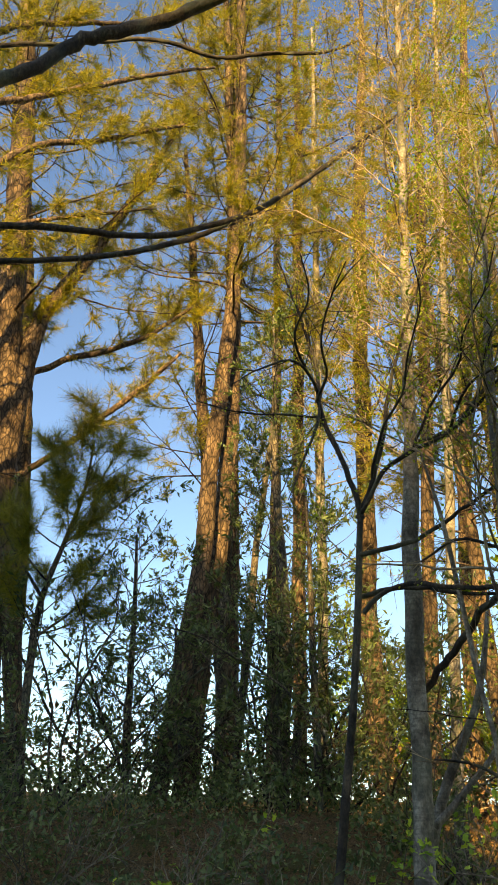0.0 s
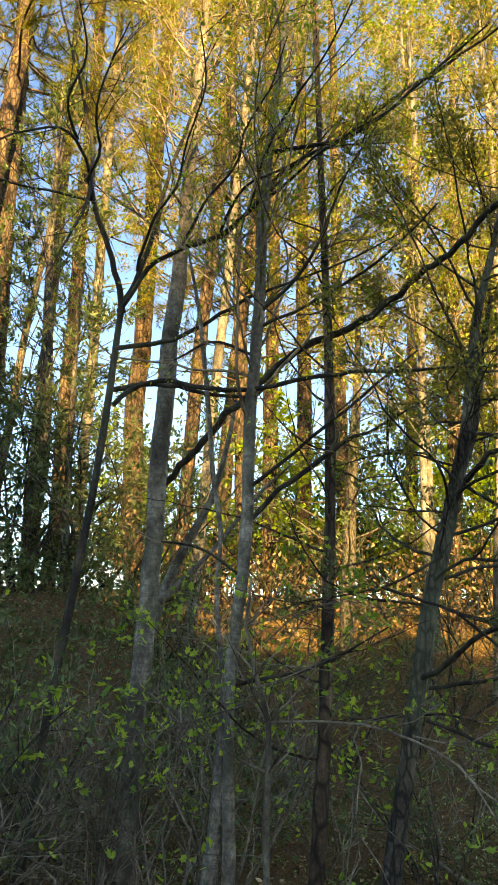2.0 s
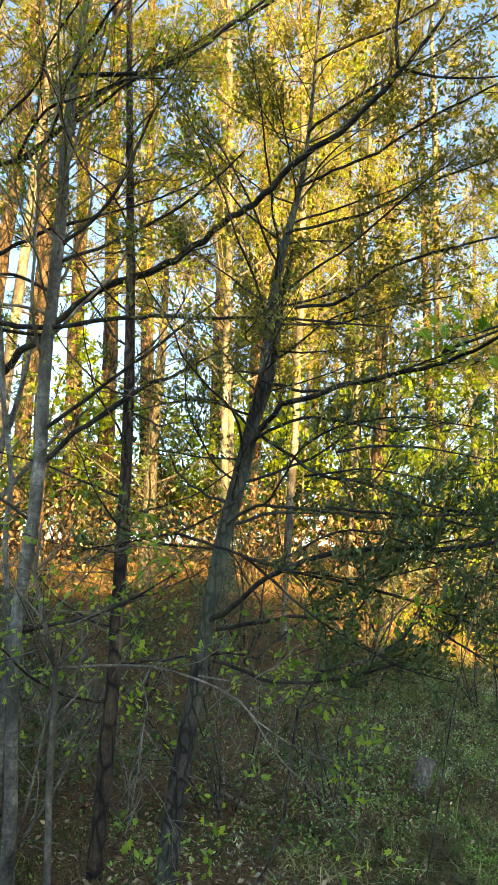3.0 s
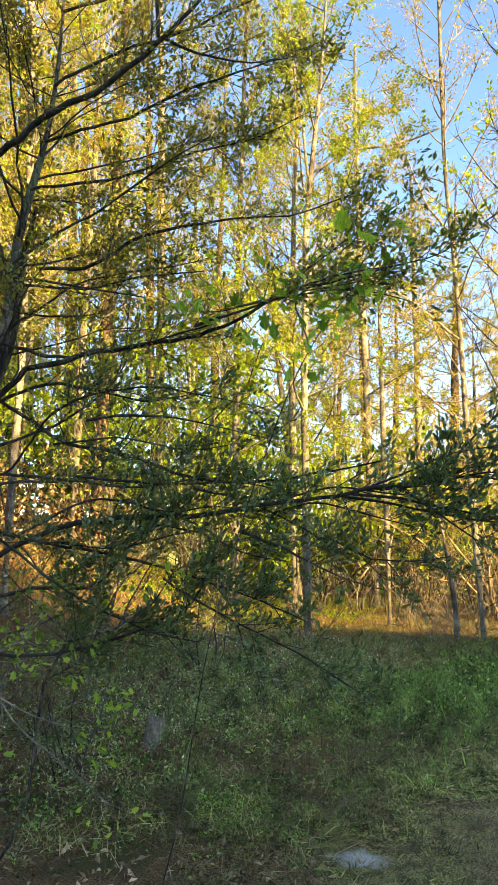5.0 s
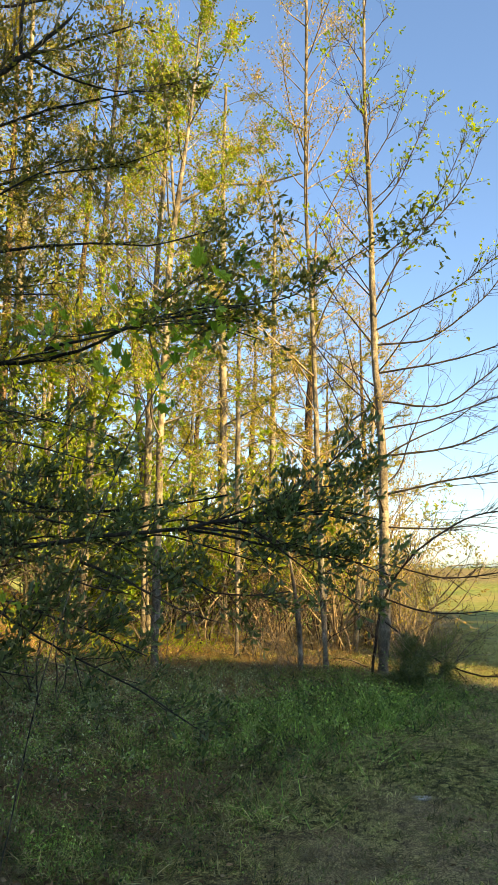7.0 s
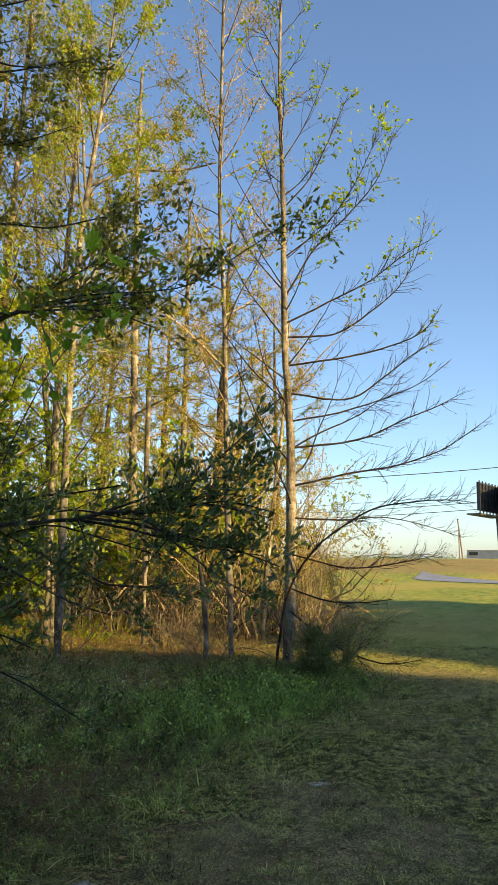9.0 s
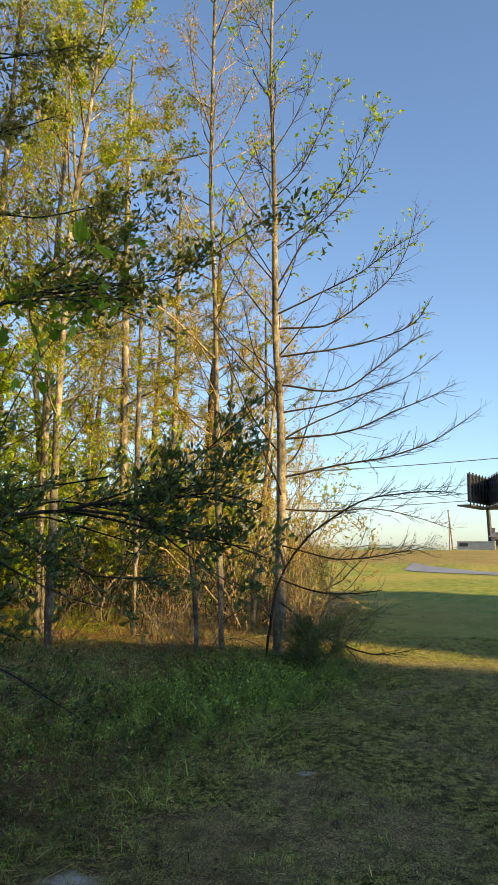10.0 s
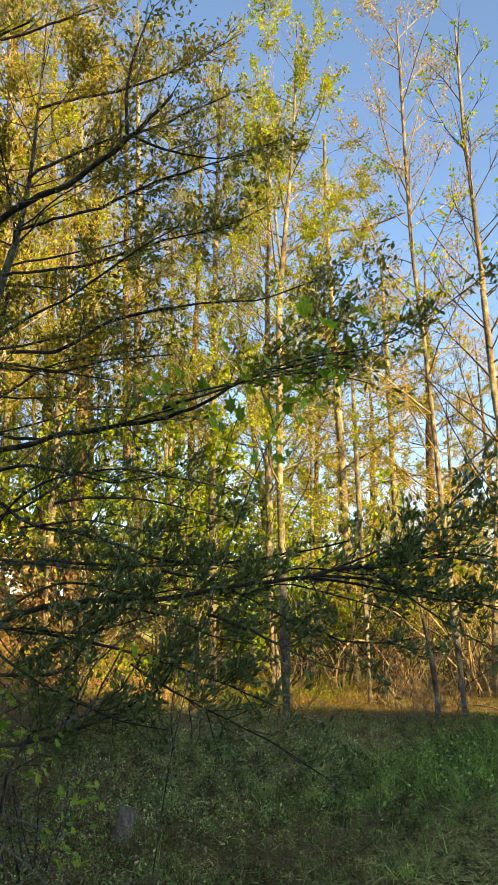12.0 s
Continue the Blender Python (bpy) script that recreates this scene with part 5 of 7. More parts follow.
tree("young_tree", "tall young tree with upswept bare branches and yellow-green tips", [(11.81, 3.87, -0.12, 0.111), (11.82, 3.84, 0.71, 0.096), (11.83, 3.81, 1.83, 0.085), (11.83, 3.81, 2.89, 0.075), (11.82, 3.84, 3.89, 0.062), (11.80, 3.90, 5.00, 0.055), (11.79, 3.93, 5.94, 0.053), (11.79, 3.94, 7.10, 0.046), (11.78, 3.98, 8.29, 0.036), (11.77, 4.01, 9.61, 0.030), (11.77, 3.99, 10.97, 0.022), (11.77, 3.99, 11.61, 0.014)], GREY_BARK, 63,
     limbs=[[(11.67, 3.97, -0.11, 0.032), (11.68, 3.96, 0.55, 0.032), (11.72, 3.84, 1.14, 0.029), (11.53, 3.44, 1.70, 0.023), (11.36, 2.95, 2.07, 0.020), (11.18, 2.40, 2.34, 0.017), (11.08, 1.89, 2.42, 0.014), (10.97, 1.26, 2.43, 0.009), (10.90, 0.99, 2.39, 0.005)],
            [(11.80, 3.92, 5.85, 0.023), (11.95, 3.42, 6.70, 0.019), (12.10, 2.85, 7.31, 0.015), (12.20, 2.44, 7.85, 0.010), (12.25, 2.17, 8.62, 0.006)], [(11.81, 3.89, 5.42, 0.023), (11.98, 3.31, 5.72, 0.021), (12.16, 2.63, 6.06, 0.016), (12.27, 2.05, 6.49, 0.011), (12.34, 1.56, 6.76, 0.006)],
            [(11.82, 3.87, 5.18, 0.025), (12.03, 3.15, 5.23, 0.021), (12.17, 2.57, 5.59, 0.017), (12.26, 2.12, 5.99, 0.012), (12.31, 1.77, 6.75, 0.008), (12.32, 1.71, 7.16, 0.005)], [(11.82, 3.87, 4.71, 0.025), (12.06, 3.04, 4.82, 0.021), (12.21, 2.36, 4.97, 0.017), (12.32, 1.74, 5.25, 0.011), (12.35, 1.49, 5.63, 0.006)],
            [(11.83, 3.83, 4.25, 0.024), (12.09, 2.93, 4.17, 0.021), (12.22, 2.32, 4.56, 0.016), (12.30, 1.86, 4.90, 0.011), (12.35, 1.51, 5.07, 0.006)], [(11.83, 3.81, 3.80, 0.023), (12.04, 3.12, 3.93, 0.019), (12.20, 2.42, 4.14, 0.014), (12.31, 1.80, 4.40, 0.009), (12.37, 1.36, 4.74, 0.005)],
            [(11.84, 3.80, 3.37, 0.025), (12.14, 2.72, 3.53, 0.021), (12.26, 2.11, 3.80, 0.016), (12.34, 1.55, 4.02, 0.011), (12.38, 1.26, 4.17, 0.005)], [(11.84, 3.80, 2.76, 0.027), (12.10, 2.89, 2.96, 0.022), (12.25, 2.17, 3.09, 0.018), (12.35, 1.51, 3.33, 0.013), (12.41, 0.88, 3.75, 0.005)],
            [(11.79, 3.93, 6.52, 0.019), (12.00, 3.27, 7.10, 0.016), (12.12, 2.77, 7.86, 0.012), (12.19, 2.48, 8.54, 0.007), (12.21, 2.35, 9.14, 0.005)], [(11.79, 3.94, 7.40, 0.018), (11.92, 3.54, 7.89, 0.015), (12.01, 3.22, 8.58, 0.012), (12.09, 2.89, 9.38, 0.006)], [(11.78, 3.97, 8.19, 0.015), (11.89, 3.63, 8.79, 0.012), (11.97, 3.35, 9.50, 0.008), (12.02, 3.18, 10.01, 0.005)],
            [(11.83, 3.81, 2.27, 0.020), (12.04, 3.13, 2.23, 0.018), (12.19, 2.44, 2.27, 0.013), (12.31, 1.77, 2.13, 0.009), (12.38, 1.27, 1.96, 0.005)], [(11.74, 3.78, 1.70, 0.020), (11.68, 2.89, 1.50, 0.017), (11.63, 2.22, 1.56, 0.013), (11.53, 1.57, 1.69, 0.006)],
            [(11.73, 3.80, 1.18, 0.022), (11.69, 3.24, 1.01, 0.019), (11.65, 2.61, 1.00, 0.014), (11.63, 2.23, 1.06, 0.007)], [(11.73, 3.81, 0.84, 0.022), (11.67, 2.95, 0.30, 0.018), (11.60, 2.34, 0.15, 0.014), (11.50, 1.80, 0.24, 0.006)],
            [(11.82, 3.85, 4.07, 0.020), (11.62, 4.40, 4.62, 0.016), (11.41, 4.92, 5.36, 0.009)], [(11.79, 3.93, 5.94, 0.019), (11.62, 4.42, 6.61, 0.014), (11.48, 4.77, 7.38, 0.007)]],
     auto=(34, 0.2, 0.97, 2.2, 0.8, 32, 0.6), twigs=[(7.0, 0.6, 0.006), (6.5, 0.24, 0.004)], dense=2.2, limb_bark=BROWN_TWIGS,
     foliage=[("tip_spring", "foliage", "yellow-green tip leaves", 0.42, 0.085, 6.4, 12)], thin=0.7)
tree("slim_tree", "pale slim tree with hazy tan buds", [(15.06, 5.49, -0.48, 0.070), (15.08, 5.45, 0.78, 0.059), (15.13, 5.30, 2.46, 0.050), (15.17, 5.19, 3.61, 0.042), (15.20, 5.09, 4.55, 0.033), (15.24, 4.98, 6.47, 0.019)], GREY_BARK, 64,
     auto=(22, 0.2, 0.97, 1.9, 0.7, 25, 0.4), twigs=[(3.5, 0.6, 0.005), (4, 0.3, 0.003)], foliage=[("buds", "bud_foliage", "tan opening buds", 16.0, 0.065, 1.5, 12)])
for k, (t0, label) in enumerate((
    ([(2.83, 11.55, 2.06, 0.086), (2.94, 11.52, 4.08, 0.083), (3.09, 11.48, 6.75, 0.075), (3.25, 11.43, 10.02, 0.063), (3.47, 11.36, 14.08, 0.056), (3.71, 11.28, 18.30, 0.044), (3.88, 11.23, 21.32, 0.025)], "slim grey tree with dense golden twigs"),
    ([(5.30, 9.04, 1.98, 0.053), (5.26, 9.07, 3.90, 0.050), (5.25, 9.07, 6.32, 0.049), (5.21, 9.10, 8.55, 0.045), (5.13, 9.14, 10.40, 0.034), (5.09, 9.16, 12.27, 0.021)], "slim grey tree with criss-crossing sunlit twigs"),
    ([(6.28, 9.01, 2.02, 0.055), (6.36, 8.96, 3.99, 0.052), (6.40, 8.93, 6.46, 0.052), (6.38, 8.94, 8.74, 0.047), (6.31, 9.00, 10.63, 0.036), (6.28, 9.02, 12.54, 0.022)], "slim grey tree with tangled sunlit twigs"),
    ([(1.35, 14.84, 2.30, 0.107), (1.36, 14.84, 4.71, 0.099), (1.35, 14.84, 8.16, 0.094), (1.33, 14.85, 12.40, 0.079), (1.33, 14.84, 17.73, 0.063), (1.31, 14.85, 22.12, 0.036)], "slim grey tree with many fine twigs"),
    ([(6.66, 11.16, 1.55, 0.074), (6.58, 11.21, 3.85, 0.071), (6.49, 11.26, 6.32, 0.059), (6.37, 11.33, 9.18, 0.048), (6.26, 11.38, 11.92, 0.036), (6.20, 11.42, 13.85, 0.019)], "slim tree with fine sunlit twigs"),
    ([(8.85, 10.86, 1.51, 0.080), (8.92, 10.80, 3.53, 0.076), (8.99, 10.74, 6.07, 0.063), (9.09, 10.66, 8.78, 0.051), (9.19, 10.57, 11.42, 0.037), (9.26, 10.52, 13.37, 0.020)], "slim tree with pale sunlit twigs"),
    ([(11.62, 9.51, 0.59, 0.086), (11.65, 9.47, 2.90, 0.075), (11.69, 9.42, 5.66, 0.067), (11.74, 9.35, 8.55, 0.053), (11.80, 9.27, 11.35, 0.038), (11.84, 9.22, 13.37, 0.020)], "slim pale tree among the understory"),
    ([(12.30, 8.61, 0.25, 0.086), (12.29, 8.63, 2.36, 0.075), (12.31, 8.61, 4.99, 0.066), (12.36, 8.53, 7.76, 0.052), (12.44, 8.41, 10.69, 0.038), (12.51, 8.32, 12.54, 0.020)], "slim pale tree with upswept twigs"),
)):
    tree("slim_tree", label, t0, GREY_BARK, 80 + k, auto=(44, 0.28, 0.97, 2.6, 1.1, 35, 0.5), twigs=[(5.5, 0.9, 0.007), (5, 0.45, 0.0045)],
         foliage=[("buds", "bud_foliage", "tan opening buds", 7.0, 0.06, 3.0, 12), ("spring", "foliage", "small new leaves", 4.5, 0.066, 3.0, 12)], sides=8)
tree("leafy_sapling", "leaning grey sapling with drooping twigs and fresh lobed leaves", [(1.44, 3.95, 0.10, 0.022), (1.42, 3.95, 0.64, 0.018), (1.41, 3.93, 1.10, 0.014), (1.28, 3.95, 1.54, 0.010), (1.28, 3.89, 1.80, 0.006)], DEAD_WOOD, 91,
     limbs=[[(1.41, 3.93, 1.09, 0.014), (1.61, 3.75, 1.11, 0.012), (1.82, 3.55, 1.11, 0.011), (1.94, 3.42, 1.07, 0.009), (2.08, 3.27, 0.99, 0.008), (2.16, 3.06, 0.78, 0.006), (2.23, 2.85, 0.65, 0.005), (2.29, 2.60, 0.50, 0.003)],
            [(1.95, 3.43, 1.09, 0.008), (2.12, 3.26, 1.08, 0.006), (2.23, 3.18, 1.15, 0.005), (2.31, 3.10, 1.27, 0.003)],
            [(1.72, 3.59, 1.07, 0.007), (1.73, 3.51, 0.95, 0.006), (1.66, 3.44, 0.75, 0.005), (1.67, 3.39, 0.63, 0.004), (1.58, 3.35, 0.49, 0.003)],
            [(1.68, 3.42, 0.67, 0.005), (1.74, 3.33, 0.56, 0.004), (1.77, 3.26, 0.45, 0.003)],
            [(2.08, 3.27, 0.99, 0.007), (2.13, 3.11, 0.89, 0.006), (2.24, 2.95, 0.81, 0.004), (2.34, 2.80, 0.77, 0.003)],
            [(1.28, 3.88, 1.25, 0.009), (1.40, 3.80, 1.30, 0.007), (1.58, 3.68, 1.40, 0.005), (1.71, 3.58, 1.48, 0.003)],
            [(1.32, 3.88, 1.38, 0.007), (1.55, 3.74, 1.37, 0.005), (1.70, 3.63, 1.36, 0.003)],
            [(1.29, 3.90, 1.57, 0.008), (1.46, 3.73, 1.63, 0.005), (1.71, 3.57, 1.72, 0.003)],
            [(1.30, 3.87, 1.19, 0.008), (0.96, 3.85, 1.10, 0.005), (0.63, 3.80, 1.03, 0.003)],
            [(1.29, 3.89, 1.43, 0.008), (0.99, 3.87, 1.49, 0.005), (0.71, 3.87, 1.51, 0.003)],
            [(1.33, 3.86, 1.46, 0.007), (1.50, 3.61, 1.66, 0.004), (1.67, 3.48, 1.70, 0.003), (1.80, 3.37, 1.64, 0.002)]],
     auto=(14, 0.4, 0.98, 0.7, 0.4, 20, 0.2), twigs=[(7, 0.4, 0.005), (6, 0.18, 0.003)], dense=1.6, foliage=[("tip_lobed", "foliage", "fresh lobed leaves", 0.8, 0.048, 0.0, 1), ("tip_lobed", "tip_foliage", "small fresh leaves", 0.5, 0.04, 0.0, 2)], sides=7, thin=0.6)
tree("tulip_sapling", "slender sapling with broad fresh green leaves at its top", [(4.39, 4.40, -0.47, 0.006), (4.56, 4.23, 0.85, 0.005), (4.81, 3.93, 2.14, 0.005), (5.11, 3.52, 3.27, 0.005), (5.31, 3.20, 3.73, 0.005), (5.45, 2.96, 3.96, 0.004)], DARK_BARK, 90,
     auto=(9, 0.72, 0.98, 0.7, 0.4, 25, 0.3), twigs=[(5, 0.35, 0.004), (4, 0.2, 0.003)], foliage=[("lobed", "foliage", "broad lobed leaves", 13.0, 0.066, 2.0, 12)], sides=6, near=0.5,
     sprays=[[(2.64, 1.88, 2.62, 0.004), (2.64, 1.70, 2.62, 0.003), (2.66, 1.52, 2.62, 0.002)], [(2.60, 2.05, 2.62, 0.004), (2.57, 2.25, 2.60, 0.003), (2.52, 2.42, 2.62, 0.002)]])
tree("leafy_sapling", "thin dark sapling with fresh lobed leaves at its top", [(2.18, 3.10, 0.35, 0.007), (2.30, 2.90, 1.17, 0.006), (2.45, 2.64, 1.25, 0.005), (2.49, 2.55, 1.36, 0.004), (2.52, 2.45, 1.51, 0.003)], DARK_BARK, 92,
     auto=(9, 0.5, 0.98, 0.3, 0.2, 30, 0.2), twigs=[(9, 0.14, 0.003), (5, 0.1, 0.002)], foliage=[("tip_lobed", "foliage", "fresh lobed leaves", 0.8, 0.05, 0.0, 1)], sides=6)
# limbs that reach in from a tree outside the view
tree("overhanging_tree", "tree whose shade-coloured boughs reach overhead", [(-3.30, 4.41, 1.49, 0.118), (-3.63, 4.16, 2.87, 0.113), (-3.96, 3.87, 4.56, 0.111), (-4.28, 3.52, 6.70, 0.107), (-4.59, 3.14, 8.77, 0.064)], SHADED_BOUGH_BARK, 65,
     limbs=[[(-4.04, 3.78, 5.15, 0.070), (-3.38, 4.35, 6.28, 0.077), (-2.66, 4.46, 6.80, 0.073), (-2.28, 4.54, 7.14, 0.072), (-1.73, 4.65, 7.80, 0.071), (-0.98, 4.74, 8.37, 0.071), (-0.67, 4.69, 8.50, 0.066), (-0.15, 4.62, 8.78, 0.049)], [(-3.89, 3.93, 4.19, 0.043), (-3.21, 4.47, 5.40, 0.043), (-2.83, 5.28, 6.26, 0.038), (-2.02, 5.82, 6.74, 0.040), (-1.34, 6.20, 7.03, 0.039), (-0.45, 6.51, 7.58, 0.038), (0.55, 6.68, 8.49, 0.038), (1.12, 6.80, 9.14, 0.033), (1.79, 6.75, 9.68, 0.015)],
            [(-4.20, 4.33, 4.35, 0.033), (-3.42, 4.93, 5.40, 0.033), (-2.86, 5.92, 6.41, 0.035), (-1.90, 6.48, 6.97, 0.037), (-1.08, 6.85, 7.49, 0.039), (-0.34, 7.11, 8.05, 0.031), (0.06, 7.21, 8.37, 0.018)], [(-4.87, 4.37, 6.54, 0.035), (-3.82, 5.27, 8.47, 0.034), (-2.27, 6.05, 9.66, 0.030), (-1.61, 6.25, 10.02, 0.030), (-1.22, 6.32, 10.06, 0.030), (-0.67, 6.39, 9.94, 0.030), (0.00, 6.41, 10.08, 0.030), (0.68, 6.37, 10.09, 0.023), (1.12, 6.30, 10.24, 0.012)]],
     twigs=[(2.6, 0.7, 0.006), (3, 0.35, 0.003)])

# ---- evergreen shrubs ----
def shrub(name, label, x, y, height, spread, seed, kind, size, density, stems=7, category="shrub", bark=None):
    rng = np.random.default_rng(seed)
    z = float(ground_z(x, y))
    root = tagged(new(name), label, category, GROUPS.get(name, ""))
    root.location = (x, y, z)
    bark = bark or DARK_BARK
    s, all_twigs = Soup(), []
    for k in range(stems):
        a = rng.uniform(0, 6.28)
        thicket = name == "stick_thicket"
        e = rng.uniform(0.9, 1.45) if kind else rng.uniform(1.15 if thicket else 0.5, 1.5 if thicket else 1.4)
        foot = 0.5 if thicket else 0.08
        d = np.array([math.cos(a) * math.cos(e), math.sin(a) * math.cos(e), math.sin(e)])
        st = grow((x + rng.normal(0, foot), y + rng.normal(0, foot), z - 0.05), d, height * rng.uniform(0.6, 1.05), 0.003 + 0.0042 * height, rng, 0.1, 0.15, 0.2, 0.25)
        st_soup = Soup()
        tube(st_soup, st, 6)
        part("stem", st_soup.mesh("stem", bark, (x, y, z)), root)
        l2 = forks(st, rng, 5.0 if kind else 7.0, spread, 0.005, 0.1, (0.5, 1.3), 0.1, 0.18, 0.45 if height > 2.5 else 0.15)
        l3 = [t for b in l2 for t in forks(b, rng, 5.0 if kind else 3.0, 0.3, 0.003, 0.15, seg=0.2)]
        for b in l2 + (l3 if not kind or height < 1 else []):
            tube(s, b, 3)
        all_twigs += l2 + l3
    part("branchwork", s.mesh("branchwork", bark, (x, y, z)), root, kind="stuff")
    if kind and density:
        ps, ds = spots(all_twigs, rng, density, 0.15)
        if name == "understory_tree" and height > 5:
            up = ps[:, 2] > z + height * rng.normal(0.32, 0.08, len(ps))
            ps, ds = ps[up], ds[up]
        f = Soup()
        mats = {"leather": LEATHER, "spring": SPRING, "lobed": LOBED, "needles": LEATHER, "weeds": WEEDS, "buds": BUDS}
        if kind == "lobed":
            ps, ds = tips(all_twigs)
            keep = (rng.uniform(0, 1, len(ps)) < density) & (ps[:, 2] > z + height * rng.normal(0.55, 0.15, len(ps)))
            star_leaves(f, ps[keep], ds[keep], rng, 4, size, 0.03)
        elif kind == "needles":
            needles(f, ps, ds, rng, 22, size, 0.005)
        else:
            leaves(f, ps, ds, rng, 2, size, size * (0.34 if kind == "leather" else 0.55), 0.9, 0.1, 0.02)
        part("foliage", f.mesh("foliage", mats[kind], (x, y, z), False), root, kind="stuff")
    return root


for k, (x, y, h, sp) in enumerate(((-2.2, 9.6, 3.6, 1.0), (-1.4, 10.2, 3.9, 1.0), (-3.0, 10.6, 3.4, 1.0), (0.4, 9.8, 3.8, 0.9), (1.0, 10.4, 4.2, 1.0), (1.6, 9.6, 3.2, 0.9), (-0.5, 11.5, 3.0, 0.8), (*(0.21, 10.16, 1.84)[:2], 3.6, 0.9), (*(0.85, 10.53, 1.88)[:2], 3.4, 0.9))):
    shrub("evergreen_shrub", "tall evergreen shrub with narrow dark leaves on the bank", x, y, h * 1.15, sp, 100 + k, "leather", 0.11, 8.5, 6)
for k, (x, y, h, sp) in enumerate(((6.2, 7.2, 3.0, 1.1), (7.2, 8.4, 3.6, 1.1), (5.4, 8.6, 3.2, 1.0), (6.8, 6.0, 1.6, 0.9), (0.1, 4.7, 1.7, 0.5), (-0.5, 5.0, 1.6, 0.5), (3.5, 4.4, 1.1, 0.5), (3.5, 7.7, 1.7, 0.8), (4.6, 8.1, 1.9, 0.9), (2.5, 8.2, 1.8, 0.8), (2.9, 4.9, 1.3, 0.6), (1.8, 8.6, 1.9, 0.8), (3.0, 9.0, 2.1, 0.9), (4.0, 9.4, 2.1, 0.9), (2.2, 9.9, 2.2, 0.9))):
    shrub("evergreen_shrub", "loose evergreen shrub in the shade of the oak", x, y, h, sp, 120 + k, "leather", 0.07, 9.0, 6)
for k, (x, y, h, sp) in enumerate(((9.5, 13.5, 6.8, 1.4), (12.0, 14.0, 7.4, 1.5), (8.0, 15.0, 7.0, 1.4), (11.0, 17.5, 8.1, 1.6), (14.5, 13.0, 6.2, 1.3), (6.0, 16.0, 6.2, 1.3), (15.5, 10.5, 5.7, 1.2), (17.0, 15.0, 7.4, 1.5), (13.5, 19.5, 8.8, 1.6), (18.5, 9.0, 6.2, 1.3), (21.0, 10.5, 6.8, 1.4), (24.0, 9.5, 6.8, 1.5), (20.0, 17.0, 8.8, 1.6), (25.0, 14.5, 8.1, 1.6), (30.0, 13.0, 8.1, 1.7), (17.5, 22.0, 9.5, 1.7), (10.0, 21.0, 8.8, 1.7), (7.0, 20.0, 7.4, 1.6), (23.0, 21.0, 9.5, 1.8), (29.0, 19.0, 9.5, 1.8), (4.5, 19.0, 6.8, 1.5), (8.4, 9.4, 6.0, 1.2), (9.6, 8.3, 5.6, 1.1), (10.6, 9.8, 6.6, 1.3), (11.8, 10.8, 6.8, 1.3), (14.6, 8.6, 5.4, 1.1))):
    shrub("understory_tree", "sunlit young understory tree with bright new leaves", x, y, h, sp, 140 + k, "spring", 0.14 if math.hypot(x, y) > 15 else 0.085, (7.5 if math.hypot(x, y) > 21 else 12.0) if x < 1.2 * y else 9.0, 5, "tree", DARK_BARK)
for k, (x, y, h, sp) in enumerate(((2.6, 5.9, 1.5, 0.8), (3.3, 5.6, 1.2, 0.8), (1.6, 5.6, 1.5, 0.7), (0.7, 5.6, 1.3, 0.6), (4.3, 6.2, 1.2, 0.7), (0.2, 5.9, 1.0, 0.6), (-0.8, 6.4, 1.0, 0.6), (1.2, 4.9, 1.6, 0.7), (2.3, 5.0, 1.0, 0.6), (0.9, 5.3, 1.5, 0.6), (1.5, 5.1, 1.7, 0.6), (-0.2, 5.4, 1.3, 0.5), (-0.6, 4.8, 1.2, 0.5), (1.35, 4.6, 1.7, 0.6), (0.9, 4.4, 1.1, 0.5), (1.9, 5.6, 1.7, 0.7), (2.5, 6.6, 1.9, 0.8), (1.9, 6.6, 2.0, 0.8), (0.4, 6.1, 1.4, 0.6))):
    shrub("leafy_sapling", "low sapling with fresh lobed green leaves", x, y, h, sp, 160 + k, "lobed", 0.055, 0.3 if x < 1.0 else 0.62, 5, "sapling", DEAD_WOOD)
for k, (x, y, h, sp) in enumerate(((0.6, 6.4, 1.5, 0.8), (1.6, 6.9, 1.6, 0.8), (-0.6, 7.2, 1.5, 0.8), (2.8, 7.2, 1.2, 0.8), (-1.8, 7.8, 1.4, 0.8), (-2.8, 8.4, 1.4, 0.8), (0.2, 5.6, 1.2, 0.7), (-0.9, 6.2, 1.1, 0.7), (4.6, 7.2, 1.3, 0.9), (1.1, 5.7, 1.2, 0.7), (-0.3, 5.5, 1.0, 0.7), (0.6, 5.2, 0.9, 0.6), (-1.6, 6.6, 1.2, 0.8), (-0.9, 4.9, 1.4, 0.7), (-0.1, 4.6, 1.4, 0.7), (0.7, 4.6, 1.3, 0.6), (-1.6, 5.6, 1.4, 0.7), (0.3, 5.0, 1.5, 0.7), (13.2, 3.9, 1.8, 1.0))):
    shrub("bare_shrub", "tangled leafless grey shrub", x, y, h, sp, 180 + k, "", 0, 0, 8, "shrub", DEAD_WOOD)

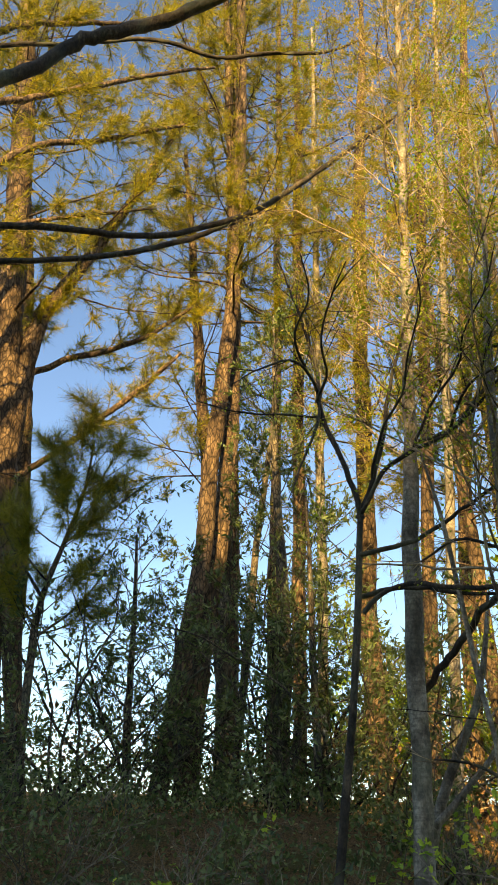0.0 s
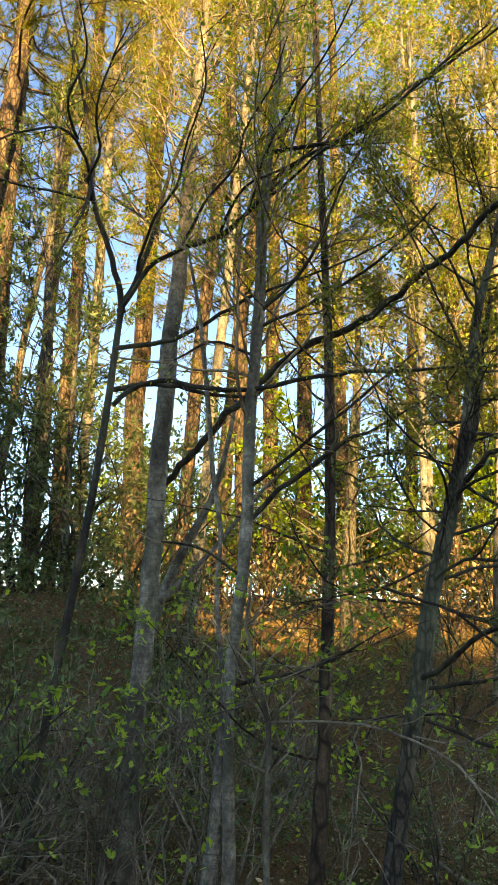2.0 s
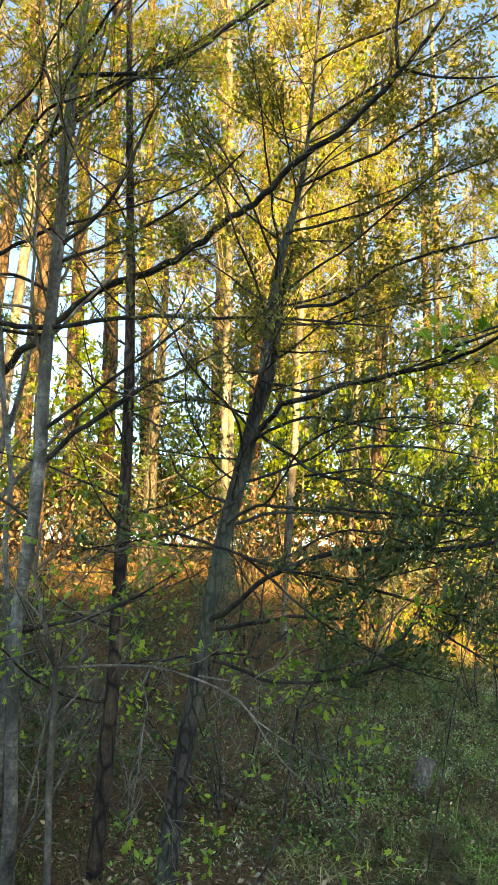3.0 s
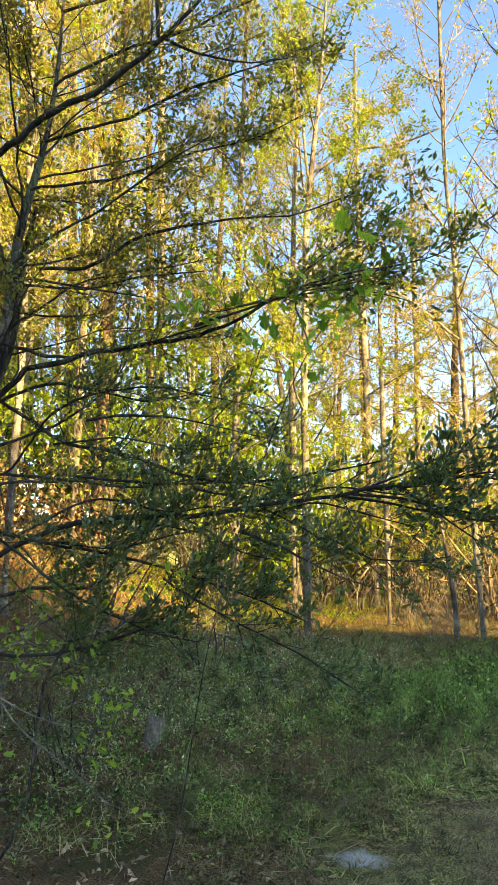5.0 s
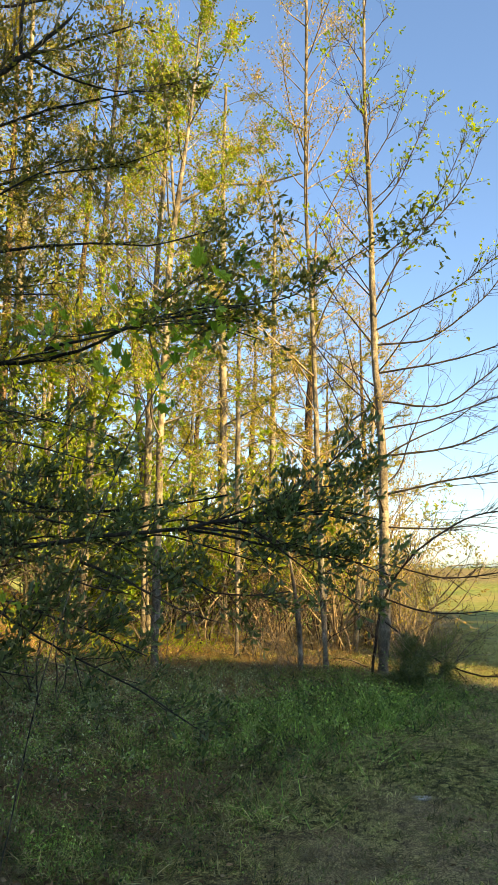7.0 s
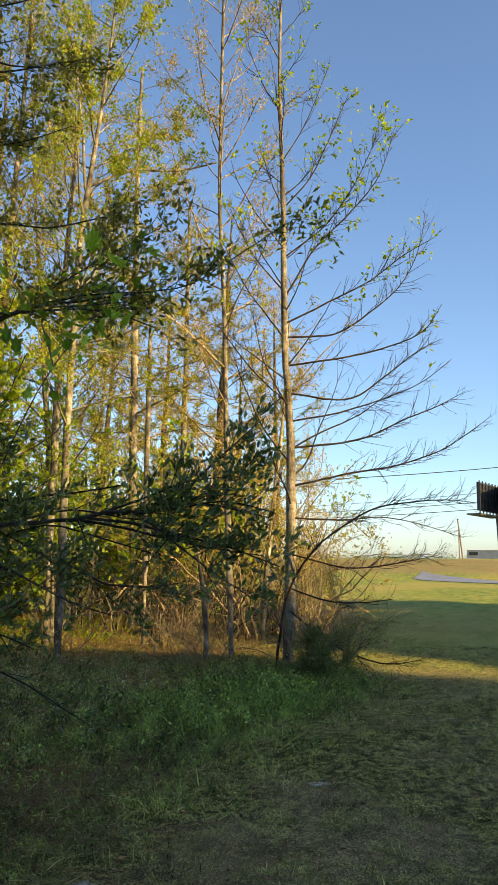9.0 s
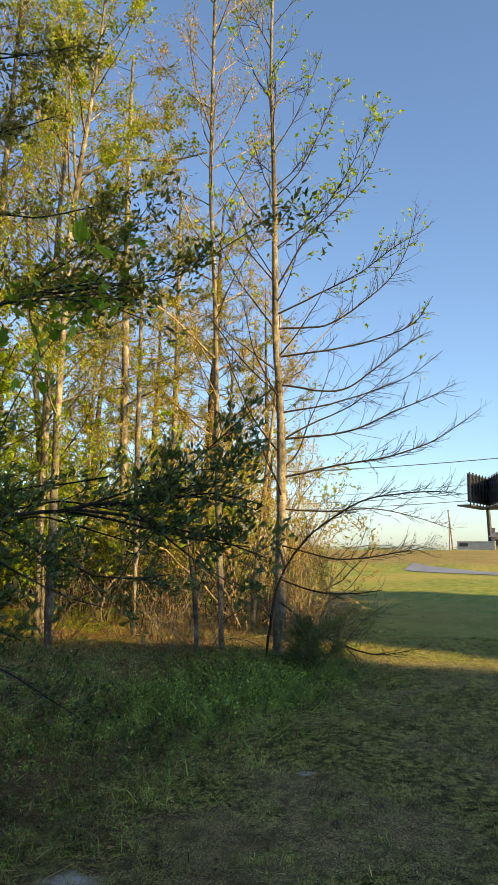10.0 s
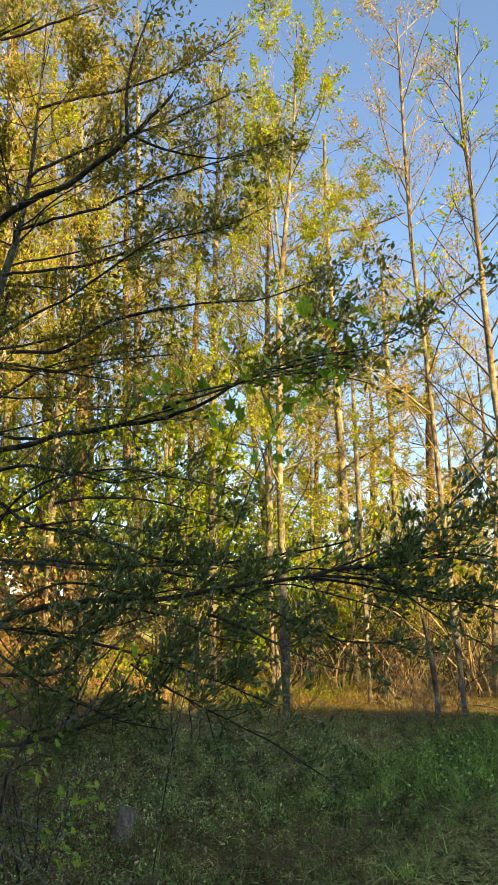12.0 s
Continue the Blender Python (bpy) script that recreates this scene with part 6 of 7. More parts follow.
for k, (x, y, h, sp) in enumerate((*((*p[:2], 5.2, 1.3) for p in ((14.92, 5.76, 1.71), (17.04, 5.77, 1.73), (18.45, 7.71, 1.73), (20.97, 6.62, 1.76))), (*(14.43, 4.20, 1.35)[:2], 3.2, 1.2), (*(18.36, 5.01, 1.28)[:2], 3.4, 1.3), (*(16.65, 5.50, 1.31)[:2], 4.0, 1.3), (17.0, 8.2, 5.6, 1.4), (20.0, 10.2, 6.4, 1.5), (22.0, 8.4, 6.0, 1.5), (26.0, 10.2, 6.6, 1.6), (28.0, 12.8, 7.2, 1.7), (24.0, 12.0, 7.0, 1.6))):
    shrub("understory_tree", "tan understory tree with opening buds at the field's edge", x, y, h, sp, 190 + k, "buds", 0.055 if k < 7 else 0.1, 14.0 if k < 4 else 6.0, 8, "tree", TWIG_BARK)

rng_low = np.random.default_rng(14)
for k in range(42):  # the undergrowth that closes the woods behind
    az, dist = radians(-6 - 63 * (k + rng_low.uniform(0, 1)) / 42), rng_low.uniform(22, 32)
    shrub("understory_shrub", "low dull-green undergrowth deep in the woods", -dist * math.sin(az), dist * math.cos(az), rng_low.uniform(3.0, 5.0), 1.6, 500 + k, "spring" if k % 3 else "weeds", 0.22, 4.6, 5, "shrub", BROWN_TWIGS)

# ---- grass, weeds and dead leaves ----
def scatter(name, label, seed, count, where, blade, width, lean, mat, category, simple=False):
    """Blades over the places that where(x, y) lets pass."""
    rng = np.random.default_rng(seed)
    ps = []
    while sum(map(len, ps)) < count:
        ang, rad = rng.uniform(-1.75, 0.35, count), rng.uniform(2.5, 24, count)
        x, y = -rad * np.sin(ang), rad * np.cos(ang)
        ok = rng.uniform(0, 1, count) < where(x, y)
        ps.append(np.stack([x[ok], y[ok]], -1))
    p = np.concatenate(ps)[:count]
    n = len(p)
    hub = rng.integers(0, max(1, n // 26), n)
    p = np.where(rng.uniform(0, 1, (n, 1)) < 0.7, p[hub] + rng.normal(0, 0.55 * blade, (n, 2)), p)
    tall = rng.uniform(0.55, 1.35, n)[hub]
    base = np.column_stack([p, ground_z(p[:, 0], p[:, 1]) - 0.01])
    ln = blade * rng.uniform(0.4, 1.25, (n, 1)) * tall[:, None]
    d = unit(np.column_stack([rng.normal(0, lean, (n, 2)), np.ones(n)]))
    s = unit(np.cross(d, rng.normal(0, 1, (n, 3)))) * width * rng.uniform(0.6, 1.3, (n, 1)) / 2
    bend = np.column_stack([rng.normal(0, lean, (n, 2)), np.full(n, -0.15)]) * ln
    mid = base + d * ln * 0.55
    soup = Soup()
    if simple:
        v = np.stack([base - s, base + s, mid + (d * 0.45 * ln) + bend], 1).reshape(-1, 3)
        soup.add(v, tris=np.arange(3 * n).reshape(-1, 3))
    else:
        v = np.stack([base - s, base + s, mid + s * 0.7, mid - s * 0.7, mid + (d * 0.45 * ln) + bend], 1).reshape(-1, 3)
        b = np.arange(n)[:, None] * 5
        soup.add(v, b + (0, 1, 2, 3), b + (3, 2, 4))
    ob = new(name, soup.mesh(name, mat, (0, 0, 0), False))
    return tagged(ob, label, category, kind="stuff")


def edge_of(x, y):
    return y - 0.16 * x - 1.2


def green_share(x, y):
    """Where the herbs of the open edge give way to bare litter under the trees."""
    return ease(-0.5, 1.5, x - 0.9 * y + 0.6 * np.sin(2.3 * x + 1.7 * y) + 0.4 * np.sin(3.1 * y - 1.1 * x))


def mown_edge(x, y):
    return edge_of(x, y) - 0.45 + 1.3 * ease(7, 11, x) + 0.3 * np.sin(1.9 * x + 0.7 * np.sin(2.3 * y))


def rough_zone(x, y):
    return ease(-0.3, 0.7, mown_edge(x, y)) * ease(6.5, 3.5, edge_of(x, y)) * (0.12 + 0.88 * green_share(x, y)) * (0.3 + 0.7 * (np.sin(x * 2.1 + y) * np.sin(y * 1.7 - x * 0.4) > -0.2))


def lawn_zone(x, y):
    return ease(0.5, -0.4, mown_edge(x, y)) * (np.hypot(x, y) < 16)


def weed_zone(x, y):
    return np.exp(-(((x - 8.6) / 1.9) ** 2 + ((y - 3.4) / 0.9) ** 2))


def wood_zone(x, y):
    return ease(1.2, 3.0, edge_of(x, y)) * (x < 20)


scatter("rough_grass", "uncut grass at the edge of the lawn", 201, 52000, rough_zone, 0.14, 0.006, 0.75, GRASS, "grass")
scatter("lawn_grass", "short thin mown grass", 202, 110000, lawn_zone, 0.05, 0.006, 0.6, GRASS, "grass", True)
scatter("weed_stalks", "thin green stalks among the weeds", 203, 7000, weed_zone, 0.26, 0.009, 0.5, WEEDS, "weeds", True)


def low_leaves(name, label, seed, count, where, height, size, mat, category, reach=14):
    """Ground-covering leaves up to a height that swells and sinks from clump to clump."""
    rng = np.random.default_rng(seed)
    ang, rad = rng.uniform(-1.6, 0.4, count * 8), rng.uniform(3, reach, count * 8)
    x, y = -rad * np.sin(ang), rad * np.cos(ang)
    swell = 0.5 + 0.5 * np.sin(x * 3.1 + 2 * np.sin(y * 1.9)) * np.sin(y * 2.7 + 1.4 * np.sin(x * 1.3))
    ok = rng.uniform(0, 1, count * 8) < where(x, y) * (0.15 + swell)
    x, y, swell = x[ok][:count], y[ok][:count], swell[ok][:count]
    z = ground_z(x, y) + height * (0.25 + swell) * rng.uniform(0, 1, len(x)) ** 0.7
    soup = Soup()
    leaves(soup, np.column_stack([x, y, z]), rng.normal(0, 1, (len(x), 3)) + (0, 0, 0.5), rng, 1, size, size * 0.6, 0.8, 0.0, 0.02, 0.3)
    tagged(new(name, soup.mesh(name, mat, smooth=False)), label, category, kind="stuff")


def clumps(name, label, seed, count, where, height, spread, per, size, slim, mat, category, reach=13):
    """Low plants: each a tuft of leaves on short stalks that lean out from one root."""
    rng = np.random.default_rng(seed)
    m = count * 14
    ang, rad = rng.uniform(-1.75, 0.1, m), np.sqrt(rng.uniform(2.6 ** 2, reach ** 2, m))
    x, y = -rad * np.sin(ang), rad * np.cos(ang)
    ok = rng.uniform(0, 1, m) < where(x, y)
    x, y = x[ok][:count], y[ok][:count]
    big = rng.lognormal(-0.1, 0.4, len(x)).clip(0.35, 1.9)
    x, y, big = (np.repeat(a, per) for a in (x, y, big))
    n = len(x)
    out = rng.normal(0, 1, (n, 2))
    r = spread * big * np.sqrt(rng.uniform(0, 1, n))
    out = unit(out) * r[:, None]
    z = ground_z(x, y) + height * big * rng.uniform(0.1, 1, n) * (1.1 - 0.7 * r / (spread * big))
    p = np.column_stack([x + out[:, 0], y + out[:, 1], z])
    d = np.column_stack([out * 2.0 / spread, np.full(n, 0.9)])
    soup = Soup()
    leaves(soup, p, unit(d), rng, 1, size, size * slim, 0.9, 0.0, 0.012, 0.35)
    tagged(new(name, soup.mesh(name, mat, smooth=False)), label, category, kind="stuff")


def bank_zone(x, y):
    return ease(3.2, 1.6, x) * ease(5.0, 6.2, y) * ease(13, 10, y)


def herb_zone(x, y):
    return rough_zone(x, y) * (0.25 + 0.75 * (np.sin(3.7 * x - 2.1 * y) * np.sin(2.9 * y + 1.3 * x) > -0.1))


def back_zone(x, y):
    return ease(1.6, 2.8, edge_of(x, y)) * ease(6.0, 4.4, edge_of(x, y)) * ease(-1.0, 0.8, x - 0.75 * y) * (x < 11.5)


low_leaves("green_weeds", "lush green weeds before the young trees", 220, 20000, weed_zone, 0.34, 0.042, WEEDS, "weeds")
low_leaves("bank_brush", "dark tangled undergrowth covering the bank", 221, 19000, bank_zone, 0.6, 0.07, LEATHER, "undergrowth")
clumps("lawn_tufts", "short tufts of coarse grass in the mown lawn", 228, 4200, lambda x, y: lawn_zone(x, y) * (0.25 + 0.75 * (np.sin(2.7 * x + 1.9 * y) * np.sin(3.3 * y - 0.9 * x) > 0.0)), 0.03, 0.06, 9, 0.05, 0.13, GRASS, "grass", 12)
clumps("low_herbs", "small-leaved green herbs in the rough grass", 224, 1500, herb_zone, 0.14, 0.15, 38, 0.024, 0.5, WEEDS, "plants")
clumps("grey_herbs", "grey-green leafy sprigs at the woods' edge", 225, 700, lambda x, y: back_zone(x, y) + 0.12 * rough_zone(x, y), 0.26, 0.16, 34, 0.03, 0.4, SILVER, "plants")
clumps("ground_ivy", "patchy low green plants at the woods' edge", 222, 420, lambda x, y: 0.15 * wood_zone(x, y) * (y < 8) + back_zone(x, y), 0.18, 0.16, 22, 0.035, 0.55, WEEDS, "plants", 10)
clumps("dry_weeds", "withered brown weeds among the grass", 223, 1300, lambda x, y: 0.5 * rough_zone(x, y) + 0.6 * back_zone(x, y), 0.16, 0.14, 24, 0.045, 0.16, LITTER, "plants")
clumps("lit_weeds", "sunlit yellow-green weeds on the woods' floor", 226, 420, lambda x, y: ease(4.2, 5.6, edge_of(x, y)) * ease(12, 8, edge_of(x, y)) * ease(1.0, 3.0, x - 0.6 * y) * (x < 20), 0.3, 0.22, 22, 0.07, 0.4, SPRING, "weeds", 21)
low_leaves("dry_brush", "tawny dead-leaved brush along the top of the bank", 227, 11000, lambda x, y: ease(12.2, 13.5, np.hypot(x, y)) * (x < 0.95 * y), 1.7, 0.12, LITTER, "undergrowth", 19)
scatter("pale_straw", "thin pale straw fallen through the grass", 205, 26000, lambda x, y: rough_zone(x, y) + 0.2 * lawn_zone(x, y), 0.06, 0.004, 1.8, STRAW, "grass", True)
scatter("dry_grass", "tawny dry grass under the trees", 204, 32000, lambda x, y: wood_zone(x, y) * ease(9, 13, np.hypot(x, y)), 0.22, 0.013, 0.5, STRAW, "grass", True)


def litter_leaves(seed, count):
    rng = np.random.default_rng(seed)
    m = count * 5
    ang, rad = rng.uniform(-1.7, 0.35, m), rng.uniform(3, 22, m)
    x, y = -rad * np.sin(ang), rad * np.cos(ang)
    ok = rng.uniform(0, 1, m) < np.maximum(wood_zone(x, y) * (1 - 0.7 * green_share(x, y)), 0.22 * rough_zone(x, y) + 0.03) + 0.8 * (1 - green_share(x, y)) * (y > 2.2)
    x, y = x[ok][:count], y[ok][:count]
    p = np.column_stack([x, y, ground_z(x, y) + 0.012 + rng.exponential(0.015, len(x))])
    soup = Soup()
    leaves(soup, p, rng.normal(0, 1, (len(p), 3)) * (1, 1, 0.3), rng, 1, 0.05, 0.024, 0.3, 0.0, 0.0, 0.5)
    tagged(new("leaf_litter", soup.mesh("leaf_litter", LITTER, (0, 0, 0), False)), "brown dead leaves strewn over the ground", "leaves", kind="stuff")


litter_leaves(210, 44000)


def marker():
    x, y = (4.40, 4.52)
    z = float(ground_z(x, y))
    root = tagged(new("wooden_marker"), "short weathered board leaning in the grass", "board")
    root.matrix_world = pose(x, y, z, -24, 14, -50)
    bm = bmesh.new()
    bmesh.ops.create_cube(bm, size=1.0)
    bmesh.ops.scale(bm, vec=(0.13, 0.025, 0.3), verts=bm.verts)
    bmesh.ops.translate(bm, vec=(0, 0, 0.1), verts=bm.verts)
    bmesh.ops.bevel(bm, geom=bm.edges[:], offset=0.006, segments=2, affect="EDGES")
    me = bpy.data.meshes.new("board")
    bm.to_mesh(me)
    bm.free()
    me.materials.append(DEAD_WOOD)
    part("board", me, root)


def fallen(x, y, length, turn, seed):
    rng = np.random.default_rng(seed)
    z = float(ground_z(x, y)) + 0.02
    root = tagged(new("fallen_branch"), "dead grey branch lying on the ground", "branch", "fallen branches")
    root.location = (x, y, z)
    q = grow((0, 0, 0), (math.cos(turn), math.sin(turn), 0.06), length, 0.018, rng, 0.0, 0.1, 0.12)
    s = Soup()
    tube(s, q, 6, 0.1, rng)
    part("stick", s.mesh("stick", DEAD_WOOD), root)
    s = Soup()
    for b in forks(q, rng, 4, 0.5, 0.008, 0.2, (0.5, 1.0), 0.3):
        tube(s, b, 4)
    part("branchwork", s.mesh("branchwork", DEAD_WOOD), root, kind="stuff")


for k, (x, y, ln, a) in enumerate(((11.3, 5.0, 1.2, 0.4), (11.9, 3.6, 1.4, 2.6), (10.6, 6.2, 1.0, 1.2), (4.6, 6.0, 0.9, 0.3), (3.2, 4.6, 0.8, 2.0), (6.4, 5.0, 0.8, 1.0), (8.4, 6.4, 1.1, 2.2), (12.6, 4.4, 1.2, 0.9))):
    fallen(x, y, ln, a, 280 + k)

marker()
for k, (x, y, h, sp) in enumerate(((14.5, 6.6, 2.2, 0.8), (15.6, 8.2, 2.8, 0.9), (17.2, 7.4, 3.0, 0.9), (16.4, 10.4, 2.8, 0.9), (18.6, 9.4, 3.2, 0.9))):
    shrub("stick_thicket", "lit thicket of thin bare upright stems", x, y, h, sp, 270 + k, "", 0, 0, 11, "shrub", BROWN_TWIGS)
for k, (x, y, h) in enumerate(((11.0, 3.3, 0.9), (10.4, 3.0, 0.5), (11.4, 3.0, 0.7))):
    shrub("pine_seedling", "bushy dark pine seedling at the lawn's edge", x, y, h, 0.4, 240 + k, "needles", 0.18, 20.0, 6, "pine")
for k, (x, y, h, sp) in enumerate(((11.9, 4.9, 1.0, 0.9), (11.6, 3.2, 1.5, 1.5), (12.6, 5.6, 1.4, 0.9), (11.2, 5.4, 0.9, 0.8), (13.0, 6.6, 1.6, 0.9), (12.4, 8.2, 1.8, 0.9))):
    shrub("bare_shrub", "arching leafless shrub at the foot of the young trees", x, y, h, sp, 250 + k, "", 0, 0, 9, "shrub", DEAD_WOOD)


# ---- unseen trees added behind the camera to shade the near ground ----
def shade_tree(label, x, y, height, width, seed):
    rng = np.random.default_rng(seed)
    z = float(ground_z(x, y))
    root = tagged(new("shade_tree"), label, "tree", "trees across the lawn")
    root.location = (x, y, z)
    s = Soup()
    tube(s, grow((0, 0, -0.1), (0, 0, 1), height * 0.8, 0.22, rng, 0.2, 0.02, 0.6), 8)
    part("trunk", s.mesh("trunk", DARK_BARK), root)
    n = 750
    u = rng.uniform(0.02, 1, n)
    rad = width * np.sqrt(rng.uniform(0, 1, n)) * (0.35 + 0.65 * np.sin(np.pi * np.clip(u * 0.85 + 0.12, 0, 1)))
    a = rng.uniform(0, 6.28, n)
    p = np.column_stack([rad * np.cos(a), rad * np.sin(a), u * height])
    f = Soup()
    leaf = min(1.7, 0.4 + 0.9 * width)
    leaves(f, p, rng.normal(0, 1, (n, 3)), rng, 2, leaf, leaf * 0.7, 1.0, 0.1, 0.3 * leaf)
    part("crown", f.mesh("crown", LEATHER, (0, 0, 0), False), root, kind="stuff")
    return root


# Heights and gaps set where shade falls; the thin one shades one trunk.
for k, (x, y, h, w) in enumerate(((-38, -40, 28, 4), (-32, -41, 28, 4), (-26, -40, 28, 4), (-20.5, -41, 28, 4), (-16, -40, 28, 3.6), (-12.6, -41, 27.4, 3.2), (-9.8, -40, 26.2, 2.0), (-7.6, -41, 22.2, 2.0), (-6.3, -42, 22.2, 1.7), (-4.9, -40, 20.9, 1.7), (-3.4, -41, 22.0, 1.7), (-1.9, -40, 19.6, 1.6), (-0.2, -41, 19.3, 1.4), (1.3, -40, 18.9, 1.3), (2.6, -41, 21.8, 0.45), (2.9, -40.5, 19.2, 0.9), (3.8, -40, 17.6, 0.8), (8.3, -40, 17.9, 1.7), (11.6, -41, 19.4, 2.4), (15.5, -40, 19.6, 2.8), (19.5, -41, 19.4, 2.8), (23.2, -40, 18.8, 2.4))):
    shade_tree("unseen tree added across the lawn to cast shade", x, y, h, w, 300 + k)

# ---- the far side of the field ----
STEEL = plain("painted_steel", (0.03, 0.033, 0.04), (0.06, 0.065, 0.07), 2, 0.6)
PANEL = plain("dark_panel", (0.008, 0.01, 0.018), (0.018, 0.022, 0.035), 1.5, 0.5)
WALL = plain("pale_siding", (0.24, 0.245, 0.24), (0.32, 0.32, 0.31), 1.0, 0.8)
ROOF = plain("grey_roofing", (0.1, 0.115, 0.15), (0.16, 0.18, 0.22), 1.2, 0.7)
TRAILER = plain("blue_white_metal", (0.13, 0.165, 0.22), (0.19, 0.23, 0.3), 0.8, 0.7)
GLASS = plain("dark_window_glass", (0.02, 0.025, 0.03), (0.04, 0.045, 0.05), 2.0, 0.15)
ASPHALT = plain("wet_asphalt", (0.14, 0.15, 0.18), (0.2, 0.21, 0.24), 0.6, 0.5)
WOOD_POST = plain("grey_post_wood", (0.14, 0.12, 0.1), (0.26, 0.23, 0.2), 3.0, 0.9)


def box(soup, lo, hi):
    (a, b, c), (d, e, f) = lo, hi
    v = [(a, b, c), (d, b, c), (d, e, c), (a, e, c), (a, b, f), (d, b, f), (d, e, f), (a, e, f)]
    soup.add(v, [(3, 2, 1, 0), (4, 5, 6, 7), (0, 1, 5, 4), (1, 2, 6, 5), (2, 3, 7, 6), (3, 0, 4, 7)])


def slab(lo, hi, mat, turn=0.0, pivot=(0, 0, 0)):
    s = Soup()
    box(s, lo, hi)
    me = s.mesh("slab", mat, smooth=False)
    if turn:
        me.transform(Matrix.Translation(pivot) @ pose(0, 0, 0, 0, 0, turn) @ Matrix.Translation(-Vector(pivot)))
    return me


def billboard():
    x, y, z = (127.80, 7.87, 2.06)
    z = float(ground_z(x, y))
    root = tagged(new("billboard"), "two-sided billboard on a steel pole, seen from behind", "billboard")
    root.location = (x, y, z)
    s = Soup()
    tube(s, [(0, 0, -0.3, 0.34), (0, 0.2, 5, 0.32), (0, 0.5, 10.9, 0.3)], 16)
    part("pole", s.mesh("pole", STEEL), root)
    for turn, side in ((78, 1), (-78, -1)):
        def along(a, b):
            return (a, b) if side > 0 else (-b, -a)
        y0, y1 = along(0.9, 10.8)
        p = part("panel", slab((-0.12, y0, 6.9), (0.12, y1, 11.0), PANEL, turn), root, "dark back of the advertising panel")
        for k in range(7):
            u0, u1 = along(1.0 + 1.6 * k, 1.12 + 1.6 * k)
            part("upright", slab((-0.34, u0, 6.5), (-0.16, u1, 11.2), STEEL, turn), p)
        for zz in (7.6, 8.7, 9.8, 10.8):
            part("stringer", slab((-0.26, y0, zz), (-0.125, y1, zz + 0.1), STEEL, turn), p)
        c0, c1 = along(0.9, 12.6)
        part("catwalk", slab((-0.9, c0, 6.2), (1.1, c1, 6.42), STEEL, turn), p)
    s = Soup()
    tube(s, [(0.2, -1.9, 6.3, 0.09), (0.2, -1.6, 4.4, 0.12), (0.2, -1.5, 3.6, 0.05)], 6)
    part("hanging_cable", s.mesh("hanging_cable", STEEL), root)


def house():
    x, y, z = (121.99, 3.59, 2.29)
    z = float(ground_z(x, y))
    root = tagged(new("house"), "pale single-storey house with a grey gabled roof", "house")
    root.location = (x, y, z)
    part("wall", slab((-3, -7.5, -0.2), (5, 3.6, 1.9), WALL), root)
    s = Soup()
    s.add([(-3.5, -8, 1.9), (5.5, -8, 1.9), (5.5, 4.1, 1.9), (-3.5, 4.1, 1.9), (-3.2, -6, 2.6), (5.2, -6, 2.6), (5.2, 3.2, 2.6), (-3.2, 3.2, 2.6)],
          [(3, 2, 1, 0), (4, 5, 6, 7), (0, 1, 5, 4), (1, 2, 6, 5), (2, 3, 7, 6), (3, 0, 4, 7)])
    part("roof", s.mesh("roof", ROOF, smooth=False), root)
    s = Soup()
    s.add([(-3.4, -2.6, 1.95), (-3.4, 3.6, 1.95), (-3.4, 0.7, 3.5), (3, -2.6, 1.95), (3, 3.6, 1.95), (3, 0.7, 3.5)], [(0, 3, 5, 2), (1, 2, 5, 4), (0, 1, 4, 3)], [(0, 2, 1), (3, 4, 5)])
    part("gable", s.mesh("gable", ROOF, smooth=False), root)
    for k, yy in enumerate((2.2, -0.4, -3.2, -5.6)):
        w = part("window", slab((-3.06, yy, 0.7), (-2.98, yy + 0.9, 1.6), GLASS), root)
        part("frame", slab((-3.09, yy - 0.1, 0.58), (-2.99, yy + 1.0, 0.68), WALL), w)
    part("chimney", slab((0.0, 3.3, 1.8), (0.6, 3.8, 3.3), ROOF), root)


def trailer():
    x, y, z = (117.68, 9.28, 2.02)
    z = float(ground_z(x, y))
    root = tagged(new("trailer"), "long pale blue metal trailer parked on the rise", "trailer")
    root.location = (x, y, z)
    part("body", slab((-1.2, -2.6, 0.1), (1.2, 2.5, 1.2), TRAILER), root)
    part("roof", slab((-1.25, -2.65, 1.2), (1.25, 2.55, 1.28), WALL), root)
    part("window", slab((-1.23, 1.0, 0.55), (-1.17, 2.2, 1.0), GLASS), root)


def post(label, x, y, height, lean, r):
    z = float(ground_z(x, y))
    root = tagged(new("utility_pole"), label, "pole", "poles along the road")
    root.location = (x, y, z)
    s = Soup()
    tube(s, [(0, 0, -0.3, r), (0, lean * 0.5, height * 0.5, r * 0.9), (0, lean, height, r * 0.75)], 10)
    part("shaft", s.mesh("shaft", WOOD_POST), root)
    part("cap", slab((-r, lean - r, height), (r, lean + r, height + 0.12), STEEL), root)


def wire(points, r):
    p = np.array(points, float)
    q = np.array([p[0] + (p[1] - p[0]) * t - np.array([0, 0, 1.2 * 4 * t * (1 - t)]) for t in np.linspace(0, 1, 24)])
    s = Soup()
    tube(s, np.column_stack([q, np.full(len(q), r)]), 5)
    tagged(new("power_line", s.mesh("power_line", STEEL)), "thin dark overhead power line", "cable", "power lines")


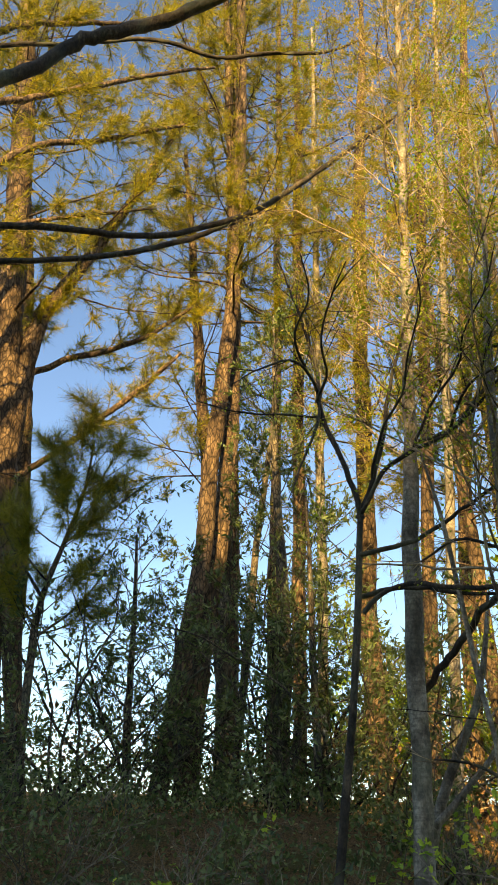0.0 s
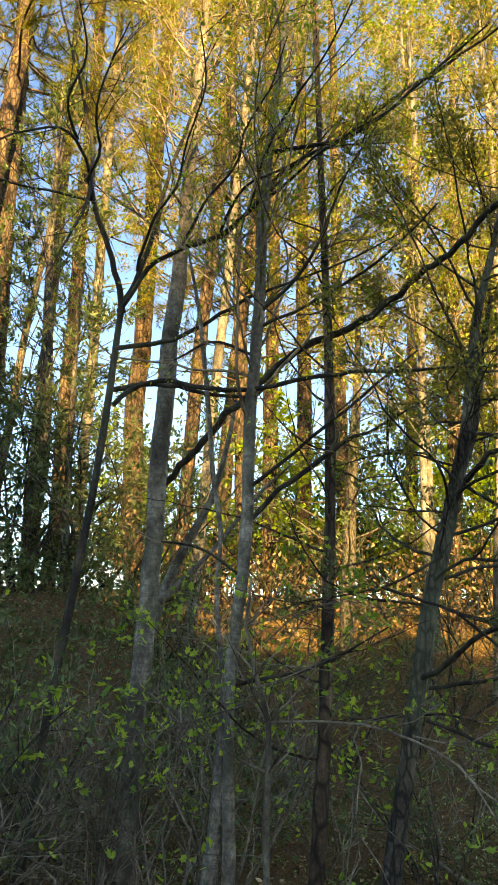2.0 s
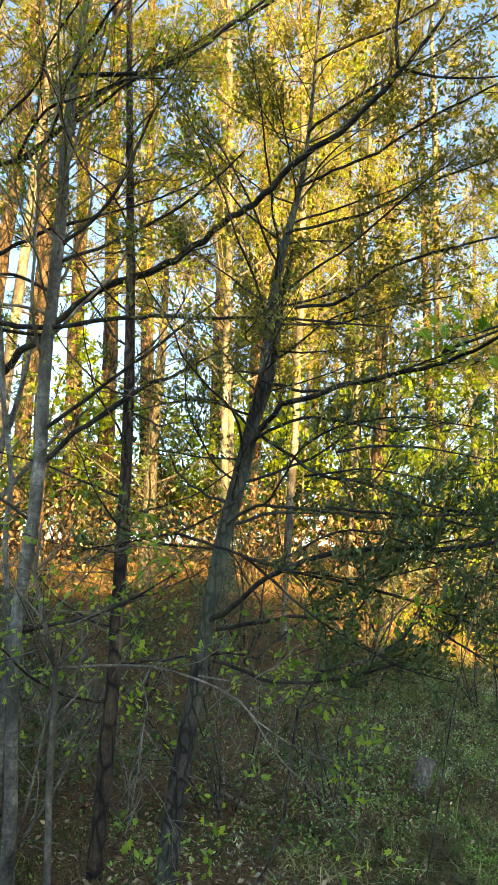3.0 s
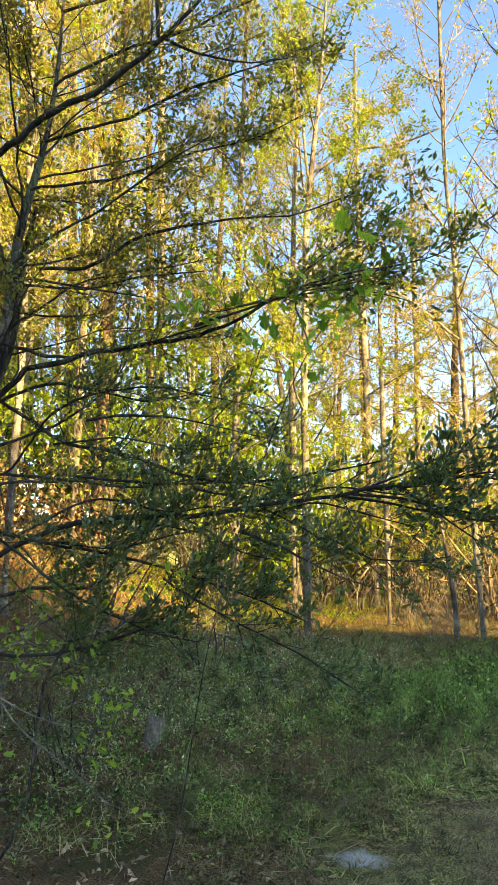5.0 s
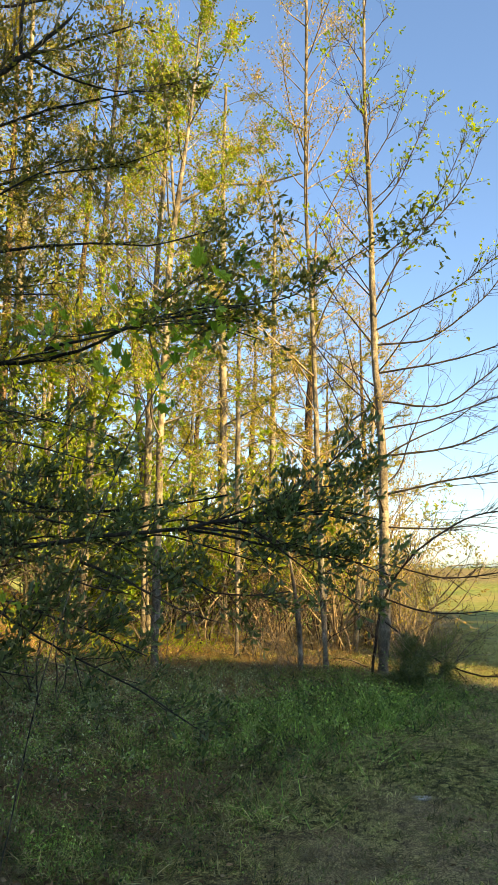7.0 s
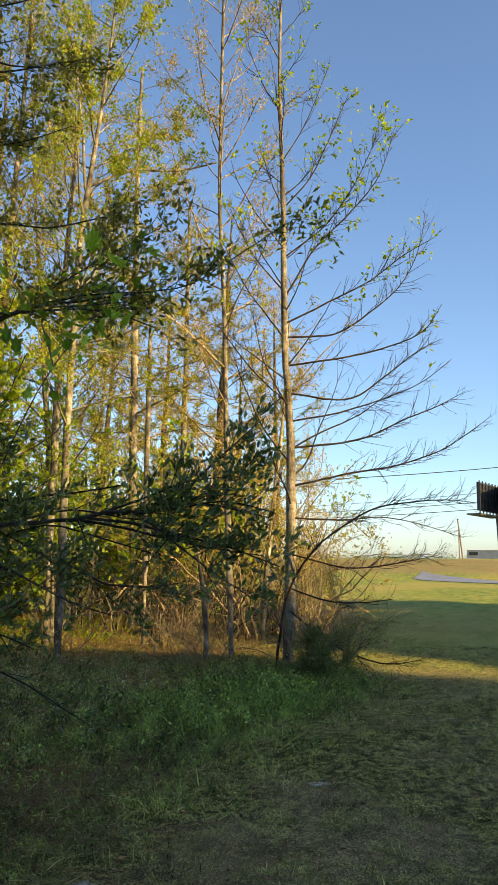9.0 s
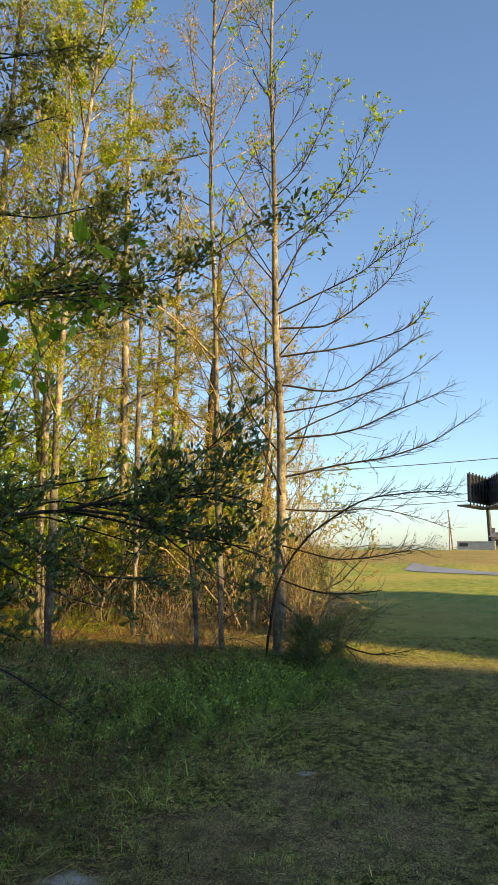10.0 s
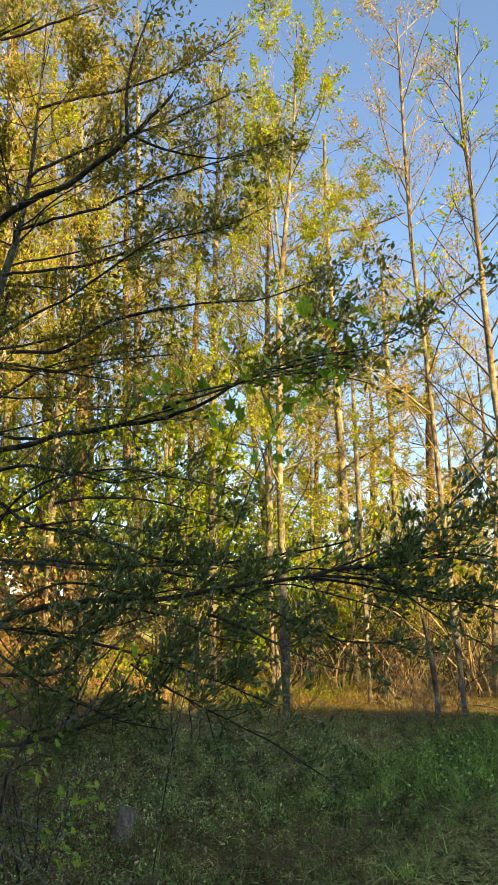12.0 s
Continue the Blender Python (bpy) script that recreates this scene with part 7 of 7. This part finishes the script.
billboard()
house()
trailer()
PX, PY, PZ = (109.43, 11.59, 1.91)
post("leaning wooden pole beside the road", PX, PY, 5.2, 0.55, 0.12)
PX, PY, PZ = (111.37, 12.25, 1.92)
post("short wooden pole beside the road", PX, PY, 3.4, 0.02, 0.09)
for PX, PY, PZ in (((96.43, 41.62, 11.80)), ((97.46, -22.62, 15.34)), ((119.41, 51.47, 8.93)), ((127.77, -24.24, 13.46))):
    post("tall wooden pole carrying wires", PX, PY, PZ - float(ground_z(PX, PY)) + 0.6, 0.0, 0.14)
wire(((96.43, 41.62, 11.80), (97.46, -22.62, 15.34)), 0.05)
wire(((119.40, 51.48, 9.58), (127.74, -24.40, 15.91)), 0.03)
wire(((119.41, 51.47, 8.75), (127.76, -24.28, 14.11)), 0.05)
wire(((119.41, 51.46, 7.92), (127.78, -24.20, 12.81)), 0.05)


def road():
    s = Soup()
    n = 120
    ys = np.linspace(-140, 13, n)
    near = 65.5 + 0.85 * np.clip(ys, -6, 12) + 0.35 * np.minimum(ys + 6, 0) + 2.0 * np.maximum(ys - 12, 0)
    rows = []
    for k in range(n):
        for w in range(6):
            x = near[k] + 1.3 * w
            rows.append((x, ys[k], float(ground_z(x, ys[k])) + 0.05))
    q = [(6 * k + w, 6 * k + w + 1, 6 * k + w + 7, 6 * k + w + 6) for k in range(n - 1) for w in range(5)]
    s.add(rows, q)
    tagged(new("road", s.mesh("road", ASPHALT, smooth=False)), "pale grey asphalt road beyond the field", "road", kind="structure")


road()


def far_trees():
    """The distant hedge line on the rise."""
    rng = np.random.default_rng(77)
    s = Soup()
    for k in range(110):
        a = radians(rng.uniform(-112, -40))
        d = rng.uniform(170, 260)
        x, y = -d * math.sin(a), d * math.cos(a)
        h = rng.uniform(0.5, 1.7) * (1.6 if rng.uniform() < 0.15 else 1.0)
        n = 90
        c = rng.normal(0, 1, (n, 3)) * (1.3, 1.3, h * 0.3) + (x, y, float(ground_z(x, y)) + h * 0.5)
        leaves(s, c, rng.normal(0, 1, (n, 3)), rng, 1, 0.4, 0.35, 1.0)
    tagged(new("far_hedge", s.mesh("far_hedge", LEATHER, smooth=False)), "distant low trees along the rise", "trees", kind="stuff")


far_trees()
FX, FY, FZ = (138.04, 1.37, 3.12)
tagged(shade_tree("round dark tree behind the house", FX, FY, 6.5, 3.0, 390), category="tree").name = "far_tree"
